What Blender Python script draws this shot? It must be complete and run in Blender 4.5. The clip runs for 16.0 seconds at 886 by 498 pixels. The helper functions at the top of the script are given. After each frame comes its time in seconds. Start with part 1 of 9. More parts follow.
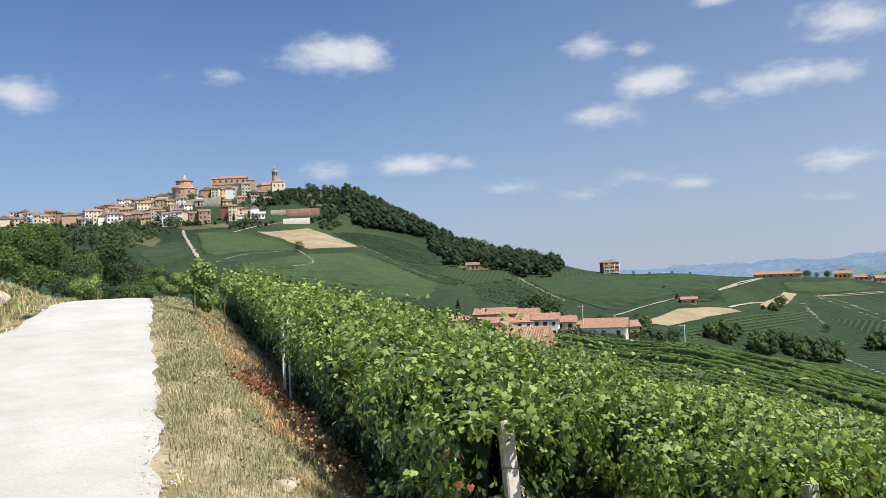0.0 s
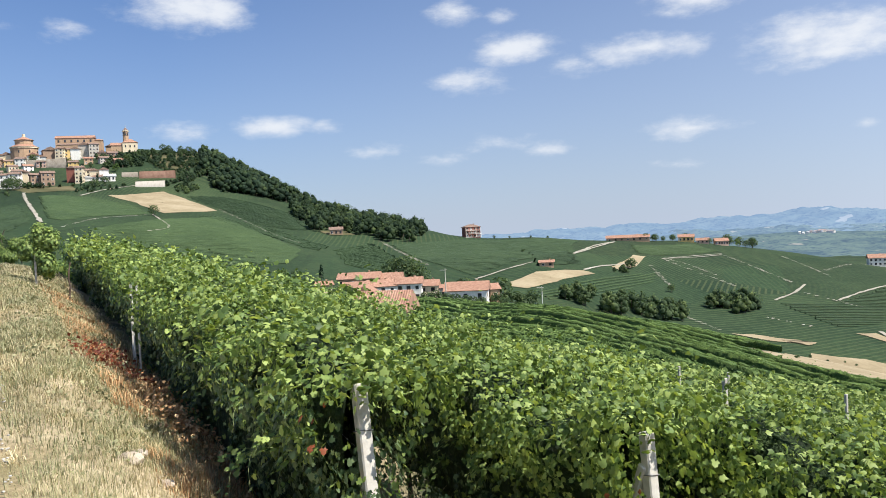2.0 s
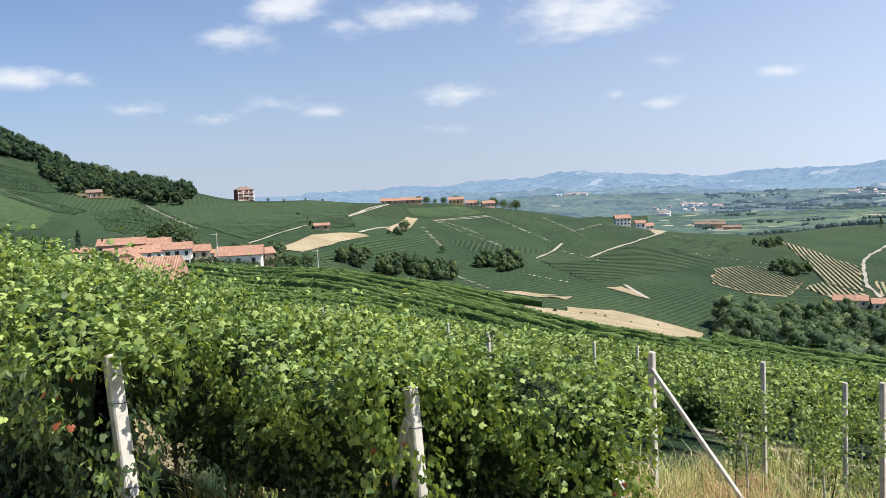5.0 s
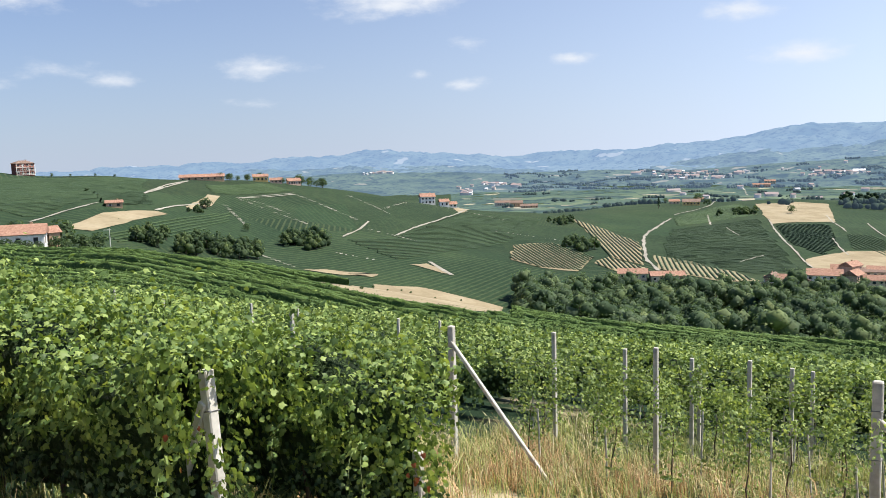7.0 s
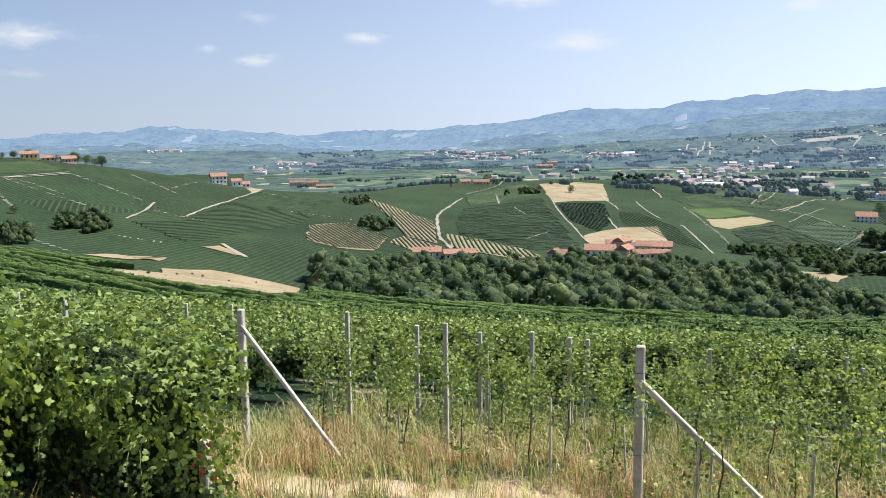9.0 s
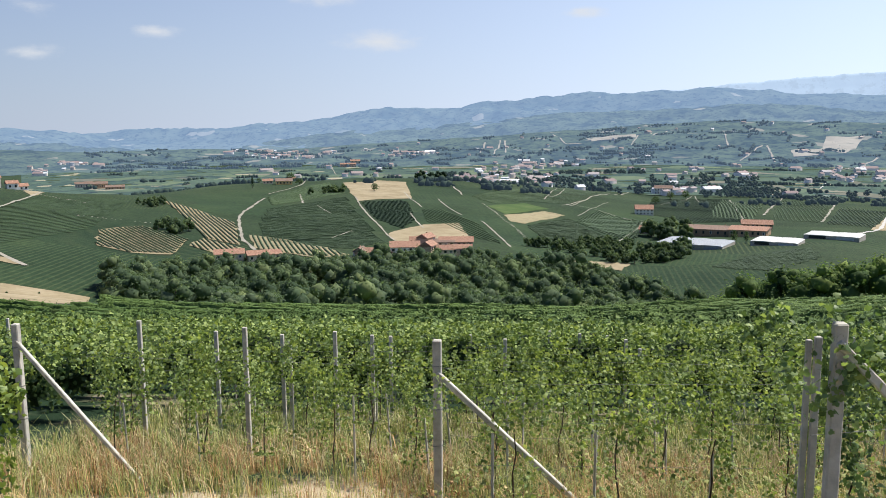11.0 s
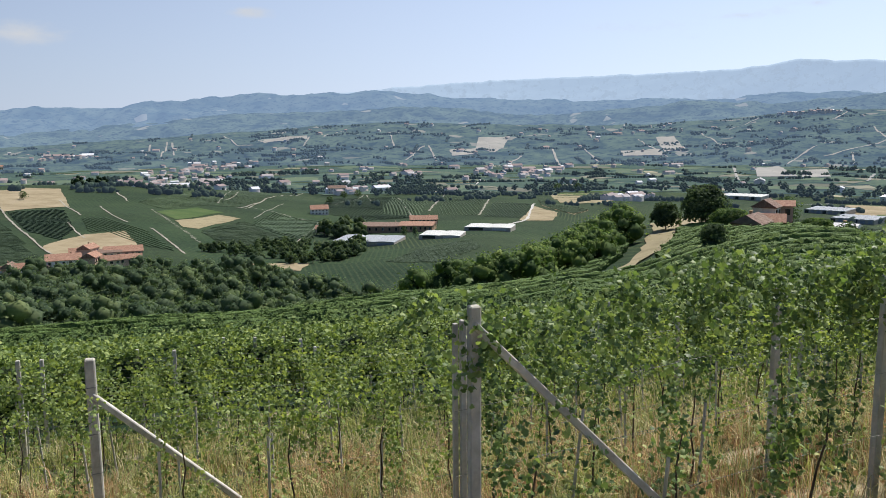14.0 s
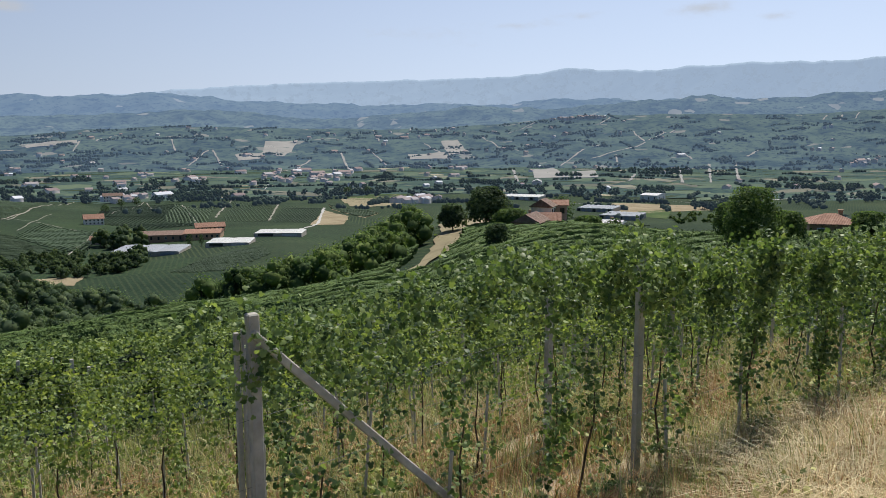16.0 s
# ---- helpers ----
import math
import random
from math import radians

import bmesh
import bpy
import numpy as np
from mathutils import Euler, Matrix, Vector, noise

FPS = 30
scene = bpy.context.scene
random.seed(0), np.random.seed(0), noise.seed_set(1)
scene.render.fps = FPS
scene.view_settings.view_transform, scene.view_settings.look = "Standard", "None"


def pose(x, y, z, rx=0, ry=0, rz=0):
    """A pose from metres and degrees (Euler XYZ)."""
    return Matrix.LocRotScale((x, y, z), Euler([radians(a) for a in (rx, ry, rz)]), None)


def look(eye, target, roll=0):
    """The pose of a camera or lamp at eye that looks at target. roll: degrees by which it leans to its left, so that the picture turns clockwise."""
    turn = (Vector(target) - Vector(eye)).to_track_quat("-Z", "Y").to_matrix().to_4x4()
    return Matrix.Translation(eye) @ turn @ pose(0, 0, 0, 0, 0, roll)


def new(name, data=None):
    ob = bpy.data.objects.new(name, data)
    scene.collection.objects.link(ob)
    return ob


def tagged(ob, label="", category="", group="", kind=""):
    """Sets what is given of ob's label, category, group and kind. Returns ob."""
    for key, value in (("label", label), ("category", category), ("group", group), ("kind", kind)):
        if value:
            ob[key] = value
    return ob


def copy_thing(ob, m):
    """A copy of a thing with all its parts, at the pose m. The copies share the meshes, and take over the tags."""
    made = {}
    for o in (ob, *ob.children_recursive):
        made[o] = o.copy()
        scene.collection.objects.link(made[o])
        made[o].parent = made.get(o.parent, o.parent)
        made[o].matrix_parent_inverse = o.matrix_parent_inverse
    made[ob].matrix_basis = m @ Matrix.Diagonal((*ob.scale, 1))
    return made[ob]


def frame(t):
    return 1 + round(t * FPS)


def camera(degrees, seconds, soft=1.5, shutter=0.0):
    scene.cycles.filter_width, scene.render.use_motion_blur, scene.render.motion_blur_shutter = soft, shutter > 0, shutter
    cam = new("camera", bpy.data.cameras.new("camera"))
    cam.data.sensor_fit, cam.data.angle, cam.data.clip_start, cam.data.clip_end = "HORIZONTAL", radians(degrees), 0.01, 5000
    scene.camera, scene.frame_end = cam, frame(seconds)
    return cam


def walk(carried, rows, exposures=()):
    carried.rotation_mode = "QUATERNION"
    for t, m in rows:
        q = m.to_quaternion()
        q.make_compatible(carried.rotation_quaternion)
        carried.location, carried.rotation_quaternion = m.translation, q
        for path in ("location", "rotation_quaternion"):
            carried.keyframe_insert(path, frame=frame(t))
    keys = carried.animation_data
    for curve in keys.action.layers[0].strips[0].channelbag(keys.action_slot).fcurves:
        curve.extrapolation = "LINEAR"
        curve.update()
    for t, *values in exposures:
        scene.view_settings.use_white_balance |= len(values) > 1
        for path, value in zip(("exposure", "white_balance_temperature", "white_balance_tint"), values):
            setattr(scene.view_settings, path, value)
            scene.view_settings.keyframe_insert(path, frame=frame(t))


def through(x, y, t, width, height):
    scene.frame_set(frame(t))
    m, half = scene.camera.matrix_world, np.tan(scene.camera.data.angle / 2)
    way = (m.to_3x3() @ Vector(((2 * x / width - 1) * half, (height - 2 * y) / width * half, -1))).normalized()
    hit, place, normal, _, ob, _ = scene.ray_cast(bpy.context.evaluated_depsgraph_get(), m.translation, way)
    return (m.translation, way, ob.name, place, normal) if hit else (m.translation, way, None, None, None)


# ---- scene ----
# ---------------------------------------------------------------- camera
cam = camera(56.05, 16.0, soft=0.75)
# seconds, eye x y z, heading, pitch, roll
ROWS = [
    (0, -0.211, 0.229, 1.577, 46.33, 1.57, -2.60),
    (0.5, -0.200, 0.242, 1.573, 43.77, 0.67, -2.61),
    (1, -0.196, 0.259, 1.571, 41.43, -0.10, -2.53),
    (1.5, -0.187, 0.268, 1.568, 39.24, -0.78, -2.66),
    (2, -0.177, 0.285, 1.566, 37.10, -1.30, -2.74),
    (2.5, -0.169, 0.296, 1.564, 34.74, -1.86, -2.74),
    (3, -0.168, 0.307, 1.557, 32.45, -2.54, -2.84),
    (3.5, -0.156, 0.310, 1.559, 30.22, -3.13, -2.96),
    (4, -0.143, 0.314, 1.556, 27.40, -3.56, -2.88),
    (6.5, -0.091, 0.343, 1.544, 12.54, -6.09, -2.00),
    (7, -0.076, 0.348, 1.541, 8.62, -6.58, -1.70),
    (7.5, -0.062, 0.356, 1.539, 4.63, -6.98, -1.56),
    (8, -0.045, 0.359, 1.537, 1.32, -7.32, -1.46),
    (8.5, -0.026, 0.373, 1.536, -2.17, -7.87, -1.08),
    (9, -0.008, 0.375, 1.535, -5.40, -8.26, -0.77),
    (11.5, 0.097, 0.292, 1.559, -22.40, -8.44, -0.47),
    (12, 0.124, 0.296, 1.548, -26.00, -8.41, -0.35),
    (12.5, 0.148, 0.296, 1.542, -29.47, -8.54, -0.21),
    (13, 0.163, 0.284, 1.543, -32.87, -8.64, -0.34),
    (13.5, 0.199, 0.269, 1.545, -37.14, -8.61, -0.46),
    (14, 0.228, 0.251, 1.543, -40.96, -8.58, -0.41),
    (14.5, 0.248, 0.240, 1.538, -44.75, -8.53, -0.23),
    (15, 0.276, 0.237, 1.538, -48.72, -8.37, -0.22),
    (15.5, 0.293, 0.223, 1.537, -51.96, -8.30, -0.34),
    (16, 0.301, 0.210, 1.535, -55.36, -8.39, -0.26),
]
walk(cam, [(r[0], pose(r[1], r[2], r[3], 90 + r[5], 0, r[4]) @ pose(0, 0, 0, 0, 0, r[6])) for r in ROWS],
     exposures=[(0, 0.58), (1, 0.68), (3.5, 0.83), (9, 0.78), (11.5, 0.52), (12.5, 0.42), (13, 0.30), (13.5, 0.33), (14.5, 0.31), (15, 0.28), (15.5, 0.13), (16, 0.05)])

# ---------------------------------------------------------------- sky and sun
SUN_BEARING, SUN_HEIGHT = -80, 57        # degrees left of +y, degrees above the horizon
sky_world = bpy.data.worlds.new("sky")
scene.world = sky_world
sky_world.use_nodes = True
wn, wl = sky_world.node_tree.nodes, sky_world.node_tree.links
wn.clear()


def wmath(op, a, b=None, c=None):
    n = wn.new("ShaderNodeMath")
    n.operation = op
    for i, v in enumerate((a, b, c)):
        if v is None:
            continue
        if isinstance(v, (int, float)):
            n.inputs[i].default_value = v
        else:
            wl.new(v, n.inputs[i])
    return n.outputs[0]


sky = wn.new("ShaderNodeTexSky")
sky.sky_type, sky.sun_disc = "NISHITA", False
sky.sun_elevation, sky.sun_rotation = radians(SUN_HEIGHT), radians(-SUN_BEARING)
sky.altitude, sky.air_density, sky.dust_density, sky.ozone_density = 300, 1.0, 0.5, 3.0
sep = wn.new("ShaderNodeSeparateXYZ")
coord = wn.new("ShaderNodeTexCoord")
wl.new(coord.outputs["Generated"], sep.inputs[0])
bearing = wmath("MULTIPLY", wmath("ARCTAN2", wmath("MULTIPLY", sep.outputs[0], -1.0), sep.outputs[1]), 180 / math.pi)
height = wmath("MULTIPLY", wmath("ARCSINE", sep.outputs[2]), 180 / math.pi)
# ragged edges: the clouds' own coordinates are pushed about by two sizes of noise
edge = wn.new("ShaderNodeTexNoise")
edge.inputs["Scale"].default_value, edge.inputs["Detail"].default_value, edge.inputs["Roughness"].default_value = 26.0, 6.0, 0.62
drawn = wn.new("ShaderNodeCombineXYZ")
wl.new(wmath("MULTIPLY", bearing, 0.011), drawn.inputs[0])
wl.new(wmath("MULTIPLY", height, 0.024), drawn.inputs[1])
wl.new(drawn.outputs[0], edge.inputs["Vector"])
ragged = wmath("SUBTRACT", edge.outputs[0], 0.5)
# bearing, height, half width, half height (degrees), density
CLOUDS_A = [
    (53.3, 14.8, 5.8, 2.0, 1.00),
    (51.3, 15.1, 2.8, 1.8, 1.00),
    (72.9, 12.0, 3.7, 1.8, 0.80),
    (60.5, 13.5, 2.3, 0.8, 0.45),
    (64.8, 13.3, 1.8, 0.6, 0.30),
    (35.6, 14.6, 2.5, 1.3, 0.80),
    (32.4, 14.2, 1.4, 0.8, 0.50),
    (31.3, 11.9, 4.3, 1.6, 1.00),
    (23.1, 11.3, 5.9, 1.3, 0.90),
    (34.7, 10.0, 3.9, 1.2, 0.75),
    (28.3, 10.6, 3.2, 1.1, 0.50),
    (19.7, 14.2, 4.2, 1.8, 0.90),
    (27.6, 16.6, 2.8, 0.7, 0.70),
    (47.8, 7.5, 3.4, 1.2, 1.00),
    (44.7, 7.3, 2.5, 0.8, 0.50),
]
CLOUDS_B = [
    (54.0, 7.3, 2.7, 0.9, 0.40),
    (41.6, 5.6, 2.7, 0.7, 0.40),
    (20.6, 5.9, 4.3, 1.1, 0.90),
    (36.7, 4.8, 2.7, 0.6, 0.35),
    (29.6, 5.1, 2.2, 0.6, 0.35),
    (13.5, 10.8, 5.0, 2.2, 0.90),
    (11.1, 10.7, 6.8, 2.2, 0.95),
    (20.3, 5.9, 4.3, 0.9, 0.90),
    (9.6, 5.3, 1.6, 0.6, 0.50),
    (6.9, 4.5, 2.2, 0.7, 0.60),
    (6.5, 7.3, 1.6, 0.7, 0.35),
    (20.5, 5.9, 3.8, 0.8, 0.90),
    (11.7, 9.8, 5.9, 1.3, 0.80),
    (9.8, 5.3, 1.3, 0.5, 0.50),
    (7.1, 4.6, 2.0, 0.6, 0.65),
]
CLOUDS_C = [
    (-0.3, 6.0, 2.2, 0.6, 0.70),
    (-14.7, 5.5, 4.5, 0.9, 0.60),
    (-11.0, 8.4, 3.6, 1.0, 0.70),
    (21.3, 3.6, 1.8, 0.4, 0.30),
    (32.8, 5.6, 3.1, 0.8, 0.30),
    (-14.5, 5.7, 4.0, 0.9, 0.50),
    (-11.1, 8.3, 2.3, 0.5, 0.60),
    (-28.0, 7.2, 2.0, 0.5, 0.60),
    (-28.1, 7.3, 1.8, 0.4, 0.60),
    (-14.2, 5.7, 4.0, 0.8, 0.45),
    (-54.5, 6.1, 4.1, 0.7, 0.35),
    (-72.8, 7.3, 3.2, 0.7, 0.50),
    (-76.5, 6.7, 1.8, 0.5, 0.50),
    (-59.8, 6.6, 4.1, 0.4, 0.30),
    (-64.6, 7.1, 1.8, 0.4, 0.40),
]
CLOUDS = CLOUDS_A + CLOUDS_B + CLOUDS_C
cover = None
for cb, ch, cw, chh, dens in CLOUDS:
    dx = wmath("DIVIDE", wmath("SUBTRACT", bearing, cb), cw * 0.86)
    dy = wmath("DIVIDE", wmath("SUBTRACT", height, ch), chh * 0.86)
    r2 = wmath("ADD", wmath("MULTIPLY", dx, dx), wmath("MULTIPLY", dy, dy))
    fall = wmath("MULTIPLY", wmath("SUBTRACT", 1.0, wmath("SQRT", r2)), dens)
    cover = fall if cover is None else wmath("MAXIMUM", cover, fall)
cover = wmath("ADD", cover, wmath("MULTIPLY", ragged, 1.7))
soft = wn.new("ShaderNodeMapRange")
soft.interpolation_type = "SMOOTHSTEP"
wl.new(cover, soft.inputs[0])
soft.inputs[1].default_value, soft.inputs[2].default_value, soft.inputs[3].default_value, soft.inputs[4].default_value = 0.0, 1.0, 0.0, 0.92
# summer haze: a pale veil low over the land, reaching higher towards the sun
reach = wn.new("ShaderNodeMapRange")
wl.new(bearing, reach.inputs[0])
reach.inputs[1].default_value, reach.inputs[2].default_value, reach.inputs[3].default_value, reach.inputs[4].default_value = 55.0, -35.0, 9.0, 30.0
veil = wmath("MULTIPLY", wmath("EXPONENT", wmath("MULTIPLY", wmath("DIVIDE", wmath("MAXIMUM", height, 0.0), reach.outputs[0]), -1.0)), 0.9)
tint = wn.new("ShaderNodeMixRGB")
tint.blend_type = "MULTIPLY"
tint.inputs[0].default_value = 1.0
wl.new(sky.outputs[0], tint.inputs[1])
tint.inputs[2].default_value = (0.455, 0.71, 1.02, 1)
hazy = wn.new("ShaderNodeMixRGB")
wl.new(veil, hazy.inputs[0])
wl.new(tint.outputs[0], hazy.inputs[1])
bright = wn.new("ShaderNodeMapRange")
wl.new(bearing, bright.inputs[0])
bright.inputs[1].default_value, bright.inputs[2].default_value, bright.inputs[3].default_value, bright.inputs[4].default_value = 30.0, -90.0, 0.90, 2.25
bright.interpolation_type = "SMOOTHSTEP"
haze_color = wn.new("ShaderNodeMixRGB")
haze_color.blend_type = "MULTIPLY"
haze_color.inputs[0].default_value = 1.0
haze_color.inputs[1].default_value = (4.9, 5.55, 6.8, 1)
wl.new(bright.outputs[0], haze_color.inputs[2])
wl.new(haze_color.outputs[0], hazy.inputs[2])
mixc = wn.new("ShaderNodeMixRGB")
wl.new(soft.outputs[0], mixc.inputs[0])
wl.new(hazy.outputs[0], mixc.inputs[1])
mixc.inputs[2].default_value = (7.2, 7.5, 8.0, 1)
back = wn.new("ShaderNodeBackground")
back.inputs[1].default_value = 0.070
wl.new(mixc.outputs[0], back.inputs[0])
wout = wn.new("ShaderNodeOutputWorld")
wl.new(back.outputs[0], wout.inputs[0])

sun_data = bpy.data.lights.new("sun", "SUN")
sun_data.energy, sun_data.angle, sun_data.color = 5.0, radians(0.53), (1.0, 0.95, 0.86)
sun = new("sun", sun_data)
sb, sh = radians(SUN_BEARING), radians(SUN_HEIGHT)
sun.matrix_world = look((-math.sin(sb) * math.cos(sh) * 500, math.cos(sb) * math.cos(sh) * 500, math.sin(sh) * 500), (0, 0, 0))

# ---------------------------------------------------------------- materials
def material(name, color, rough=0.8, metal=0.0, spec=0.3):
    m = bpy.data.materials.new(name)
    m.use_nodes = True
    b = m.node_tree.nodes["Principled BSDF"]
    b.inputs["Base Color"].default_value = (*color, 1)
    b.inputs["Roughness"].default_value = rough
    b.inputs["Metallic"].default_value = metal
    b.inputs["Specular IOR Level"].default_value = spec
    return m


class Nodes:
    """Short hand for building a material's nodes."""

    def __init__(self, m):
        self.m, self.t = m, m.node_tree
        self.b = self.t.nodes["Principled BSDF"]
        self.co = self.t.nodes.new("ShaderNodeTexCoord")

    def link(self, a, b):
        self.t.links.new(a, b)

    def put(self, node, i, v):
        if isinstance(v, bpy.types.NodeSocket):
            self.link(v, node.inputs[i])
        elif isinstance(v, tuple) and len(v) == 3 and node.inputs[i].type == "RGBA":
            node.inputs[i].default_value = (*v, 1)
        else:
            node.inputs[i].default_value = v

    def noise(self, scale, detail=4.0, rough=0.55, vec=None, stretch=None):
        n = self.t.nodes.new("ShaderNodeTexNoise")
        n.inputs["Scale"].default_value, n.inputs["Detail"].default_value, n.inputs["Roughness"].default_value = scale, detail, rough
        v = vec or self.co.outputs["Object"]
        if stretch:
            mp = self.t.nodes.new("ShaderNodeMapping")
            mp.inputs["Scale"].default_value = stretch
            self.link(v, mp.inputs["Vector"])
            v = mp.outputs[0]
        self.link(v, n.inputs["Vector"])
        return n.outputs[0]

    def cells(self, scale, vec=None, out="Color"):
        n = self.t.nodes.new("ShaderNodeTexVoronoi")
        n.inputs["Scale"].default_value = scale
        self.link(vec or self.co.outputs["Object"], n.inputs["Vector"])
        return n.outputs[out]

    def math(self, op, a, b=0.0):
        n = self.t.nodes.new("ShaderNodeMath")
        n.operation = op
        self.put(n, 0, a), self.put(n, 1, b)
        return n.outputs[0]

    def ramp(self, f, stops):
        n = self.t.nodes.new("ShaderNodeValToRGB")
        e = n.color_ramp.elements
        while len(e) < len(stops):
            e.new(0.5)
        for k, (p, c) in zip(e, stops):
            k.position, k.color = p, (*c, 1)
        self.link(f, n.inputs[0])
        return n.outputs[0]

    def step(self, f, a, b):
        n = self.t.nodes.new("ShaderNodeMapRange")
        n.interpolation_type = "SMOOTHSTEP"
        self.link(f, n.inputs[0])
        n.inputs[1].default_value, n.inputs[2].default_value = a, b
        return n.outputs[0]

    def mix(self, f, a, b, mode="MIX"):
        n = self.t.nodes.new("ShaderNodeMixRGB")
        n.blend_type = mode
        self.put(n, 0, f), self.put(n, 1, a), self.put(n, 2, b)
        return n.outputs[0]

    def color(self, c):
        self.link(c, self.b.inputs["Base Color"])

    def rough(self, r):
        self.link(r, self.b.inputs["Roughness"])

    def bump(self, h, strength=0.4, distance=0.02):
        n = self.t.nodes.new("ShaderNodeBump")
        n.inputs["Strength"].default_value, n.inputs["Distance"].default_value = strength, distance
        self.link(h, n.inputs["Height"])
        self.link(n.outputs[0], self.b.inputs["Normal"])

    def random(self, island=False):
        if island:
            return self.t.nodes.new("ShaderNodeNewGeometry").outputs["Random Per Island"]
        return self.t.nodes.new("ShaderNodeObjectInfo").outputs["Random"]


def ground_material():
    """Dry grass and weeds near the road, green fields and meadow further out: cover is a property of the land."""
    m = material("grass_and_soil", (0.1, 0.1, 0.04), 0.95, spec=0.1)
    k = Nodes(m)
    at = k.t.nodes.new("ShaderNodeAttribute")
    at.attribute_name = "cover"
    split = k.t.nodes.new("ShaderNodeSeparateColor")
    k.link(at.outputs["Color"], split.inputs[0])
    dry, bare, wood = split.outputs[0], split.outputs[1], split.outputs[2]
    big, mid, fine = k.noise(0.012, 4), k.noise(0.7, 5), k.noise(14.0, 4, 0.65)
    plots = k.t.nodes.new("ShaderNodeTexVoronoi")
    plots.inputs["Scale"].default_value = 0.0095
    k.link(k.co.outputs["Object"], plots.inputs["Vector"])
    plot = k.t.nodes.new("ShaderNodeSeparateColor")
    k.link(plots.outputs["Color"], plot.inputs[0])
    where = k.t.nodes.new("ShaderNodeSeparateXYZ")
    k.link(k.co.outputs["Object"], where.inputs[0])
    turn = k.math("MULTIPLY", plot.outputs[0], 6.28)
    across = k.math("ADD", k.math("MULTIPLY", where.outputs[0], k.math("COSINE", turn)), k.math("MULTIPLY", where.outputs[1], k.math("SINE", turn)))
    furrow = k.math("SINE", k.math("ADD", k.math("MULTIPLY", across, 2.1), k.math("MULTIPLY", k.noise(0.3, 2), 1.5)))
    furrow = k.math("ADD", k.math("MULTIPLY", furrow, 0.5), 0.5)
    green = k.ramp(big, [(0.32, (0.012, 0.027, 0.0145)), (0.5, (0.018, 0.036, 0.0185)), (0.68, (0.027, 0.047, 0.0225))])
    green = k.mix(k.math("MULTIPLY", plot.outputs[1], 0.75), green, k.mix(1.0, green, (1.6, 1.5, 1.4), "MULTIPLY"))
    green = k.mix(k.math("MULTIPLY", wood, k.math("MULTIPLY", k.step(furrow, 0.55, 0.95), k.math("ADD", k.math("MULTIPLY", plot.outputs[2], 0.6), 0.28))), green, (0.062, 0.076, 0.036))
    green = k.mix(0.8, green, k.ramp(k.noise(0.35, 6, 0.75), [(0.30, (0.55, 0.58, 0.55)), (0.5, (1.0, 1.0, 1.0)), (0.68, (1.55, 1.45, 1.3))]), "MULTIPLY")
    straw = k.ramp(mid, [(0.25, (0.16, 0.145, 0.06)), (0.45, (0.33, 0.27, 0.16)), (0.62, (0.45, 0.38, 0.25)), (0.8, (0.31, 0.22, 0.13))])
    straw = k.mix(0.6, straw, k.ramp(fine, [(0.3, (0.35, 0.32, 0.3)), (0.7, (1.1, 1.1, 1.1))]), "MULTIPLY")
    soil = k.ramp(k.noise(0.25, 6, 0.6), [(0.3, (0.33, 0.25, 0.16)), (0.55, (0.47, 0.385, 0.265)), (0.75, (0.55, 0.47, 0.34))])
    c = k.mix(k.step(k.math("ADD", dry, k.math("MULTIPLY", k.math("SUBTRACT", mid, 0.5), 0.8)), 0.35, 0.65), green, straw)
    c = k.mix(k.step(k.math("ADD", bare, k.math("MULTIPLY", k.math("SUBTRACT", fine, 0.5), 0.7)), 0.35, 0.65), c, soil)
    k.color(c)
    k.bump(fine, 0.6, 0.05)
    return m


# ---------------------------------------------------------------- lie of the land
# n runs down the slope away from the road, s runs along the road to the right
UX, UY = 0.912, -0.410          # direction of s
NX, NY = 0.410, 0.912           # direction of n


def along(s, n):
    return s * UX + n * NX, s * UY + n * NY


def smooth(a, b, v):
    t = np.clip((v - a) / (b - a), 0, 1)
    return t * t * (3 - 2 * t)


# profiles of the hills: bearing in degrees left of +y, then distance and height of each break of slope
BEHIND_LEFT = [(180, (100, 12), (400, 45), (1200, 60)), (130, (100, 10), (400, 35), (1200, 60)), (95, (80, 5), (300, 12), (900, 60))]
VILLAGE_HILL = [
    (74, (120, -8.0), (300, -8.0), (450, 14.2), (800, 55), (900, 73), (1150, 70)),
    (70, (150, -12.0), (330, -12.0), (480, 10.8), (800, 56), (880, 72), (1150, 70)),
    (65, (150, -14.0), (330, -14.0), (450, 5.6), (700, 44), (760, 55), (900, 91), (1150, 80)),
    (61, (150, -14.0), (300, -16.0), (400, -0.1), (680, 43), (740, 54), (880, 91), (930, 100), (1200, 75)),
    (57, (60, -2.6), (280, -22), (360, -8.3), (600, 23), (690, 44), (740, 58), (860, 95), (920, 104), (1200, 70)),
    (53, (80, -4.5), (280, -24), (340, -14.7), (600, 22), (690, 40), (820, 85), (880, 95), (1200, 65)),
]
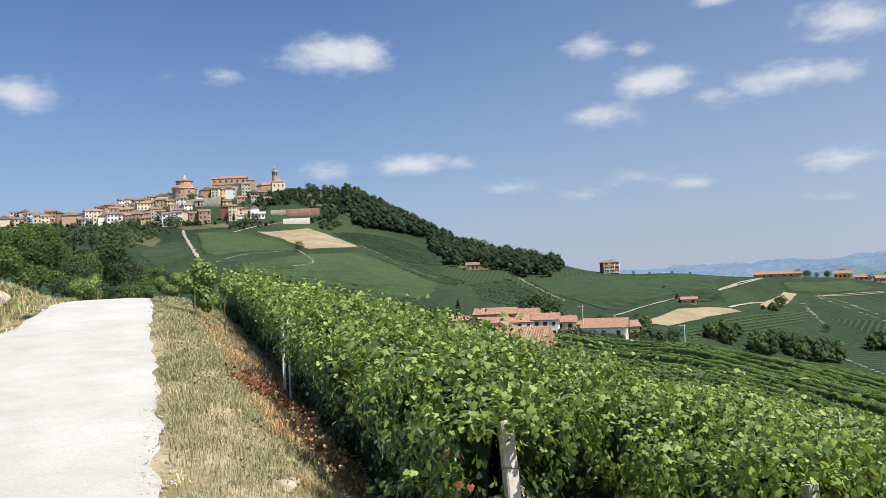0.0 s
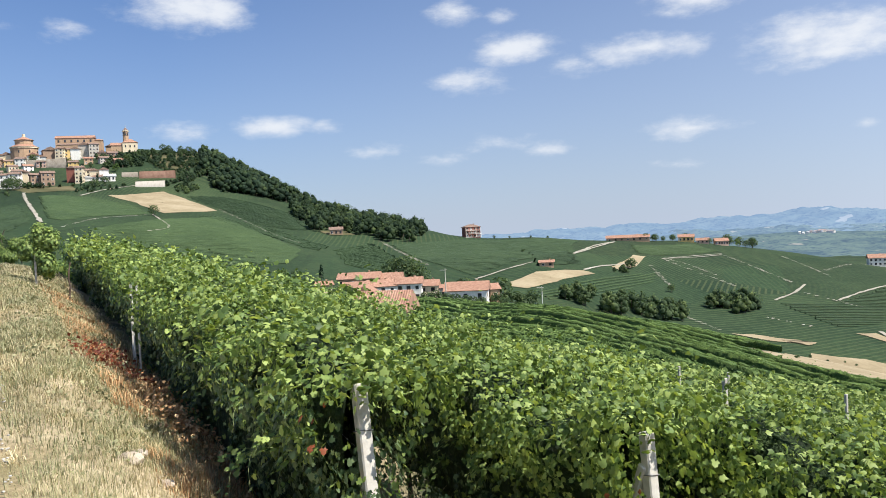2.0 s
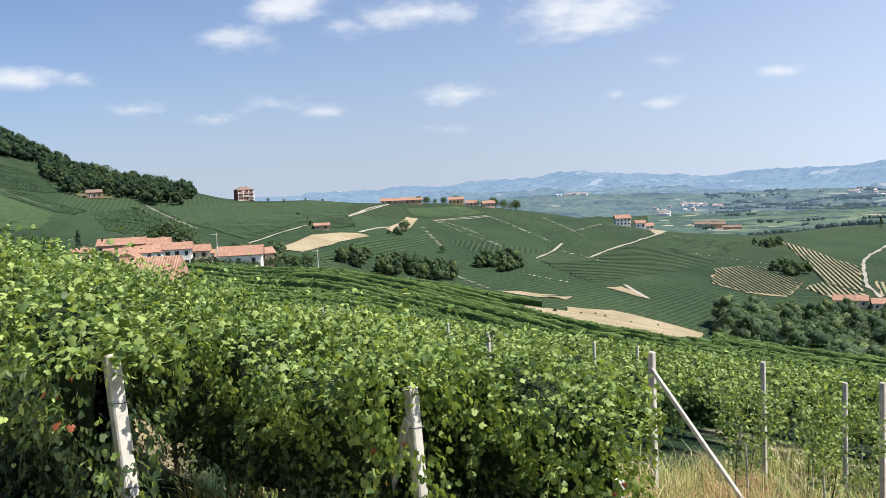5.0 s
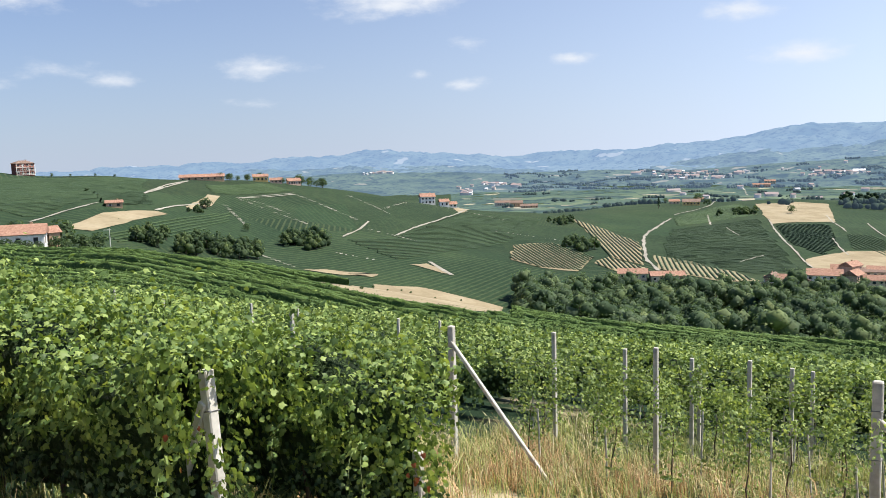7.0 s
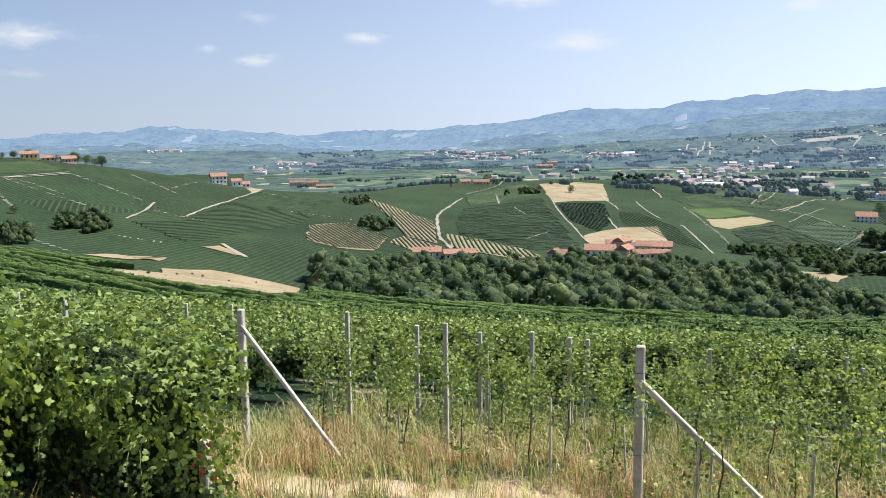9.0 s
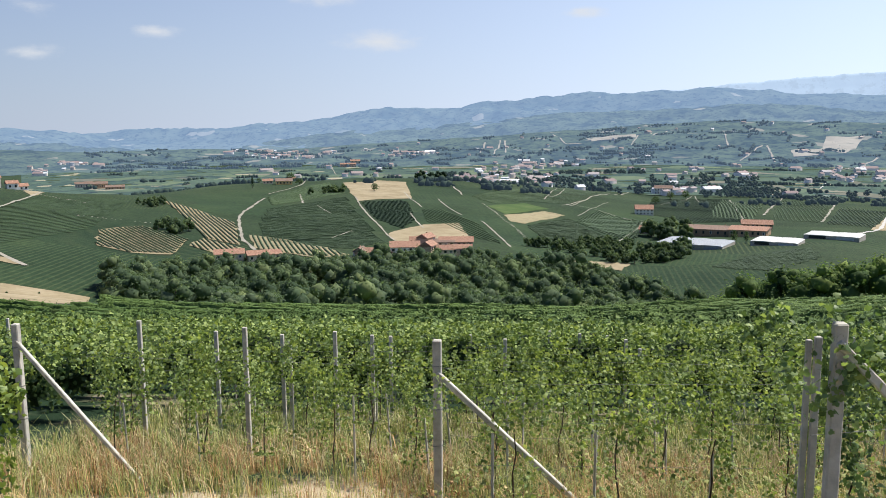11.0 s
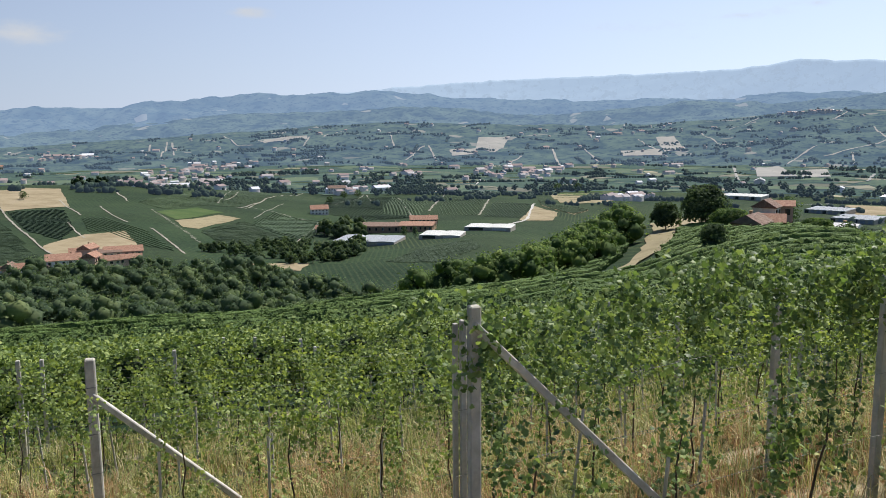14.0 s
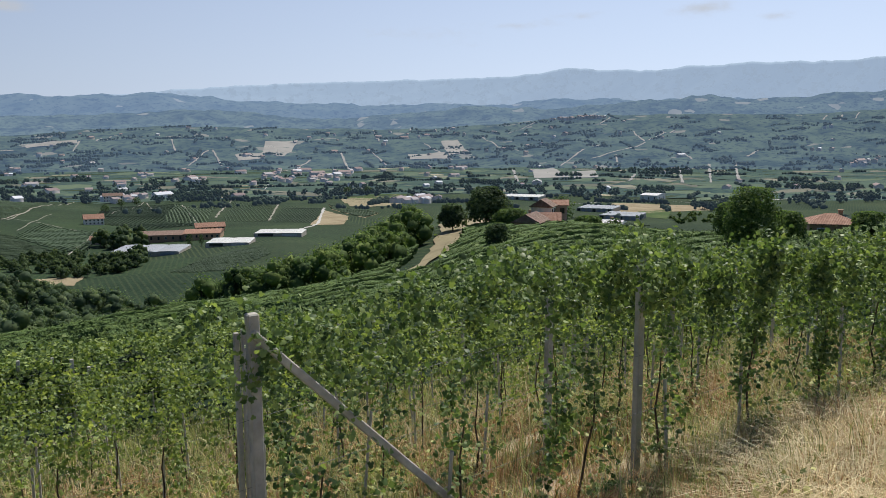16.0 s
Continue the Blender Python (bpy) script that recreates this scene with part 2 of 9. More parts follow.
FARM_SLOPE = [
    (49, (120, -7.9), (280, -26), (330, -15.7), (560, 7.1), (700, 37), (780, 51), (840, 56), (1200, 40)),
    (46, (180, -11.5), (250, -16), (280, -26), (340, -15.6), (520, -1.8), (620, 12.3), (720, 27), (760, 33), (1200, 10.0)),
    (42, (220, -17.0), (290, -21), (370, -19.5), (500, -6.7), (620, 7.2), (680, 13.3), (1200, -10.0)),
    (38, (230, -19.5), (300, -24), (370, -20), (490, -9.5), (590, 2.1), (630, 4.7), (1200, -25)),
    (35, (230, -21), (300, -25), (380, -22), (450, -14.0), (540, -5.3), (570, -3.4), (1200, -45)),
    (30, (200, -19.5), (285, -28), (320, -32), (370, -26), (440, -18.1), (560, -7.2), (600, -5.5), (1200, -65)),
]
LONG_RIDGE = [
    (23, (200, -24), (265, -31.5), (312, -42), (380, -38), (460, -31), (580, -18.3), (650, -10.9), (1200, -85)),
    (18, (200, -27.5), (260, -36), (312, -49), (380, -43), (460, -36), (580, -24), (660, -17.1), (1200, -90)),
    (12, (200, -32), (258, -41), (310, -55), (380, -49), (460, -44), (580, -34), (650, -30), (1200, -92)),
    (8, (190, -33), (248, -43), (305, -60), (380, -53), (470, -49), (580, -44), (650, -40), (1200, -95)),
    (3, (175, -34), (235, -44.5), (300, -65), (390, -56), (470, -54), (590, -50), (680, -47), (1200, -95)),
]
FIELD_HILL = [
    (-4, (170, -35), (290, -68), (390, -63), (480, -61), (620, -59), (760, -56), (850, -54), (1300, -96)),
    (-10, (170, -36), (290, -68), (400, -64), (490, -63), (670, -59), (830, -55), (900, -54), (1300, -98)),
    (-15, (170, -37), (290, -68), (400, -64), (490, -64), (680, -60), (870, -57), (960, -55), (1350, -98)),
    (-21, (170, -37), (290, -70), (400, -66), (500, -67), (680, -64), (860, -62), (940, -61), (1350, -98)),
]
VALLEY = [
    (-28, (165, -36), (290, -72), (420, -71), (520, -74), (690, -75), (860, -74), (960, -73), (1350, -100)),
    (-34, (165, -34.3), (290, -74), (430, -72), (520, -76), (690, -80), (860, -80), (1100, -98), (1350, -100)),
    (-40, (160, -31.6), (280, -64), (460, -68), (560, -74), (740, -80), (900, -83), (1150, -98), (1350, -100)),
    (-45, (150, -28.7), (260, -52), (330, -62), (500, -68), (580, -72), (770, -79), (900, -81), (1150, -98), (1350, -100)),
    (-49, (130, -24.3), (230, -38), (330, -55), (450, -70), (580, -78), (730, -84), (900, -83), (1150, -98), (1350, -100)),
]
SPUR = [
    (-54, (110, -21), (200, -30), (250, -30), (275, -30), (330, -40), (560, -78), (750, -88), (900, -87), (1350, -99)),
    (-59, (100, -18.1), (180, -22), (230, -26), (270, -29), (330, -38), (560, -78), (750, -90), (900, -90), (1350, -99)),
    (-64, (100, -17.1), (170, -19.0), (230, -27), (260, -29), (330, -38), (560, -80), (750, -90), (900, -93), (1350, -99)),
    (-71, (100, -15.1), (160, -20.0), (220, -27), (300, -38), (560, -80), (750, -90), (900, -94), (1350, -99)),
    (-80, (90, -11.2), (150, -17.0), (200, -24), (300, -40), (560, -80), (750, -90), (900, -94), (1350, -99)),
]
BEHIND_RIGHT = [(-95, (60, 0), (200, -8), (600, -60), (1350, -95)), (-130, (100, 6), (400, 20), (1200, 20)), (-180, (100, 12), (400, 45), (1200, 60))]
PROFILES = BEHIND_LEFT + VILLAGE_HILL + FARM_SLOPE + LONG_RIDGE + FIELD_HILL + VALLEY + SPUR + BEHIND_RIGHT


def land_table():
    logs = np.linspace(math.log(20), math.log(4950), 170)
    dist = np.exp(logs)
    bearings = [p[0] for p in PROFILES]
    rows = []
    for p in PROFILES:
        slope = -0.215 * math.cos(radians(p[0] + 24))
        ks = [(20.0, -0.75 + 20 * slope), (50.0, -0.65 + 50 * slope)] + list(p[1:]) + [(2100.0, -102.0), (5000.0, -104.0)]
        if abs(p[0]) > 84:
            ks = [(20.0, 0.5)] + list(p[1:]) + [(5000.0, -60.0)]
        rows.append(np.interp(logs, np.log([q[0] for q in ks]), [q[1] for q in ks]))
    rows = np.array(rows)
    grid = np.arange(-180, 181)
    order = np.argsort(bearings)
    bs = np.array(bearings)[order]
    full = np.stack([np.interp(grid, bs, rows[order, j]) for j in range(len(dist))], 1)
    ker = np.array([1, 4, 6, 4, 1]) / 16
    for _ in range(2):
        full = np.apply_along_axis(lambda v: np.convolve(np.pad(v, 2, mode="edge"), ker, "valid"), 0, full)
    full = np.apply_along_axis(lambda v: np.convolve(np.pad(v, 2, mode="edge"), ker, "valid"), 1, full)
    return logs, full


LOGS, LAND = land_table()


def waves(x, y, size):
    """Cheap smooth unevenness of the given size, about -1 to 1."""
    a, b = x / size, y / size
    return (np.sin(a * 1.7 + 2.1 * np.sin(b * 0.9)) + np.sin(b * 2.3 + 1.3 * np.sin(a * 1.1 + 1.0)) + np.sin((a + b) * 3.1 + 0.5)) / 3


def bank_rise(s, n):
    """The level shoulder that carries the front row further along the lane."""
    return 0.38 * smooth(-4.5, -9.0, s) * smooth(3.4, 2.4, n)


def row_line(n0, s):
    """The front row bears away from the lane further along it."""
    return n0 + (0.52 * smooth(-9.0, -18.0, s) if n0 < 3 else 0.0) * np.ones(np.shape(s))


def height_at(x, y):
    x, y = np.asarray(x, float), np.asarray(y, float)
    d = np.hypot(x, y)
    b = np.degrees(np.arctan2(-x, y))
    fi = np.clip(np.log(np.maximum(d, 20.0)), LOGS[0], LOGS[-1] - 1e-6)
    j = (fi - LOGS[0]) / (LOGS[1] - LOGS[0])
    j0 = np.clip(j.astype(int), 0, len(LOGS) - 2)
    fj = j - j0
    i = b + 180
    i0 = np.clip(i.astype(int), 0, 359)
    g = i - i0
    far = (LAND[i0, j0] * (1 - fj) + LAND[i0, j0 + 1] * fj) * (1 - g) + (LAND[i0 + 1, j0] * (1 - fj) + LAND[i0 + 1, j0 + 1] * fj) * g
    far = far + waves(x, y, 45.0) * np.clip((d - 150) / 2500, 0, 0.35) * 4
    s, n = x * UX + y * UY, x * NX + y * NY
    lift = np.where(s < 0, 0.05 * np.minimum(-s, 23.5), 0.0)
    swell = np.where(s > 0, 0.11 * np.minimum(s, 6), 0.0)
    road = lift + 0.02 * np.maximum(0, s)
    slope = -0.75 - 0.215 * n + lift * smooth(13.0, 6.5, n) + swell * smooth(12, 4, n) + bank_rise(s, n) + 0.6 * smooth(-21, -29, s) * smooth(2.7, 1.9, n)
    near = road + (slope - road) * smooth(0.30, 2.3, n)
    near = near + smooth(-3.0, -5.5, n) * (0.9 + 0.04 * np.maximum(0, -n - 5.5))
    near = near + waves(x, y, 0.9) * 0.035 * smooth(0.2, 1.0, np.maximum(n, -2.4 - n))
    w = smooth(26, 70, d)
    return near * (1 - w) + far * w


def np_mesh(name, verts, faces, mat=None, smooth_faces=False):
    me = bpy.data.meshes.new(name)
    verts, faces = np.asarray(verts, np.float32), np.asarray(faces, np.int32)
    me.vertices.add(len(verts))
    me.vertices.foreach_set("co", verts.ravel())
    k = faces.shape[1]
    me.loops.add(faces.size)
    me.loops.foreach_set("vertex_index", faces.ravel())
    me.polygons.add(len(faces))
    me.polygons.foreach_set("loop_start", np.arange(0, faces.size, k, dtype=np.int32))
    me.polygons.foreach_set("loop_total", np.full(len(faces), k, np.int32))
    if smooth_faces:
        me.polygons.foreach_set("use_smooth", np.ones(len(faces), bool))
    me.update(calc_edges=True)
    if mat:
        me.materials.append(mat)
    return me


def grid_faces(rows, cols, wrap=False):
    i, j = np.meshgrid(np.arange(rows - 1), np.arange(cols if wrap else cols - 1), indexing="ij")
    k = (j + 1) % cols
    return np.stack([i * cols + j, i * cols + k, (i + 1) * cols + k, (i + 1) * cols + j], -1).reshape(-1, 4)


def bare_ground(s, n):
    """Worn pale soil behind the end of the lush rows and in patches among the young vines."""
    best = np.zeros(np.shape(s))
    for ps, pn, ws, wn_ in ((-5.6, 7.5, 1.1, 0.9), (-4.5, 7.9, 1.0, 0.7), (-3.3, 8.5, 1.0, 0.55), (-1.2, 8.4, 0.9, 0.4), (0.8, 7.4, 0.8, 0.4), (2.4, 5.6, 0.9, 0.35), (4.2, 5.6, 1.0, 0.35), (6.5, 5.7, 1.2, 0.35), (2.6, 7.5, 0.9, 0.4), (5.5, 7.6, 1.2, 0.4)):
        best = np.maximum(best, np.exp(-(((s - ps) / ws) ** 2 + ((n - pn) / wn_) ** 2)))
    return best


def worn_path(s, n):
    """The sandy way round the ends of the rows."""
    return np.exp(-((s + 2.7 - 0.12 * (n - 5)) / 1.3) ** 2) * smooth(2.6, 4.2, n) * smooth(12.0, 9.0, n)


def build_ground():
    fine = np.arange(-90, 80, 0.42)
    coarse = np.arange(80, 270, 3.0)
    bear = np.radians(np.concatenate([fine, coarse]))
    radii = np.concatenate([[0.05], np.exp(np.linspace(math.log(0.6), math.log(4950), 330))])
    r, b = np.meshgrid(radii, bear, indexing="ij")
    x, y = -np.sin(b) * r, np.cos(b) * r
    z = height_at(x, y)
    me = np_mesh("ground", np.stack([x, y, z], -1).reshape(-1, 3), grid_faces(len(radii), len(bear), True)[:, ::-1], ground_material(), True)
    s, n = x * UX + y * UY, x * NX + y * NY
    d = np.hypot(x, y)
    dry = smooth(45, 12, d) * (0.62 - 0.26 * smooth(2.6, 4.5, n) + 0.20 * waves(x, y, 2.3))
    dry = np.maximum(dry, 0.8 * smooth(2.6, 1.2, n) * smooth(-40, -2, s) * smooth(90, 50, d))
    path = worn_path(s, n)
    bare = np.maximum(0.75 * path, 0.9 * bare_ground(s, n))
    for ps, pn, pr in ((-6.3, 1.0, 0.35), (-5.2, 0.75, 0.5), (-8.6, 0.7, 0.3), (-11.0, 1.35, 0.4), (-14.5, 0.6, 0.5), (-19.0, 1.5, 0.8), (-23.0, 1.9, 1.0)):
        bare = np.maximum(bare, 0.8 * np.exp(-(((s - ps) / (2.2 * pr)) ** 2 + ((n - pn) / pr) ** 2)))
    col = np.stack([dry, bare, smooth(150, 260, d), np.ones_like(dry)], -1).reshape(-1, 4).astype(np.float32)
    at = me.color_attributes.new("cover", "FLOAT_COLOR", "POINT")
    at.data.foreach_set("color", col.ravel())
    ob = new("ground", me)
    return tagged(ob, "rolling hill country with dry grass and green fields", "ground", kind="structure")


build_ground()


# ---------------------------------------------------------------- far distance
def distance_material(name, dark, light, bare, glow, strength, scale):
    """Far country as a backdrop that glows a little: its summer haze is emission. Woods, plots, pale fields and roofs.
    """
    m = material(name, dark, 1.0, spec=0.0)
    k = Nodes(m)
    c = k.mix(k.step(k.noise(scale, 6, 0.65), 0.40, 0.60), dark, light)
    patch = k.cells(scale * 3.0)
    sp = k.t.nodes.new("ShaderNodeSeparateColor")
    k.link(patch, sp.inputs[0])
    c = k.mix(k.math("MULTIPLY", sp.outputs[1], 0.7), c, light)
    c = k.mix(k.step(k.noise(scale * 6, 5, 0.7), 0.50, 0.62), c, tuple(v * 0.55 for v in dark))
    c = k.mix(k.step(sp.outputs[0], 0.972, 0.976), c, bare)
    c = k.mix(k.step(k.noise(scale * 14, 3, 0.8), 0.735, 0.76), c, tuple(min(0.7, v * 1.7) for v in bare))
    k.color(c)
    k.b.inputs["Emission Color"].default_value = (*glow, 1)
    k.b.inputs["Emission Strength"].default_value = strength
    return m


def add_haze_glow(m, glow, strength):
    """Adds a haze-coloured emission to a material, for the bright air before a far backdrop."""
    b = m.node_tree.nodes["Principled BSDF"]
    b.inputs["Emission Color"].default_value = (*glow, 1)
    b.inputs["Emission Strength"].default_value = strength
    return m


rng_crest = np.random.default_rng(21)


def far_hills(name, label, profile, near_d, far_d, foot, mat, rough_m, seed):
    bear = np.arange(-100, 62, 0.2)
    profile = sorted(profile)
    crest = np.interp(bear, [p[0] for p in profile], [p[1] for p in profile])
    ker = np.ones(9) / 9
    crest = np.convolve(np.pad(crest, 4, mode="edge"), ker, "valid")
    if seed != 2:
        crest = crest + 0.05 * np.sin(bear * 1.3 + seed) * np.sin(bear * 0.37) + 0.03 * np.sin(bear * 3.9 + 1) * np.sin(bear * 0.9) + 0.012 * rng_crest.normal(0, 1, len(bear))
    rows = np.linspace(0, 1.12, 34)
    u, b = np.meshgrid(rows, bear, indexing="ij")
    top = 1.55 + far_d * np.tan(np.radians(crest))
    d = near_d + (far_d - near_d) * u
    x, y = -np.sin(np.radians(b)) * d, np.cos(np.radians(b)) * d
    rise = np.where(u <= 1, np.power(np.clip(u, 0, 1), 1.15), 1 - (u - 1) * 2)
    z = foot + (top[None, :] - foot) * rise
    bump = waves(x + seed * 911, y - seed * 377, 260.0) * 0.6 + waves(x - seed * 131, y + seed * 77, 90.0) * 0.3 + waves(x, y + seed, 26.0) * 0.16
    z = z + bump * rough_m * np.sin(np.clip(u, 0.0, 1.12) * math.pi * 0.84) ** 0.7
    ob = new(name, np_mesh(name, np.stack([x, y, z], -1).reshape(-1, 3), grid_faces(len(rows), len(bear))[:, ::-1], mat, True))
    return tagged(ob, label, "hills", kind="structure")


HAZE_GLOW = (0.27, 0.41, 0.67)         # colour of the sunlit haze, put in as emission
LOW_HILLS = [(62, -1.6), (30, -1.5), (12, -1.2), (4, -1.5), (-8, -1.6), (-16, -1.2), (-24, -0.7), (-32, -0.1), (-38, 0.1), (-46, 0.0),
             (-54, -0.2), (-60, 0.2), (-65, 0.7), (-70, 0.8), (-76, 0.6), (-84, 1.1), (-100, 1.3)]
MAIN_RIDGE = [(62, -0.8), (34, -0.5), (28, -0.2), (22, -0.25), (16, 0.1), (12, 0.32), (8, 0.1), (4, -0.3), (-1, -0.2), (-4, 0.0), (-10, 0.5),
              (-15, 1.1), (-18, 1.05), (-22, 1.6), (-28, 1.95), (-33, 2.2), (-38, 2.2), (-46, 1.7), (-56, 1.5), (-66, 1.9), (-74, 1.6), (-100, 2.0)]
FAR_RIDGE = [(62, -1.5), (30, -1.5), (10, -1.2), (-4, -0.7), (-14, 0.3), (-26, 1.5), (-34, 2.2), (-41, 2.7), (-48, 3.05), (-55, 3.25), (-60, 3.4),
             (-64, 3.75), (-69, 3.7), (-74, 3.97), (-83, 4.02), (-100, 4.1)]
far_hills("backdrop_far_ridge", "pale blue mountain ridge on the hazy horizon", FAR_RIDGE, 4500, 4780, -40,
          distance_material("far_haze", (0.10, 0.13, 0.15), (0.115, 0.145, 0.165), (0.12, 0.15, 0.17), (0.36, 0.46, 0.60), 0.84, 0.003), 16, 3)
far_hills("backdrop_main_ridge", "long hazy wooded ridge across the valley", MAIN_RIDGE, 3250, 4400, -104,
          distance_material("ridge_haze", (0.026, 0.042, 0.042), (0.062, 0.080, 0.066), (0.14, 0.14, 0.12), HAZE_GLOW, 0.46, 0.006), 40, 1)
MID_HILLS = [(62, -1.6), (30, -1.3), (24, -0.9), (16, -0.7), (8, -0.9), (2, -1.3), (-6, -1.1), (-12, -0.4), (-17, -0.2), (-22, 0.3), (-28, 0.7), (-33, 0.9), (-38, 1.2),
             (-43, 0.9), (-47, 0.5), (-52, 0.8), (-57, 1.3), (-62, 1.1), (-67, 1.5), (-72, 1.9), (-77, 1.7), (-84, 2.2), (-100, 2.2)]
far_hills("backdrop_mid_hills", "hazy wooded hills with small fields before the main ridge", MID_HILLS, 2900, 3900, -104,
          distance_material("mid_hills_haze", (0.014, 0.026, 0.024), (0.066, 0.088, 0.060), (0.16, 0.155, 0.12), HAZE_GLOW, 0.35, 0.008), 30, 5)
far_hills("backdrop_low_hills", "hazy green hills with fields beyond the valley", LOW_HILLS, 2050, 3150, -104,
          distance_material("low_hills_haze", (0.012, 0.024, 0.018), (0.066, 0.090, 0.050), (0.16, 0.15, 0.11), HAZE_GLOW, 0.215, 0.009), 18, 2)
# haze of the valley floor is emitted by this material
VALLEY_FLOOR = distance_material("valley_haze", (0.024, 0.044, 0.022), (0.060, 0.088, 0.042), (0.30, 0.26, 0.16), HAZE_GLOW, 0.125, 0.011)


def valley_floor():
    """The hazy floor of the valley, out of reach of any parallax: a thin sheet on the land, added for its haze glow."""
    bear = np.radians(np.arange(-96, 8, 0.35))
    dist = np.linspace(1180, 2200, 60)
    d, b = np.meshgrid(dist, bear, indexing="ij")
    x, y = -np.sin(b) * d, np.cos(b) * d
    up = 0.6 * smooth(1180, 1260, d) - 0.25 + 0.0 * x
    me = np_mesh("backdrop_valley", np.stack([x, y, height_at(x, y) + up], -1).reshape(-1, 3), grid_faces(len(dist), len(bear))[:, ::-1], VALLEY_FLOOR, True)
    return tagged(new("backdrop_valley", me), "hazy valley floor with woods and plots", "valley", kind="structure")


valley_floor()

# ---------------------------------------------------------------- helpers for things
def part(name, mesh, material_, parent, label=""):
    """Links a mesh (bmesh or mesh data) as one object under a thing or a part."""
    if isinstance(mesh, bmesh.types.BMesh):
        me = bpy.data.meshes.new(name)
        mesh.to_mesh(me)
        mesh.free()
    else:
        me = mesh
    if material_ and not me.materials:
        me.materials.append(material_)
    ob = new(name, me)
    ob.parent = parent
    return tagged(ob, label) if label else ob


def thing(name, label, category, x=0, y=0, z=0, turn=0, group="", kind=""):
    ob = new(name)
    ob.matrix_basis = pose(x, y, z, 0, 0, turn)
    ob.empty_display_size = 0.2
    return tagged(ob, label, category, group, kind)


def box(bm, cx, cy, cz, sx, sy, sz, bevel=0.0):
    g = bmesh.ops.create_cube(bm, size=1.0, matrix=Matrix.LocRotScale((cx, cy, cz), None, (sx, sy, sz)))
    if bevel:
        es = list({e for v in g["verts"] for e in v.link_edges})
        bmesh.ops.bevel(bm, geom=es, offset=bevel, segments=1, affect="EDGES", profile=0.5)
    return g["verts"]


def rod(points, radii, sides=6):
    """A tapered tube through points: verts and quads."""
    pts = np.asarray(points, float)
    rr = np.broadcast_to(np.asarray(radii, float), (len(pts),))
    d = np.gradient(pts, axis=0)
    d /= np.linalg.norm(d, axis=1, keepdims=True) + 1e-9
    ref = np.where(np.abs(d[:, 2:3]) > 0.9, [[1.0, 0, 0]], [[0, 0, 1.0]])
    a = np.cross(d, ref)
    a /= np.linalg.norm(a, axis=1, keepdims=True) + 1e-9
    b = np.cross(d, a)
    th = np.linspace(0, 2 * math.pi, sides, endpoint=False)
    v = pts[:, None] + rr[:, None, None] * (np.cos(th)[None, :, None] * a[:, None] + np.sin(th)[None, :, None] * b[:, None])
    return v.reshape(-1, 3), grid_faces(len(pts), sides, True)


def joined(pieces):
    """Several (verts, faces) into one."""
    vs, fs, o = [], [], 0
    for v, f in pieces:
        vs.append(v), fs.append(f + o)
        o += len(v)
    return np.concatenate(vs), np.concatenate(fs)


rng = np.random.default_rng(7)


# ---------------------------------------------------------------- leaves
def leaf_material(name, dark, mid, light, through_color, through=0.32, rough=0.42, spec=0.28):
    m = material(name, mid, rough, spec=spec)
    k = Nodes(m)
    r = k.random(True)
    c = k.ramp(r, [(0.0, dark), (0.45, mid), (0.84, light), (1.0, tuple(min(1, v * 1.15) for v in light))])
    c = k.mix(0.5, c, k.ramp(k.noise(1.1, 3), [(0.3, (0.55, 0.6, 0.55)), (0.7, (1.2, 1.2, 1.1))]), "MULTIPLY")
    k.color(c)
    tr = k.t.nodes.new("ShaderNodeBsdfTranslucent")
    k.link(k.mix(1.0, c, through_color, "MULTIPLY"), tr.inputs[0])
    mx = k.t.nodes.new("ShaderNodeMixShader")
    mx.inputs[0].default_value = through
    k.link(k.b.outputs[0], mx.inputs[1]), k.link(tr.outputs[0], mx.inputs[2])
    k.link(mx.outputs[0], k.t.nodes["Material Output"].inputs[0])
    return m


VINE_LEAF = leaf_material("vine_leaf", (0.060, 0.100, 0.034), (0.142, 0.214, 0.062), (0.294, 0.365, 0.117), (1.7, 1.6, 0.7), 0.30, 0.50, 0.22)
# darker colour for the row walls: mature leaves plus the shade under the tops
SHADED_MATURE_LEAF = leaf_material("shaded_mature_leaf", (0.034, 0.062, 0.034), (0.070, 0.118, 0.056), (0.165, 0.222, 0.110), (1.6, 1.6, 0.9), 0.26, 0.45, 0.30)
ROW_LEAF = leaf_material("row_vine_leaf", (0.062, 0.098, 0.034), (0.146, 0.212, 0.064), (0.290, 0.350, 0.118), (1.6, 1.6, 0.8), 0.25, 0.60, 0.15)
# darker copy of the young leaf: the near rows stand against the light
BACKLIT_LEAF = leaf_material("backlit_vine_leaf", (0.058, 0.094, 0.040), (0.128, 0.192, 0.072), (0.245, 0.305, 0.122), (1.5, 1.6, 0.75), 0.32, 0.48, 0.22)
YOUNG_LEAF = leaf_material("young_vine_leaf", (0.082, 0.124, 0.046), (0.172, 0.240, 0.084), (0.290, 0.350, 0.132), (1.9, 1.8, 0.8), 0.38, 0.50, 0.22)
RED_LEAF = leaf_material("red_leaf", (0.12, 0.032, 0.018), (0.25, 0.065, 0.032), (0.36, 0.13, 0.06), (1.2, 1.0, 0.8))
BARK = material("vine_bark", (0.085, 0.06, 0.042), 0.95)
_k = Nodes(BARK)
_k.color(_k.ramp(_k.noise(30, 5, 0.6, stretch=(1, 1, 0.15)), [(0.3, (0.04, 0.03, 0.022)), (0.7, (0.15, 0.11, 0.08))]))
_k.bump(_k.noise(40, 4, 0.6, stretch=(1, 1, 0.2)), 0.8, 0.01)


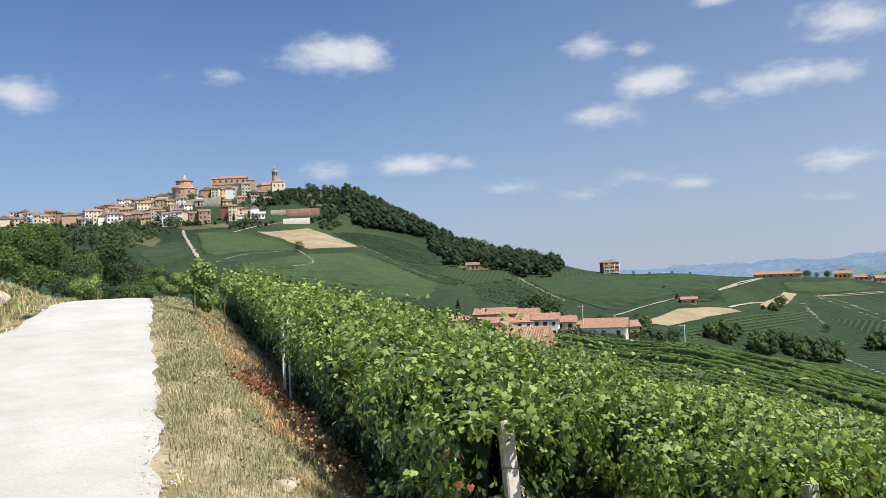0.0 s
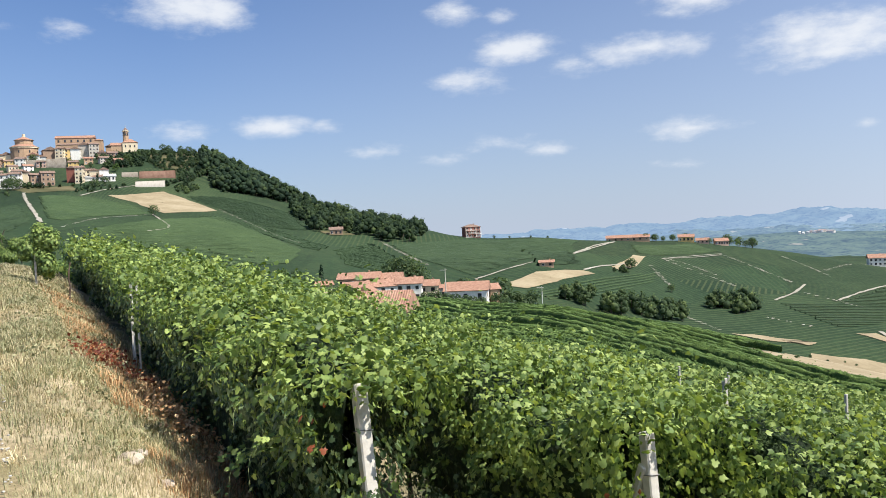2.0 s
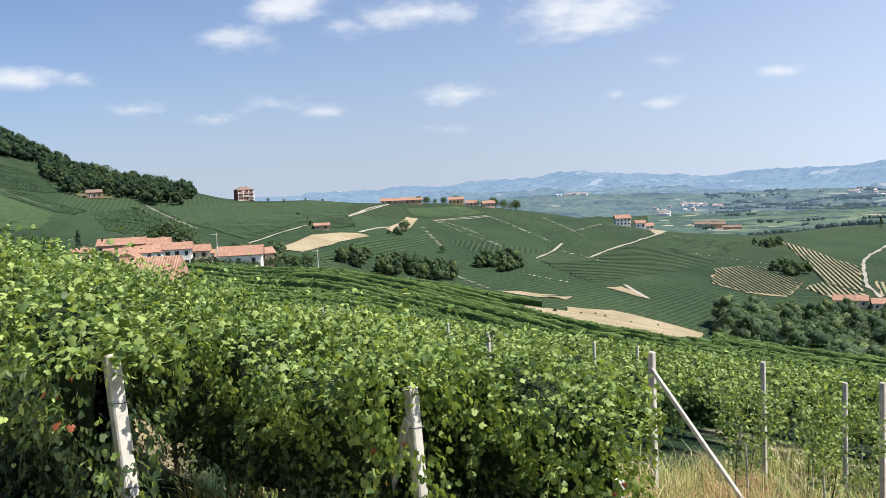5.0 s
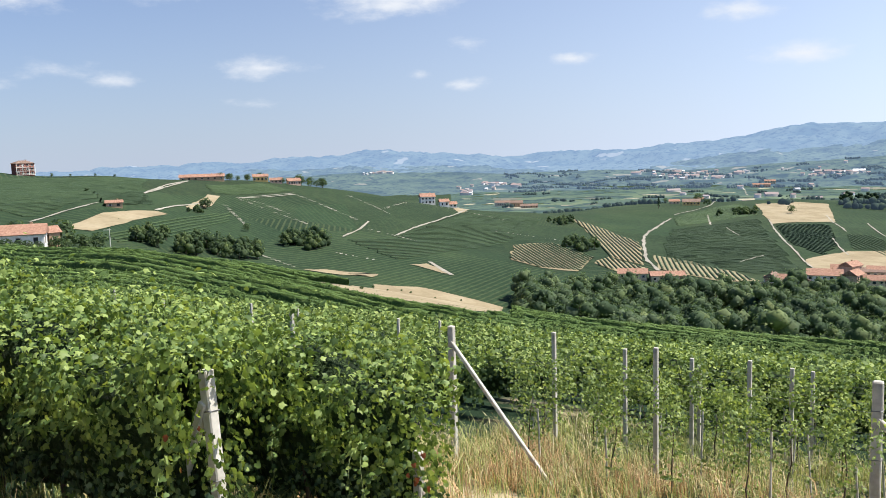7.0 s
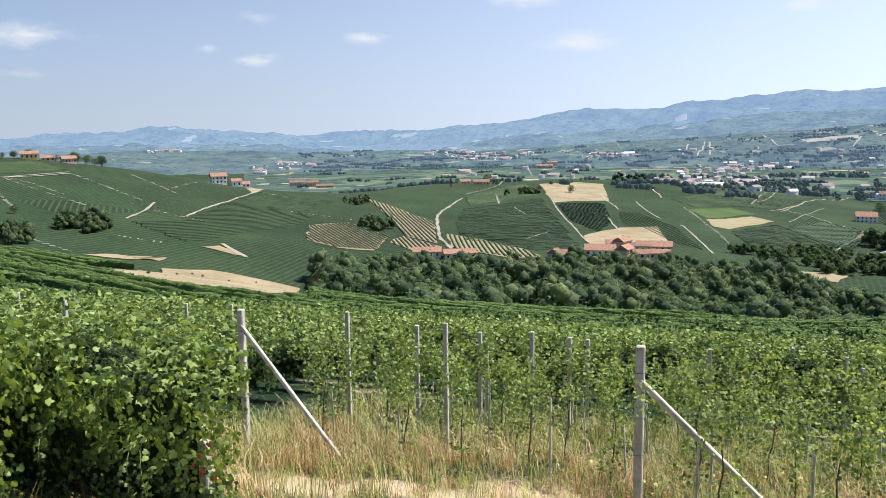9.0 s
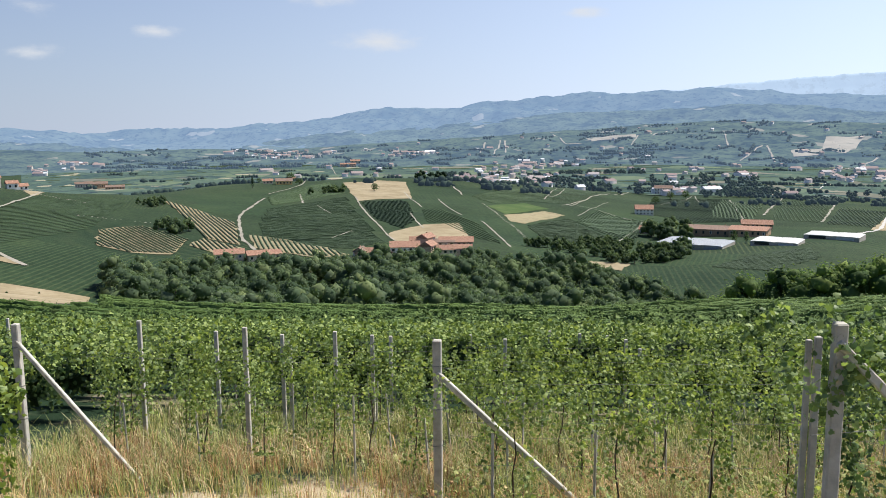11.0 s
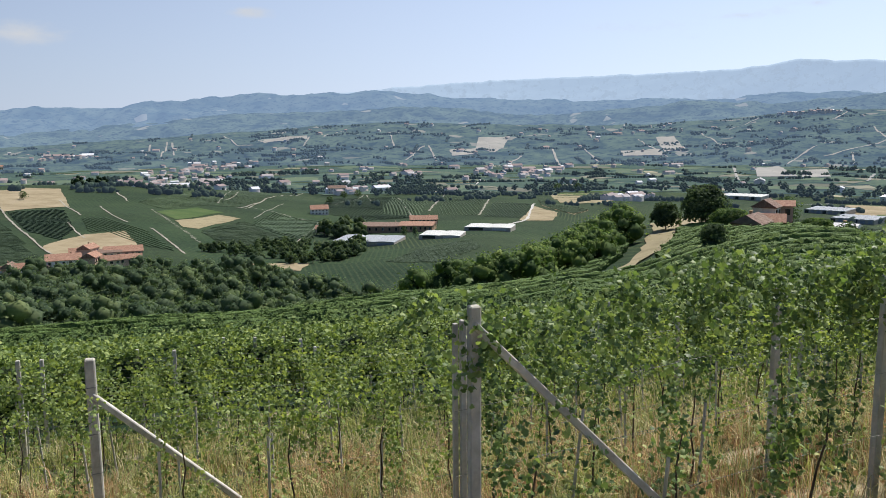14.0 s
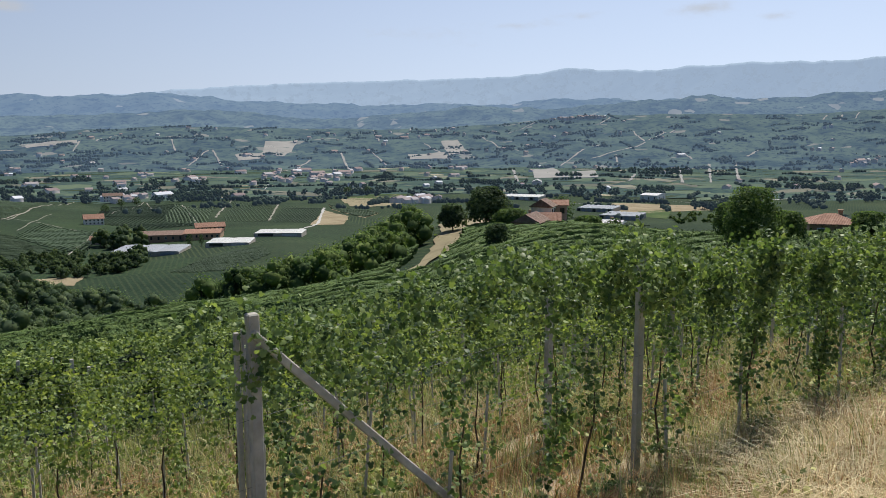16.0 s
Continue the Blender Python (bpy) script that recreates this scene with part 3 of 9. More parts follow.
def lobed_leaf():
    """A vine leaf a unit long: five lobes round the stalk, cupped along its midrib."""
    th = np.radians([-90, -62, -40, -10, 18, 50, 90, 130, 162, 190, 220, 242])
    r = np.array([0.16, 0.46, 0.40, 0.56, 0.36, 0.52, 0.62, 0.52, 0.36, 0.56, 0.40, 0.46])
    x, y = np.cos(th) * r, np.sin(th) * r
    rim = np.stack([x, y, -0.16 * np.abs(x) - 0.10 * y * y], 1)
    v = np.concatenate([[[0, -0.05, 0.03]], rim])
    n = len(rim)
    f = np.array([[0, 1 + i, 1 + (i + 1) % n] for i in range(n)])
    return v, f


def simple_leaf():
    v = np.array([[0.22, -0.44, -0.06], [0.54, 0.02, -0.13], [0.21, 0.16, -0.03], [0, 0.64, -0.10], [-0.21, 0.16, -0.03], [-0.54, 0.02, -0.13], [-0.22, -0.44, -0.06], [0, -0.08, 0.05]], float)
    f = np.array([[7, i, (i + 1) % 7] for i in range(7)])
    return v, f


def tuft_leaf():
    v = np.array([[-0.45, -0.3, -0.08], [0.35, -0.42, 0.06], [0.5, 0.25, -0.06], [-0.05, 0.5, 0.08], [-0.52, 0.2, -0.03]], float)
    f = np.array([[0, 1, 2], [0, 2, 3], [0, 3, 4]])
    return v, f


LOBED, SIMPLE, TUFT = lobed_leaf(), simple_leaf(), tuft_leaf()


def unit(v):
    return v / (np.linalg.norm(v, axis=-1, keepdims=True) + 1e-9)


def leaf_frames(normals, hang=0.6):
    """Turns for leaves: their faces towards normals, their tips mostly hanging."""
    n = unit(normals)
    down = np.tile([0, 0, -1.0], (len(n), 1)) * hang + rng.normal(0, 0.45, (len(n), 3))
    tip = unit(down - n * (down * n).sum(1, keepdims=True))
    side = np.cross(tip, n)
    return np.stack([side, tip, n], 2)


def scatter(template, pos, frames, size):
    tv, tf = template
    v = np.einsum("nij,kj->nki", frames, tv) * np.asarray(size)[:, None, None] + pos[:, None, :]
    f = tf[None] + (np.arange(len(pos)) * len(tv))[:, None, None]
    return v.reshape(-1, 3), f.reshape(-1, tf.shape[1])


def bearing_of(x, y):
    return np.degrees(np.arctan2(-x, y))


# ---------------------------------------------------------------- vine rows, lush block and slope
def hedge_points(n0, s0, s1, thick=0.38, tall=1.66, low=0.42, cover=1.05, detail=0.0045, least=0.044, lit=0.90):
    """Places, outward directions and sizes of the leaves of one trained row."""
    out = []
    step = 1.0
    for a in np.arange(s0, s1, step):
        b = min(a + step, s1)
        x, y = along((a + b) / 2, n0)
        d = max(2.0, math.hypot(x, y))
        size = max(least, detail * d)
        per = cover / (0.5 * size * size)
        perim = (tall - low) * 2 + thick * 2
        cnt = int(per * perim * (b - a) * (0.75 if d > 14 else 1.0))
        u = rng.random(cnt)
        s = rng.uniform(a, b, cnt)
        side = np.where(u < 0.46, -1.0, np.where(u < 0.72, 1.0, 0.0))
        if d > 30:
            side = np.where(u < 0.40, -1.0, np.where(u < 0.50, 1.0, 0.0))
        bulge = 0.10 * np.sin(s * 1.9 + n0 * 3) + 0.07 * np.sin(s * 5.3 + n0) + 0.05 * np.sin(s * 11.0)
        top = tall + 0.10 * np.sin(s * 2.7 + n0 * 5) + 0.06 * np.sin(s * 7.1 + n0 * 2)
        h = np.where(side == 0, top + rng.normal(0, 0.08, cnt) + (rng.random(cnt) < 0.13) * rng.uniform(0, 0.34, cnt), low + (top - low) * rng.random(cnt) ** 0.85)
        bottom_gap = 0.18 * np.sin(s * 3.1 + n0) + 0.1
        h = np.maximum(h, low + np.maximum(0, bottom_gap) * rng.random(cnt))
        u = (h - low) / (tall - low)
        # the young shoots hang out over the shaded lower wall
        w = (thick + bulge) * (0.58 + 0.74 * smooth(0.50, 0.90, u))
        inset = np.abs(rng.normal(0, 0.11, cnt))
        off = np.where(side == 0, rng.uniform(-1, 1, cnt) * w, side * np.maximum(0.02, w - inset + (rng.random(cnt) < 0.06) * 0.12))
        nn = np.stack([NX * side, NY * side, np.where(side == 0, 0.75, 0.12)], 1) + rng.normal(0, np.where(side == 0, 0.62, 0.40)[:, None], (cnt, 3))
        # leaves stand in bunches, with dark hollows between them
        hollow = np.sin(s * 4.3 + h * 5.1 + n0) * np.sin(s * 1.7 + off * 8.0 + h * 2.3 + 2) + 0.4 * np.sin(s * 9.7 - h * 7.0)
        keep = rng.random(cnt) > np.clip((hollow - 0.25) * 1.6, 0, 0.82)
        s, h, off, nn, u, side = s[keep], h[keep], off[keep], nn[keep], u[keep], side[keep]
        # light leaf colour goes where sun falls: top, upper wall, a few strays
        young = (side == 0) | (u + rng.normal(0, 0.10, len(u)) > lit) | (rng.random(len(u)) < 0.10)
        cnt = len(s)
        line = row_line(n0, s)
        px, py = along(s, line + off)
        gx, gy = along(s, line)
        out.append((np.stack([px, py, height_at(gx, gy) - bank_rise(s, line) + h], 1), nn, size * rng.uniform(0.45, 1.0, cnt) * rng.uniform(0.9, 1.6, cnt), np.full(cnt, d), young))
    return [np.concatenate(c) for c in zip(*out)]


LEAF_PIECE = np_mesh("leaf", *LOBED, VINE_LEAF)


def foliage_mesh(pos, nrm, size, dist, mat, near=6.2, mid=14):
    pieces = []
    fr = leaf_frames(nrm)
    for tpl, keep in ((LOBED, dist < near), (SIMPLE, (dist >= near) & (dist < mid)), (TUFT, dist >= mid)):
        if keep.any():
            pieces.append(scatter(tpl, pos[keep], fr[keep], size[keep] * (1.0 if tpl is LOBED else 1.05)))
    return np_mesh("foliage", *joined(pieces), mat)


def vine_trunk(row, s, n0, tall=0.75):
    x, y = along(s, float(row_line(n0, s)))
    z = float(height_at(x, y))
    h = np.linspace(-0.05, tall, 6)
    wob = rng.normal(0, 0.025, (6, 2)).cumsum(0)
    pts = np.stack([x + wob[:, 0], y + wob[:, 1], z + h], 1)
    part("trunk", np_mesh("trunk", *rod(pts, np.linspace(0.03, 0.014, 6) * (1.0 if tall < 0.9 else 0.42), 6), BARK, True), None, row)


def wires(row, n0, s0, s1, heights):
    for h in heights:
        ss = np.linspace(s0, s1, max(3, int((s1 - s0) / 2.5)))
        x, y = along(ss, row_line(n0, ss))
        part("wire", np_mesh("wire", *rod(np.stack([x, y, height_at(x, y) + h], 1), 0.0015, 4), WIRE), None, row)


WIRE = material("galvanised_wire", (0.20, 0.20, 0.20), 0.65, 0.6)


def vine_row(n0, s0, s1, label, pieces=0, trunks=(), group="vine rows", tips=VINE_LEAF, wall=SHADED_MATURE_LEAF, **shape):
    pos, nrm, size, dist, young = hedge_points(n0, s0, s1, **shape)
    b = bearing_of(pos[:, 0], pos[:, 1])
    keep = (b > -94) & (b < 82)
    pos, nrm, size, dist, young = pos[keep], nrm[keep], size[keep], dist[keep], young[keep]
    x, y = along((s0 + s1) / 2, n0)
    row = thing("vine_row", label, "vine row", 0, 0, 0, group=group)
    if pieces:
        s = pos[:, 0] * UX + pos[:, 1] * UY
        pick = np.argsort(-s + 0.8 * rng.random(len(s)))[: pieces * 2: 2]
        fr = leaf_frames(nrm[pick])
        for i, p in enumerate(pick):
            leaf = new("leaf", LEAF_PIECE)
            leaf.parent = row
            m = Matrix(fr[i].tolist()).to_4x4()
            leaf.matrix_basis = Matrix.Translation(pos[p].tolist()) @ m @ Matrix.Scale(float(size[p]), 4)
        rest = np.ones(len(pos), bool)
        rest[pick] = False
        pos, nrm, size, dist, young = pos[rest], nrm[rest], size[rest], dist[rest], young[rest]
    for name, pick, mat, words in (("foliage", ~young, wall, "dense mature grape leaves, coloured darker for the shaded wall"), ("young_growth", young, tips, "young shoots and leaves, coloured lighter for the lit top")):
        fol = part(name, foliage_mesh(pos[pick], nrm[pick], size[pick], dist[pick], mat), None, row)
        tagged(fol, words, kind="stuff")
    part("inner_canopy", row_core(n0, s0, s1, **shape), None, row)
    for s in trunks:
        vine_trunk(row, s, n0)
    return row


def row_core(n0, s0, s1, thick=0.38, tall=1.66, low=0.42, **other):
    """The crowded inside of a row as one strip, coloured dark for the shade in there."""
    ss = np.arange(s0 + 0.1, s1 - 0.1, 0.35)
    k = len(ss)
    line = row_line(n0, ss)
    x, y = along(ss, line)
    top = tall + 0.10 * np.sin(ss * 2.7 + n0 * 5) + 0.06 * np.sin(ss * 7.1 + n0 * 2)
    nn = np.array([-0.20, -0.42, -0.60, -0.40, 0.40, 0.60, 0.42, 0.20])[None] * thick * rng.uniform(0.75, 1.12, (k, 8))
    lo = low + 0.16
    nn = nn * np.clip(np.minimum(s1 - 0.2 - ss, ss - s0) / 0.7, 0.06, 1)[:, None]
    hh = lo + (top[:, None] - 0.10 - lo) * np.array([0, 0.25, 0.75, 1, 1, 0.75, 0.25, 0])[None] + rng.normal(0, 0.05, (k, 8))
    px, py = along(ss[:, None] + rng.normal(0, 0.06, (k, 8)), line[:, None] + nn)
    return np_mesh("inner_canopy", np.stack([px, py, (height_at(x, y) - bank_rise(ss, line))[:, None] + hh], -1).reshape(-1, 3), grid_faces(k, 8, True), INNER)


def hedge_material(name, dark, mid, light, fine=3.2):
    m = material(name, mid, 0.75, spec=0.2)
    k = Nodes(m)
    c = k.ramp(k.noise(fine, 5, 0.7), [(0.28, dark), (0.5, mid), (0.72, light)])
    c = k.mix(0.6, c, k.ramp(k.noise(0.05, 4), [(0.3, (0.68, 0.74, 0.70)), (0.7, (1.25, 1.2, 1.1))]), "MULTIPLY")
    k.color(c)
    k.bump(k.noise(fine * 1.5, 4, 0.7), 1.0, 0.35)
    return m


# dark greens stand for the shade inside the canopy
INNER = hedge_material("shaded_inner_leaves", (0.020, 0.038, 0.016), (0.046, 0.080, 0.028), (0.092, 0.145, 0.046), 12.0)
LUSH = "dense leafy green grapevine row trained on concrete posts"
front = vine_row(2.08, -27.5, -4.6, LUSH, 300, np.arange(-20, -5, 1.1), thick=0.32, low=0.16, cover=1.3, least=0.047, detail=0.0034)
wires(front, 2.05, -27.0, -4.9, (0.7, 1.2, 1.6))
# lower lit: the light leaf colour reaches further down these walls
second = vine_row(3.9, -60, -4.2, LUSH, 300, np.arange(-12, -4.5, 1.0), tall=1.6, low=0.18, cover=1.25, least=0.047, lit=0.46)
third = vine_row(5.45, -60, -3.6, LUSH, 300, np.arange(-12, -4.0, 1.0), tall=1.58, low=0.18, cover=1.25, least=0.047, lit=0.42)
for n0 in (7.4,):
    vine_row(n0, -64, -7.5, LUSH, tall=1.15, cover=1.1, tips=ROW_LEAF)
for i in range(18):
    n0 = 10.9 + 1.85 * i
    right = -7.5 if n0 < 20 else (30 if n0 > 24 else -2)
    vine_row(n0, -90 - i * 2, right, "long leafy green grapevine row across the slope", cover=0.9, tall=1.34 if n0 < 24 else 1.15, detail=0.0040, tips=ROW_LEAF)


def inside(px, py, poly):
    r = np.zeros(px.shape, bool)
    n = len(poly)
    for i in range(n):
        (x0, y0), (x1, y1) = poly[i], poly[(i + 1) % n]
        c = ((y0 > py) != (y1 > py)) & (px < (x1 - x0) * (py - y0) / (y1 - y0 + 1e-12) + x0)
        r ^= c
    return r


def near_line(x, y, points):
    """Distance of places from a line through points."""
    best = np.full(np.shape(x), 1e9)
    for (x0, y0), (x1, y1) in zip(points[:-1], points[1:]):
        l2 = (x1 - x0) ** 2 + (y1 - y0) ** 2
        t = np.clip(((x - x0) * (x1 - x0) + (y - y0) * (y1 - y0)) / l2, 0, 1)
        best = np.minimum(best, np.hypot(x - x0 - t * (x1 - x0), y - y0 - t * (y1 - y0)))
    return best


# rows further down the slope, too many to count
MOWN_STRIP = [(-63, 184), (-55, 189), (-80, 330), (-62, 340), (-47, 338), (-25, 330), (-15, 183), (-23, 171), (-35, 169), (-45, 162), (-55, 164)]
FARM_TRACK = [(644, 435), (190, 131), (170, 119), (139, 102), (123, 92)]

def row_strips():
    pieces, tops = [], []
    for n0, s_from, s_to in [(n, -290, 200) for n in np.arange(4.75, 44, 1.85)] + [(n, -290, 12) for n in np.concatenate([np.arange(44.8, 86, 3.0), np.arange(88, 235, 4.6)])] + [(n, 12, 200) for n in np.arange(44.8, 235, 2.2)]:
        ss = np.arange(s_from, s_to, 1.3)
        x, y = along(ss, n0)
        d, b = np.hypot(x, y), bearing_of(x, y)
        ok = (d < np.where(b > 30, 285, np.where(b > 5, 262, 235))) & ~((b > 33) & (d > 262)) & (b > -88) & (b < 50) & ~field_gap(ss, n0) & ((n0 > 44) | (ss > 29 + (n0 - 8.3)))
        runs = np.split(np.arange(len(ss)), np.where(np.diff(ok.astype(int)) != 0)[0] + 1)
        for r in runs:
            if not ok[r[0]] or len(r) < 4:
                continue
            k = len(r)
            g = height_at(x[r], y[r])
            prof_n = np.array([-0.22, -0.36, -0.26, 0.26, 0.36, 0.22])
            prof_h = np.array([0.1, 0.8, 1.5, 1.5, 0.8, 0.1]) * rng.uniform(0.8, 1.3) * (1.2 if n0 > 86 and s_to < 20 else 0.78 if n0 < 86 else 1.0)
            nn = prof_n[None] * rng.uniform(0.75, 1.3, (k, 6))
            hh = prof_h[None] + rng.normal(0, 0.13, (k, 6)) + (0.22 * np.sin(ss[r] * 0.13 + n0))[:, None] * (prof_h > 0.5)
            sx = ss[r][:, None] + rng.normal(0, 0.25, (k, 6))
            px, py = along(sx, n0 + nn)
            v = np.stack([px, py, g[:, None] + hh], -1).reshape(-1, 3)
            pieces.append((v, grid_faces(k, 6)))
            tops.append(v.reshape(k, 6, 3)[:, 1:4].reshape(-1, 3))
    tops = np.concatenate(tops)
    tops = tops[np.hypot(tops[:, 0], tops[:, 1]) < 215]
    tops = np.concatenate([np.repeat(tops, 2, 0), np.repeat(tops[np.hypot(tops[:, 0], tops[:, 1]) < 100], 3, 0)])
    near = np.repeat(tops[np.hypot(tops[:, 0], tops[:, 1]) < 62], 3, 0)
    tops = tops + rng.normal(0, 0.24, tops.shape)
    near = near + rng.normal(0, 0.3, near.shape)
    face = rng.normal(0, 0.5, tops.shape) + [0, -0.3, 0.8]
    pieces.append(four_corners(*scatter(TUFT, near, leaf_frames(rng.normal(0, 0.6, near.shape) + [0, -0.3, 0.6]), rng.uniform(0.10, 0.24, len(near)))))
    pieces.append(four_corners(*scatter(TUFT, tops, leaf_frames(face), rng.uniform(0.16, 0.42, len(tops)))))
    return np_mesh("vineyard_rows", *joined(pieces), HEDGE)


def four_corners(v, f):
    """Leaf faces as quads, so that they join with strips."""
    f = f.reshape(-1, 3, 3)
    return v, np.concatenate([np.stack([f[:, 0, 0], f[:, 0, 1], f[:, 0, 2], f[:, 1, 2]], 1)])


def field_gap(s, n0):
    """Where the slope carries no rows: the mown strip near its brow."""
    x, y = along(s, n0)
    d, b = np.hypot(x, y), bearing_of(x, y)
    return inside(x, y, MOWN_STRIP) | ((b > 4) & (b < 16.4 + 1.4 * np.sin(n0 * 1.7)) & (d > 160)) | (near_line(x, y, FARM_TRACK) < 5.5)


HEDGE = hedge_material("vine_canopy", (0.034, 0.066, 0.018), (0.086, 0.146, 0.036), (0.180, 0.245, 0.062))
tagged(new("vineyard_rows", row_strips()), "green grapevine rows running across the lower slope", "vineyard", kind="stuff")

# ---------------------------------------------------------------- young block with posts, braces and stakes
CONCRETE = material("concrete", (0.55, 0.53, 0.49), 0.9, spec=0.2)
_k = Nodes(CONCRETE)
_c = _k.ramp(_k.noise(9, 5, 0.6), [(0.3, (0.40, 0.38, 0.34)), (0.55, (0.55, 0.525, 0.475)), (0.75, (0.66, 0.635, 0.585))])
_k.color(_k.mix(0.55, _c, _k.ramp(_k.noise(3.0, 4, 0.6, stretch=(1, 1, 0.25)), [(0.35, (0.55, 0.52, 0.47)), (0.6, (1, 1, 1))]), "MULTIPLY"))
_k.bump(_k.noise(70, 3), 0.4, 0.004)
GREY_WOOD = material("weathered_stake", (0.50, 0.48, 0.44), 0.9)
_k = Nodes(GREY_WOOD)
_k.color(_k.ramp(_k.noise(20, 4, 0.6, stretch=(1, 1, 0.1)), [(0.3, (0.36, 0.34, 0.30)), (0.7, (0.64, 0.61, 0.56))]))


def post_bmesh(w, tall):
    bm = bmesh.new()
    box(bm, 0, 0, tall / 2 - 0.15, w, w, tall + 0.3, w * 0.12)
    return bm


def post(s, n, top, w=0.07, lean=(0, 0), brace=0, label="", xy=None, slim=0.82):
    """A square concrete vineyard post whose head stands at height top; brace: metres along the row to the foot of its prop."""
    x, y = xy or along(s, n)
    g = float(height_at(x, y))
    tall = top - g
    ob = thing("vineyard_post", label or "square weathered concrete vineyard post standing in the vine row", "post", x, y, g, math.degrees(math.atan2(UY, UX)), "vineyard posts")
    ob.matrix_basis = ob.matrix_basis @ pose(0, 0, 0, lean[0], lean[1], 0)
    part("shaft", post_bmesh(w, tall), CONCRETE, ob)
    for h in (tall - 0.28, tall - 0.75, tall - 1.15):
        if w >= 0.08 and h > 0:
            q = w / 2 + 0.003
            part("wire_tie", np_mesh("wire_tie", *rod([(-q, -q, h), (q, -q, h + 0.01), (q, q, h), (-q, q, h + 0.01), (-q, -q, h)], 0.004, 4), WIRE), None, ob, "twisted wire tie")
    if brace:
        head = np.array([w * 0.75 * np.sign(brace), -w * 0.3, tall - brace_drop])
        fx, fy = x + UX * brace + brace_out * -NX, y + UY * brace + brace_out * -NY
        foot_z = float(height_at(fx, fy)) - g - 0.1
        foot = np.array([brace, -brace_out, foot_z])
        d = foot - head
        ln = float(np.linalg.norm(d))
        bm = bmesh.new()
        box(bm, 0, 0, ln / 2 - 0.05, w * slim, w * slim, ln + 0.1, w * 0.1)
        bm.transform(Matrix.Translation(head.tolist()) @ Vector(d.tolist()).to_track_quat("Z", "Y").to_matrix().to_4x4())
        part("brace", bm, CONCRETE, ob, "slanting concrete brace")
    return ob


brace_drop, brace_out = 0.3, 0.0
post(-4.61, 2.08, 0.70, 0.08, lean=(0, -9), label="leaning concrete end post half hidden by vine leaves")
post(-4.33, 3.92, 0.18, 0.08, lean=(0, -4), brace=-0.8, label="pale concrete end post with wire ties and a brace")
post(-3.80, 5.40, -0.75, 0.07, label="pale concrete end post wrapped in vine leaves")
END_LABEL = "concrete end post with a slanting concrete brace wired to it"
brace_drop = 0.27
post(0, 0, -0.69, 0.08, brace=1.5, label=END_LABEL, xy=(-1.59, 10.85), slim=0.62)
brace_drop = 0.42
post(0, 0, -0.67, 0.092, brace=1.78, label=END_LABEL, xy=(2.74, 8.34), slim=0.66)
brace_drop = 0.17
post(0, 0, 0.51, 0.069, brace=1.88, label=END_LABEL, xy=(3.42, 3.66), slim=0.74)
post(0, 0, 0.07, 0.048, xy=(4.375, 4.805))
post(0, 0, 0.04, 0.040, xy=(4.34, 4.855), label="thin square concrete post beside the end post")
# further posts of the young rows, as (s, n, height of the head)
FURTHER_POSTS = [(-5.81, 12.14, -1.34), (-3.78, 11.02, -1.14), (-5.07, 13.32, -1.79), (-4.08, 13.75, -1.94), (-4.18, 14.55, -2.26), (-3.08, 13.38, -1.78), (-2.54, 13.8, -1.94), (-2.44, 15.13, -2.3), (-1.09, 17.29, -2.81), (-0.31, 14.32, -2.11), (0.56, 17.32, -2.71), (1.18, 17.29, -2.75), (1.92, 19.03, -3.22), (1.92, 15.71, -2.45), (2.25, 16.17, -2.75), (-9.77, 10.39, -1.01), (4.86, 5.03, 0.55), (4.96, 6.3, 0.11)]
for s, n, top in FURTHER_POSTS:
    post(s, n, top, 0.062)


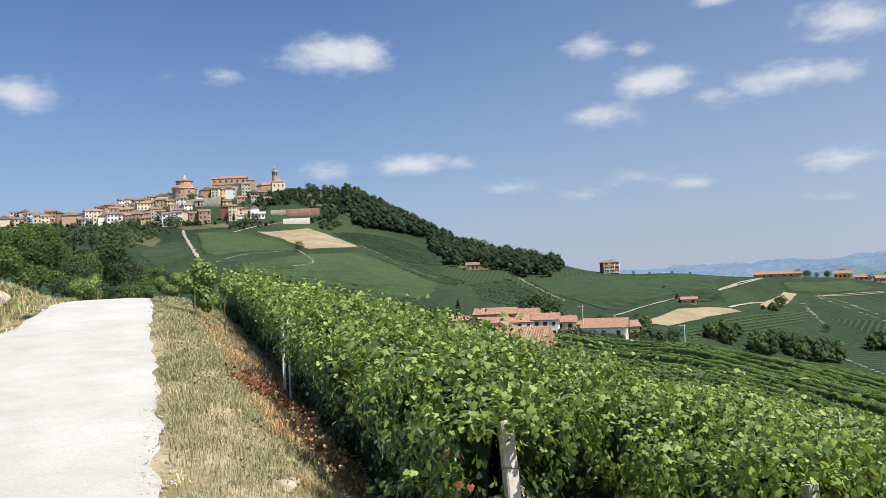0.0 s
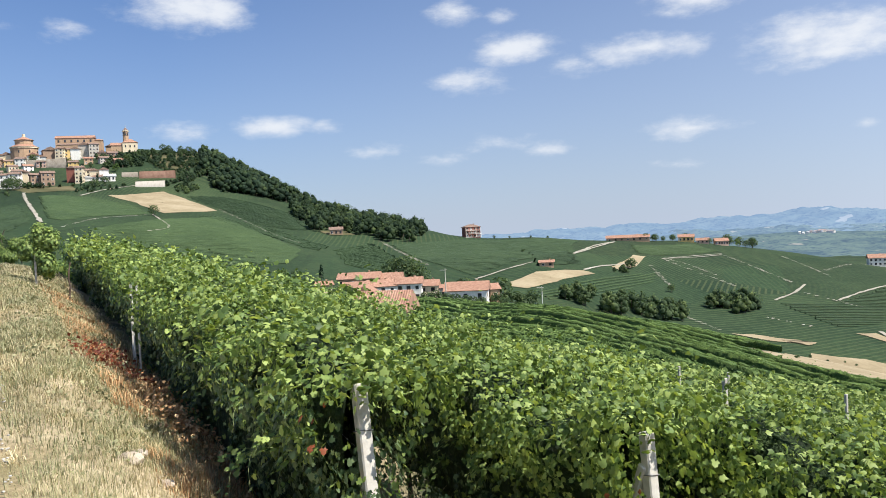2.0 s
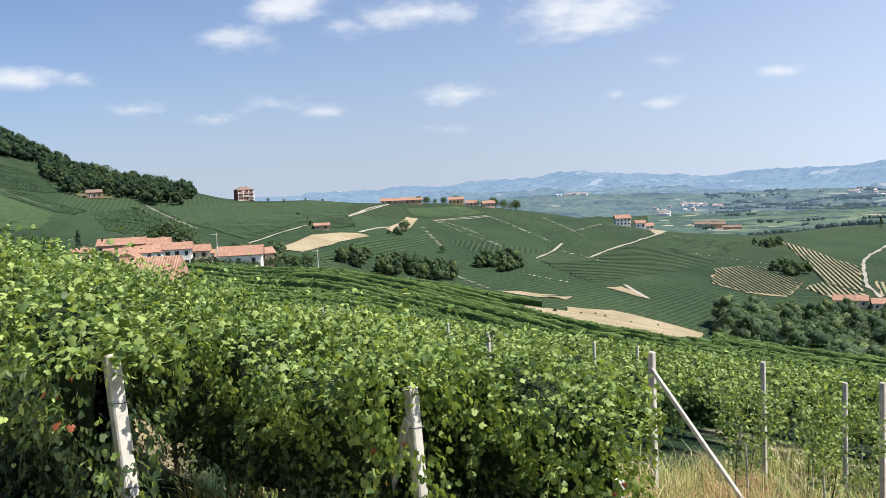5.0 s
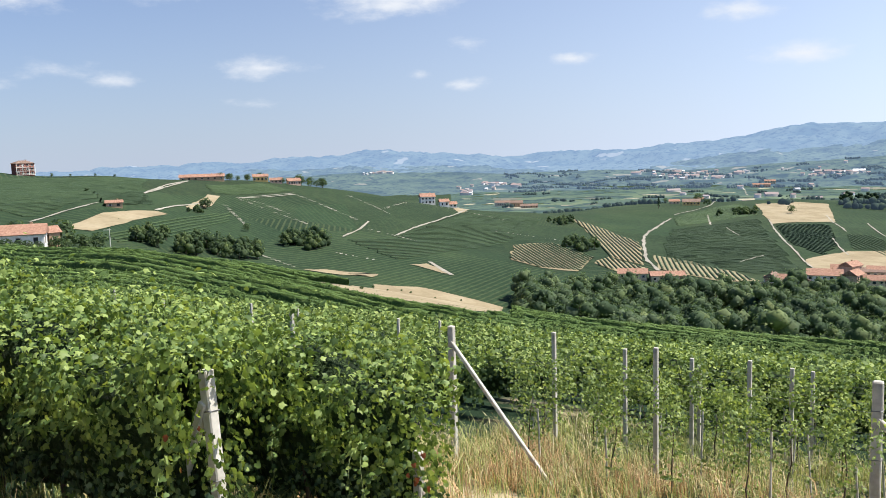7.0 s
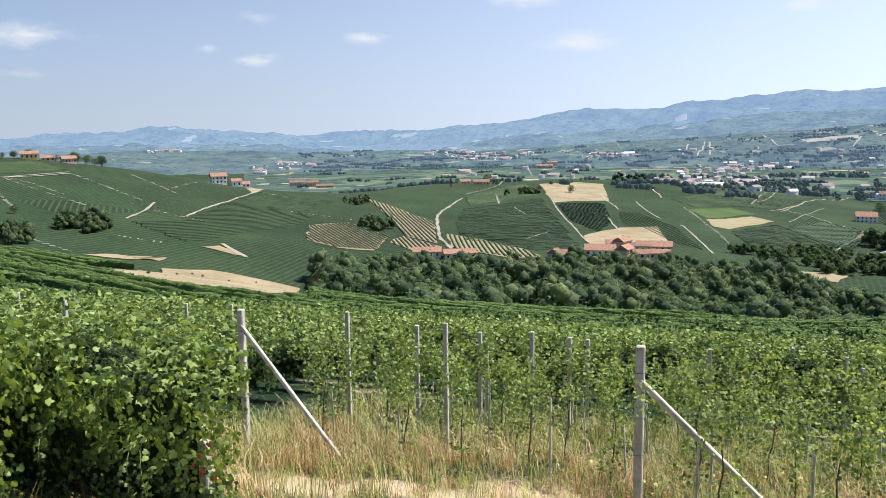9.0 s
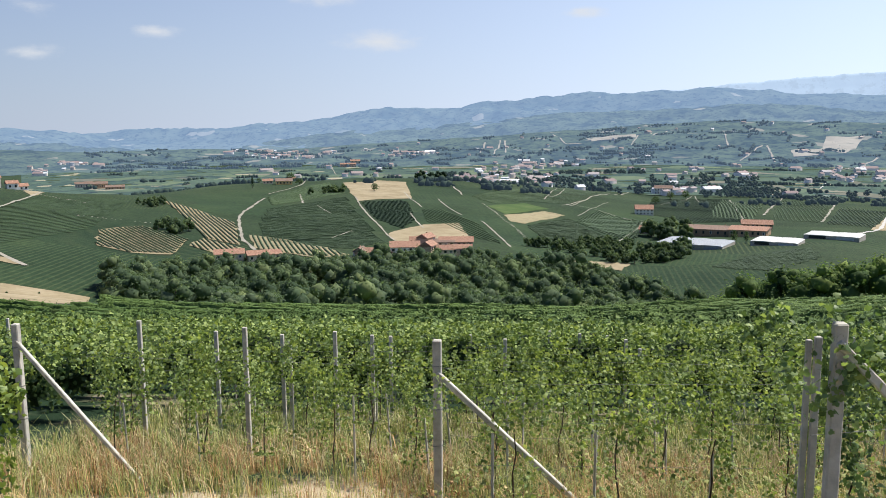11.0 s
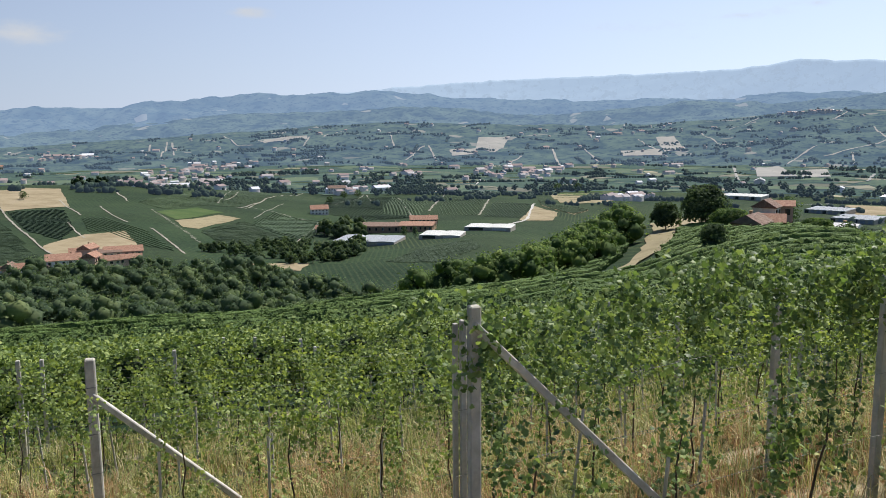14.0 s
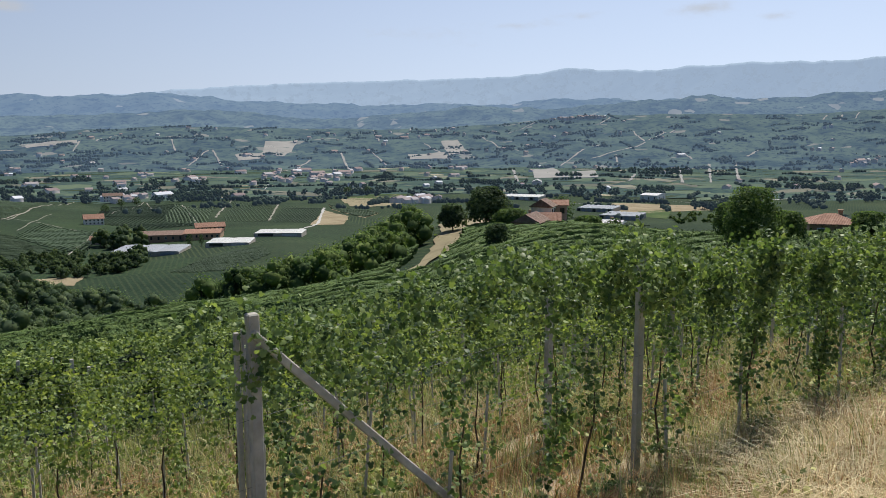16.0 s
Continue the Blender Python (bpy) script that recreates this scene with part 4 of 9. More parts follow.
def young_row(n0, s0, s1, fill=1.0, tall=1.8):
    """A row of young vines: leafy plants a pace apart, shoots along the wires, stakes, gaps under them."""
    row = thing("vine_row", "thin young grapevine row with gaps, stakes and wires over dry weeds", "vine row", group="young vine rows")
    P, N, S = [], [], []
    plants = np.arange(s0 + 0.5, s1, 0.95)
    for s in plants + rng.normal(0, 0.08, len(plants)):
        x, y = along(s, n0)
        d = math.hypot(x, y)
        size = max(0.042, 0.0035 * d)
        vig = rng.uniform(0.45, 1.3) * fill
        top = tall - (0.50 * float(smooth(3.2, 7.2, s)) if n0 < 5 else 0.32 * float(smooth(4.5, 8.5, s)) if n0 < 7 else 0.0)
        k = int(1050 * vig * (0.055 / size) ** 1.7)
        # shoots: each hangs from or climbs to the wires, with its leaves close round it
        m = 14
        wide = np.where(np.arange(m) < 5, 0.11, 0.40)
        sa, sh = rng.normal(0, 1, m) * wide, np.where(np.arange(m) < 5, rng.uniform(0.75, top, m), rng.uniform(top - 0.2, top + 0.2, m))
        sl, sn, sd = np.where(np.arange(m) < 5, rng.uniform(0.45, 1.2, m), rng.uniform(0.2, 0.6, m)), rng.normal(0, 0.10, m), rng.normal(0, 0.10, m)
        j = rng.integers(0, m, k)
        along_shoot = rng.random(k)
        h = np.clip(sh[j] - sl[j] * along_shoot + rng.normal(0, 0.05, k), 0.25 if n0 < 7 else 0.30, top + 0.3)
        ds, dn = sa[j] + sd[j] * along_shoot + rng.normal(0, 0.055, k), sn[j] + rng.normal(0, 0.055, k)
        px, py = along(s + ds, n0 + dn)
        P.append(np.stack([px, py, height_at(px, py) + h], 1))
        N.append(rng.normal(0, 0.75, (k, 3)) + [-NX * 0.3, -NY * 0.3, 0.45])
        S.append(size * rng.uniform(0.65, 1.25, k))
        if d < 16:
            vine_trunk(row, s, n0, 1.0)
    P, N, S = np.concatenate(P), np.concatenate(N), np.concatenate(S)
    dist = np.hypot(P[:, 0], P[:, 1])
    fol = part("foliage", foliage_mesh(P, N, S, dist, BACKLIT_LEAF if n0 < 7 else YOUNG_LEAF, 7.0, 12.0), None, row)
    tagged(fol, "thin hanging grape shoots and leaves", kind="stuff")
    wires(row, n0, s0, s1, (0.65, 1.1, 1.5))
    return row


STAKE = np_mesh("stake", *rod([(0, 0, -0.1), (0, 0, 1.0)], 0.014, 6), GREY_WOOD)
YOUNG = [(4.75, 1.5, 26, 1.05), (6.55, 1.9, 26, 0.9), (8.3, -0.6, 28, 0.38), (10.1, -5.6, 30, 0.30), (11.9, -6.5, 32, 0.38), (13.7, -7.0, 34, 0.6), (15.5, -7.2, 36, 0.9),
         (17.3, -7.4, 38, 1.2), (19.1, -7.4, 40, 1.3), (20.9, -2, 42, 1.5), (22.7, -2, 44, 1.6)]
for n0, s0, s1, fill in YOUNG:
    if n0 > 16:
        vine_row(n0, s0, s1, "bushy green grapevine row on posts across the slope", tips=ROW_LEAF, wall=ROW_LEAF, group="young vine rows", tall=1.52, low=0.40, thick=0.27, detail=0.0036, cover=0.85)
    else:
        young_row(n0, s0, s1, fill, 2.0 if n0 < 7 else 1.46)
    for s in np.arange(s0 + 0.4, min(s1, 15), 1.0):
        if rng.random() < 0.85:
            x, y = along(s + rng.normal(0, 0.15), n0 + rng.normal(0, 0.06))
            st = new("stake", STAKE)
            st.matrix_basis = pose(x, y, float(height_at(x, y)), rng.normal(0, 2.5), rng.normal(0, 2.5), 0) @ Matrix.Diagonal((1, 1, rng.uniform(0.8, 1.15), 1))
            tagged(st, "thin grey wooden stake beside a young vine", "stake", "vine stakes")
    for s in np.arange(s0 + 4.5, s1, 4.8):
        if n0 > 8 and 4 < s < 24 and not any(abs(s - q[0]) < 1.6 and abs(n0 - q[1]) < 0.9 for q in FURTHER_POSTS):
            x, y = along(s, n0)
            post(s, n0, float(height_at(x, y)) + 1.68 + rng.normal(0, 0.05), 0.058, lean=(rng.normal(0, 1), rng.normal(0, 1)))
for n0 in (12.75, 16.45, 18.3):
    for s in (-12, -17, -23):
        x, y = along(s + rng.normal(0, 1), n0)
        post(s, n0, float(height_at(x, y)) + 1.85, 0.06)

# ---------------------------------------------------------------- roads, fields, trees and houses
def gravel_material():
    m = material("white_gravel", (0.62, 0.59, 0.54), 0.95, spec=0.15)
    k = Nodes(m)
    a = k.ramp(k.noise(0.45, 5, 0.6), [(0.3, (0.41, 0.395, 0.37)), (0.55, (0.47, 0.46, 0.44)), (0.75, (0.51, 0.50, 0.485))])
    a = k.mix(0.5, a, k.ramp(k.noise(1.6, 5, 0.65), [(0.35, (0.80, 0.79, 0.77)), (0.6, (1.05, 1.05, 1.05))]), "MULTIPLY")
    k.color(k.mix(0.45, a, k.ramp(k.noise(38, 3, 0.7), [(0.3, (0.72, 0.70, 0.67)), (0.65, (1.08, 1.08, 1.08))]), "MULTIPLY"))
    k.bump(k.noise(45, 4, 0.7), 0.5, 0.012)
    return m


def soil_material(name, a, b, c, scale=0.08, fine=1.2):
    m = material(name, b, 0.95, spec=0.1)
    k = Nodes(m)
    base = k.ramp(k.noise(scale, 5, 0.6), [(0.3, a), (0.52, b), (0.75, c)])
    k.color(k.mix(0.4, base, k.ramp(k.noise(fine, 4, 0.6), [(0.3, (0.75, 0.73, 0.7)), (0.65, (1.08, 1.08, 1.08))]), "MULTIPLY"))
    k.bump(k.noise(fine * 2, 3), 0.5, 0.1)
    return m


GRAVEL = gravel_material()
DUST_TRACK = soil_material("dusty_track", (0.22, 0.205, 0.17), (0.30, 0.28, 0.235), (0.36, 0.34, 0.295), 0.08, 0.6)
BARE_SOIL = soil_material("pale_tilled_soil", (0.21, 0.170, 0.105), (0.285, 0.235, 0.150), (0.335, 0.285, 0.195), 0.06, 0.5)
STUBBLE = soil_material("stubble", (0.20, 0.175, 0.105), (0.28, 0.24, 0.15), (0.24, 0.215, 0.125), 0.15, 0.9)
MEADOW = soil_material("meadow", (0.045, 0.078, 0.026), (0.064, 0.102, 0.034), (0.095, 0.122, 0.048), 0.04)
ROUGH = soil_material("rough_grass", (0.055, 0.060, 0.030), (0.095, 0.090, 0.046), (0.150, 0.125, 0.075), 0.05)


def drape(x, y, up):
    return np.stack([x, y, height_at(x, y) + up], -1)


def track(points, width, mat, name="track", label="pale dusty farm track between vineyards", up=0.4, step=6.0):
    """A strip of bare track laid on the land along points."""
    p = np.asarray(points, float)
    seg = np.hypot(*np.diff(p, axis=0).T)
    at = np.concatenate([[0], np.cumsum(seg)])
    k = max(4, int(at[-1] / step))
    q = np.linspace(0, at[-1], k)
    x, y = np.interp(q, at, p[:, 0]), np.interp(q, at, p[:, 1])
    for _ in range(3):
        x[1:-1], y[1:-1] = (x[:-2] + 2 * x[1:-1] + x[2:]) / 4, (y[:-2] + 2 * y[1:-1] + y[2:]) / 4
    tx, ty = np.gradient(x), np.gradient(y)
    ln = np.hypot(tx, ty) + 1e-9
    nx, ny = -ty / ln, tx / ln
    w = width * (0.8 + 0.25 * np.sin(q * 0.37) * np.sin(q * 0.11 + 1)) * rng.uniform(0.65, 1.25, k)
    x, y = x + nx * rng.normal(0, 0.12 * width, k), y + ny * rng.normal(0, 0.12 * width, k)
    cols = np.linspace(-0.5, 0.5, 4)
    X, Y = x[:, None] + nx[:, None] * cols * w[:, None], y[:, None] + ny[:, None] * cols * w[:, None]
    me = np_mesh(name, drape(X, Y, up).reshape(-1, 3), grid_faces(k, 4)[:, ::-1], mat, True)
    return tagged(new(name, me), label, "track", kind="structure")


def field(corners, mat, name="field", label="bare pale field on the hillside", up=0.3, grain=9.0):
    """A field as a sheet on the land: fan of rings from its middle to its edge."""
    c = np.asarray(corners, float)
    edge = []
    for a, b in zip(c, np.roll(c, -1, 0)):
        k = max(2, int(np.hypot(*(b - a)) / grain))
        edge.append(a + (b - a) * np.linspace(0, 1, k, endpoint=False)[:, None])
    edge = np.concatenate(edge)
    edge = edge + rng.normal(0, grain * 0.06, edge.shape)
    mid = edge.mean(0)
    rings = np.linspace(0.02, 1, max(4, int(np.hypot(*(edge - mid).T).max() / grain)))
    v = mid + (edge - mid)[None] * rings[:, None, None]
    me = np_mesh(name, drape(v[..., 0], v[..., 1], up).reshape(-1, 3), grid_faces(len(rings), len(edge), True), mat, True)
    return tagged(new(name, me), label, "field", kind="structure")


def rows_on(corners, heading, spacing, mat, wide=0.5, tall=0.55, step=3.0, label="green vineyard in straight rows on the hillside", name="vineyard"):
    """Trained rows standing on a field, each a real strip with sides and a top."""
    c = np.asarray(corners, float)
    h = radians(heading)
    ux, uy = math.cos(h), math.sin(h)
    a, b = c @ [ux, uy], c @ [-uy, ux]
    pieces = []
    for off in np.arange(b.min(), b.max(), spacing):
        q = np.arange(a.min(), a.max(), step)
        x, y = q * ux - off * uy, q * uy + off * ux
        ok = inside(x, y, c)
        idx = np.where(ok)[0]
        if len(idx) < 3:
            continue
        x, y = x[idx[0]:idx[-1] + 1], y[idx[0]:idx[-1] + 1]
        k = len(x)
        g = height_at(x, y)
        nn = np.array([-wide, -wide * 0.8, wide * 0.8, wide])[None] * rng.uniform(0.6, 1.1, (k, 4)) * 0.75
        hh = np.array([0.1, tall, tall, 0.1])[None] + rng.normal(0, 0.06, (k, 4)) * np.array([0, 1, 1, 0])
        v = np.stack([x[:, None] - uy * nn, y[:, None] + ux * nn, g[:, None] + hh], -1).reshape(-1, 3)
        pieces.append((v, grid_faces(k, 4)))
    if pieces:
        ob = new(name, np_mesh(name, *joined(pieces), mat))
        return tagged(ob, label, "vineyard", kind="stuff")


BRICK_WALL = soil_material("old_brown_brick", (0.13, 0.078, 0.055), (0.19, 0.115, 0.085), (0.25, 0.16, 0.12), 0.25, 1.2)
STONE_WALL = soil_material("old_stone_wall", (0.17, 0.145, 0.115), (0.25, 0.22, 0.18), (0.33, 0.30, 0.25), 0.25, 1.2)


def row_heads(points, gap=2.6, wide=0.95, deep=2.2):
    """The bare heads of vineyard rows along a field edge: small pale patches of soil in a line."""
    p = np.asarray(points, float)
    seg = np.hypot(*np.diff(p, axis=0).T)
    at = np.concatenate([[0], np.cumsum(seg)])
    q = np.arange(0, at[-1], gap)
    q = q + rng.normal(0, gap * 0.12, len(q))
    q = q[rng.random(len(q)) < 0.86]
    x, y = np.interp(q, at, p[:, 0]), np.interp(q, at, p[:, 1])
    a = math.atan2(p[-1, 1] - p[0, 1], p[-1, 0] - p[0, 0])
    k = len(q)
    cs = np.array([(-0.5, -0.5), (0.1, -0.62), (0.5, -0.4), (0.55, 0.3), (0.05, 0.6), (-0.5, 0.45)])
    u = cs[None, :, 0] * wide * rng.uniform(0.5, 1.3, (k, 1)) + rng.normal(0, 0.1, (k, 6))
    v = cs[None, :, 1] * deep * rng.uniform(0.4, 1.2, (k, 1)) + rng.normal(0, 0.2, (k, 6))
    X, Y = x[:, None] + u * math.cos(a) - v * math.sin(a), y[:, None] + u * math.sin(a) + v * math.cos(a)
    f = np.array([[0, 1, 2, 3], [0, 3, 4, 5]])[None] + np.arange(k)[:, None, None] * 6
    me = np_mesh("row_heads", drape(X, Y, 0.45).reshape(-1, 3), f.reshape(-1, 4), DUST_TRACK)
    return tagged(new("row_heads", me), "line of pale bare patches at the heads of vineyard rows", "field edge", kind="stuff")


# ---------------------------------------------------------------- trees
TRUNK = material("tree_bark", (0.10, 0.08, 0.06), 0.95)
_k = Nodes(TRUNK)
_k.color(_k.ramp(_k.noise(8, 4, 0.6, stretch=(1, 1, 0.2)), [(0.3, (0.05, 0.04, 0.03)), (0.7, (0.16, 0.13, 0.10))]))


def crown_points(tall, wide, low, lobes, count):
    """Leaf clumps on the skins of several overlapping lobes: uneven outline, gaps between."""
    cs, rs = [], []
    for i in range(lobes):
        f = (i + 0.5) / lobes
        h = low + (tall - low) * (0.18 + 0.70 * f)
        reach = wide * 0.5 * math.sin(math.pi * min(0.95, 0.22 + 0.72 * f)) * 0.62
        a = i * 2.4 + rng.random()
        cs.append((math.cos(a) * reach, math.sin(a) * reach, h))
        rs.append(wide * rng.uniform(0.20, 0.32))
    cs, rs = np.array(cs), np.array(rs)
    pick = rng.integers(0, lobes, count)
    d = unit(rng.normal(0, 1, (count, 3)))
    d[:, 2] = np.where(d[:, 2] < -0.35, -d[:, 2], d[:, 2])
    p = cs[pick] + d * (rs[pick] * rng.uniform(0.72, 1.08, count))[:, None] * [1, 1, (tall - low) / wide * 0.85 + 0.25]
    p[:, 2] = np.clip(p[:, 2], low * 0.8, tall * 1.02)
    return p, d + rng.normal(0, 0.35, d.shape) + [0, 0, 0.25]


def make_tree(tall, wide, low, lobes, count, leaf, mat, label, limbs=4, category="tree"):
    t = thing("tree", label, category)
    pts = np.stack([np.array([0, 0.02, -0.02, 0.03, 0]) * wide, np.array([0, -0.02, 0.03, 0, 0.02]) * wide, np.linspace(-0.6, tall * 0.72, 5)], 1)
    part("trunk", np_mesh("trunk", *rod(pts, np.linspace(tall * 0.026, tall * 0.008, 5), 7), TRUNK, True), None, t)
    for i in range(limbs):
        a = i * 2.3 + rng.random()
        z0 = low + (tall - low) * (0.05 + 0.12 * i)
        end = np.array([math.cos(a) * wide * 0.34, math.sin(a) * wide * 0.34, z0 + tall * 0.16])
        p = np.stack([[0, 0, z0], end * [0.45, 0.45, 1] * [1, 1, 0] + [0, 0, z0 + tall * 0.06], end])
        part("limb", np_mesh("limb", *rod(p, [tall * 0.012, tall * 0.008, tall * 0.004], 5), TRUNK, True), None, t)
    p, n = crown_points(tall, wide, low, lobes, count)
    tpl = TUFT
    part("crown", np_mesh("crown", *scatter(tpl, p, leaf_frames(n, 0.3), leaf * rng.uniform(0.6, 1.3, count)), mat), None, t)
    return t


def crown_material(name, dark, mid, light):
    m = leaf_material(name, dark, mid, light, (1.5, 1.6, 0.9), 0.42, 0.8)
    k = Nodes(m)
    k.b.inputs["Specular IOR Level"].default_value = 0.12
    # tree to tree: some yellower, some darker
    old = k.b.inputs["Base Color"].links[0].from_socket
    k.color(k.mix(0.75, old, k.ramp(k.noise(0.11, 2, 0.5), [(0.32, (0.48, 0.54, 0.62)), (0.5, (1.0, 1.0, 1.0)), (0.66, (1.75, 1.55, 1.1))]), "MULTIPLY"))
    return m


OAK = crown_material("oak_leaves", (0.042, 0.070, 0.040), (0.068, 0.104, 0.054), (0.105, 0.142, 0.070))
ACACIA = crown_material("acacia_leaves", (0.056, 0.098, 0.036), (0.098, 0.152, 0.052), (0.160, 0.215, 0.080))
PINE = crown_material("conifer_needles", (0.022, 0.042, 0.028), (0.032, 0.058, 0.036), (0.048, 0.078, 0.048))
DARK_WOOD = crown_material("flank_wood_leaves", (0.026, 0.046, 0.030), (0.040, 0.066, 0.038), (0.062, 0.092, 0.048))
POPLAR = crown_material("poplar_leaves", (0.040, 0.066, 0.035), (0.066, 0.098, 0.052), (0.105, 0.140, 0.080))
TREES = {
    "oak": make_tree(9, 9.5, 0.3, 12, 800, 0.56, OAK, "dark green broadleaf tree with a rounded uneven crown"),
    "acacia": make_tree(9.5, 7.6, 0.4, 11, 800, 0.56, ACACIA, "mid-green broadleaf tree with a loose crown"),
    "cypress": make_tree(11, 2.6, 0.4, 10, 420, 0.5, PINE, "dark slender conifer tree", 0),
    "shrub": make_tree(3.2, 4.2, 0.05, 7, 420, 0.38, OAK, "low dark green shrub on the hillside", 2, "shrub"),
    "poplar": make_tree(12, 6, 0.6, 11, 760, 0.56, POPLAR, "tall grey-green poplar tree"),
}
for proto in TREES.values():
    proto.location = (0, -60, float(height_at(0, -60)))
KINDS = list(TREES)
placed = {k: False for k in KINDS}


def tree(kind, x, y, tall, group="trees on the hills", wider=1.0):
    p = TREES[kind]
    base = {"oak": 9, "acacia": 9.5, "cypress": 11, "shrub": 3.2, "poplar": 12}[kind]
    f = tall / base
    m = pose(x, y, float(height_at(x, y)) - 0.1, 0, 0, rng.uniform(0, 360))
    ob = p if not placed[kind] else copy_thing(p, m)
    placed[kind] = True
    ob.scale = (1, 1, 1)
    ob.matrix_basis = m @ Matrix.Diagonal((f * wider, f * wider, f, 1))
    tagged(ob, group=group)
    return ob


def icosahedron():
    bm = bmesh.new()
    bmesh.ops.create_icosphere(bm, subdivisions=1, radius=1)
    bm.verts.ensure_lookup_table()
    v = np.array([q.co[:] for q in bm.verts])
    f = np.array([[q.index for q in fc.verts] for fc in bm.faces])
    bm.free()
    return v, f


ICO_V, ICO_F = icosahedron()


def big_tree(x, y, tall, wide, low, count, leaf, mat, label, category="tree", group="trees beyond the bend"):
    """A tree of its own, with fine leaves."""
    t = make_tree(tall, wide, low, 14, count, leaf, mat, label, 4, category)
    t.name = "tree" if category == "tree" else "shrub"
    t.location = (x, y, float(height_at(x, y)))
    return tagged(t, group=group)


def wood(corners, count, kinds, low, high, label, name="wood", leaf=0.62, per=150):
    """A far wood nobody could count: many domed crowns in one object, each of a few billowing lobes with loose leaves on their skins."""
    c = np.asarray(corners, float)
    lo, hi = c.min(0), c.max(0)
    P, N, S, cores, pieces = [], [], [], [], []
    got, lobes = 0, 6
    if np.hypot(*c.mean(0)) > 600:
        per, leaf, lobes = min(per, 90), leaf * 1.0, 5
    while got < count:
        x, y = rng.uniform(lo[0], hi[0]), rng.uniform(lo[1], hi[1])
        if not inside(np.array([x]), np.array([y]), c)[0]:
            continue
        got += 1
        tall = low + (high - low) * rng.beta(1.4, 1.8)
        wide = tall * rng.uniform(0.75, 1.15)
        z = float(height_at(x, y))
        u = (np.arange(lobes) + 0.5) / lobes
        a = np.arange(lobes) * 2.4 + rng.uniform(0, 6.28)
        reach = wide * np.where(u > 0.8, 0.06, 0.30 - 0.16 * u)
        rad = wide * rng.uniform(0.24, 0.36, lobes) * (1.1 - 0.35 * u)
        cs = np.stack([np.cos(a) * reach, np.sin(a) * reach, tall * (0.30 + 0.55 * u) - rad * 0.3], 1)
        lobe = unit(ICO_V + rng.normal(0, 0.16, (lobes, len(ICO_V), 3))) * (rad[:, None] * rng.uniform(0.55, 0.86, (lobes, len(ICO_V))))[..., None]
        cores.append((lobe + cs[:, None] + [x, y, z]).reshape(-1, 3))
        pick = rng.integers(0, lobes, per)
        d = unit(rng.normal(0, 1, (per, 3)))
        d[:, 2] = np.where(d[:, 2] < -0.5, -d[:, 2], d[:, 2])
        P.append(cs[pick] + d * (rad[pick] * rng.uniform(0.5, 1.18, per))[:, None] + [x, y, z])
        N.append(d + rng.normal(0, 0.38, d.shape) + [0, 0, 0.25]), S.append(leaf * rng.uniform(0.5, 1.3, per))
        pieces.append(rod([(x, y, z - 0.5), (x, y, z + tall * 0.6)], [tall * 0.025, tall * 0.01], 5))
    P, N, S = np.concatenate(P), np.concatenate(N), np.concatenate(S)
    w = thing(name, label, "wood", kind="stuff")
    cv = np.concatenate(cores)
    cf = (ICO_F[None] + np.arange(len(cv) // len(ICO_V))[:, None, None] * len(ICO_V)).reshape(-1, 3)
    part("crown", np_mesh("crown", *joined([scatter(TUFT, P, leaf_frames(N, 0.3), S), (cv, cf)]), kinds), None, w)
    part("trunk", np_mesh("trunk", *joined(pieces), TRUNK), None, w)
    return w


# ---------------------------------------------------------------- houses
def plaster(name, c, stain=0.75):
    m = material(name, c, 0.9, spec=0.15)
    k = Nodes(m)
    k.color(k.mix(0.6, k.mix(1.0, c, c), k.ramp(k.noise(0.9, 5, 0.6, stretch=(1, 1, 0.4)), [(0.3, (stain, stain * 0.96, stain * 0.9)), (0.6, (1.04, 1.03, 1.02))]), "MULTIPLY"))
    k.bump(k.noise(6, 3), 0.3, 0.02)
    return m


WALLS = {
    "white": plaster("white_plaster", (0.74, 0.72, 0.67)), "cream": plaster("cream_plaster", (0.66, 0.56, 0.40)), "yellow": plaster("yellow_plaster", (0.66, 0.47, 0.20)),
    "tan": plaster("tan_brick", (0.42, 0.29, 0.19)), "pink": plaster("pink_plaster", (0.58, 0.40, 0.31)), "red": plaster("red_plaster", (0.27, 0.105, 0.08)),
    "grey": plaster("grey_stone", (0.42, 0.39, 0.34)), "brown": plaster("brown_wall", (0.30, 0.21, 0.15)), "blue": plaster("pale_blue_plaster", (0.50, 0.58, 0.68)),
}


def roof_material(name, a, b, c):
    m = material(name, b, 0.85, spec=0.2)
    k = Nodes(m)
    base = k.ramp(k.noise(1.3, 5, 0.65), [(0.28, a), (0.5, b), (0.75, c)])
    wave = k.t.nodes.new("ShaderNodeTexWave")
    wave.inputs["Scale"].default_value, wave.inputs["Distortion"].default_value = 1.4, 0.6
    k.link(k.co.outputs["Object"], wave.inputs["Vector"])
    k.color(k.mix(0.35, base, k.ramp(wave.outputs[0], [(0.2, (0.6, 0.55, 0.5)), (0.6, (1.1, 1.08, 1.05))]), "MULTIPLY"))
    k.bump(wave.outputs[0], 0.5, 0.08)
    return m


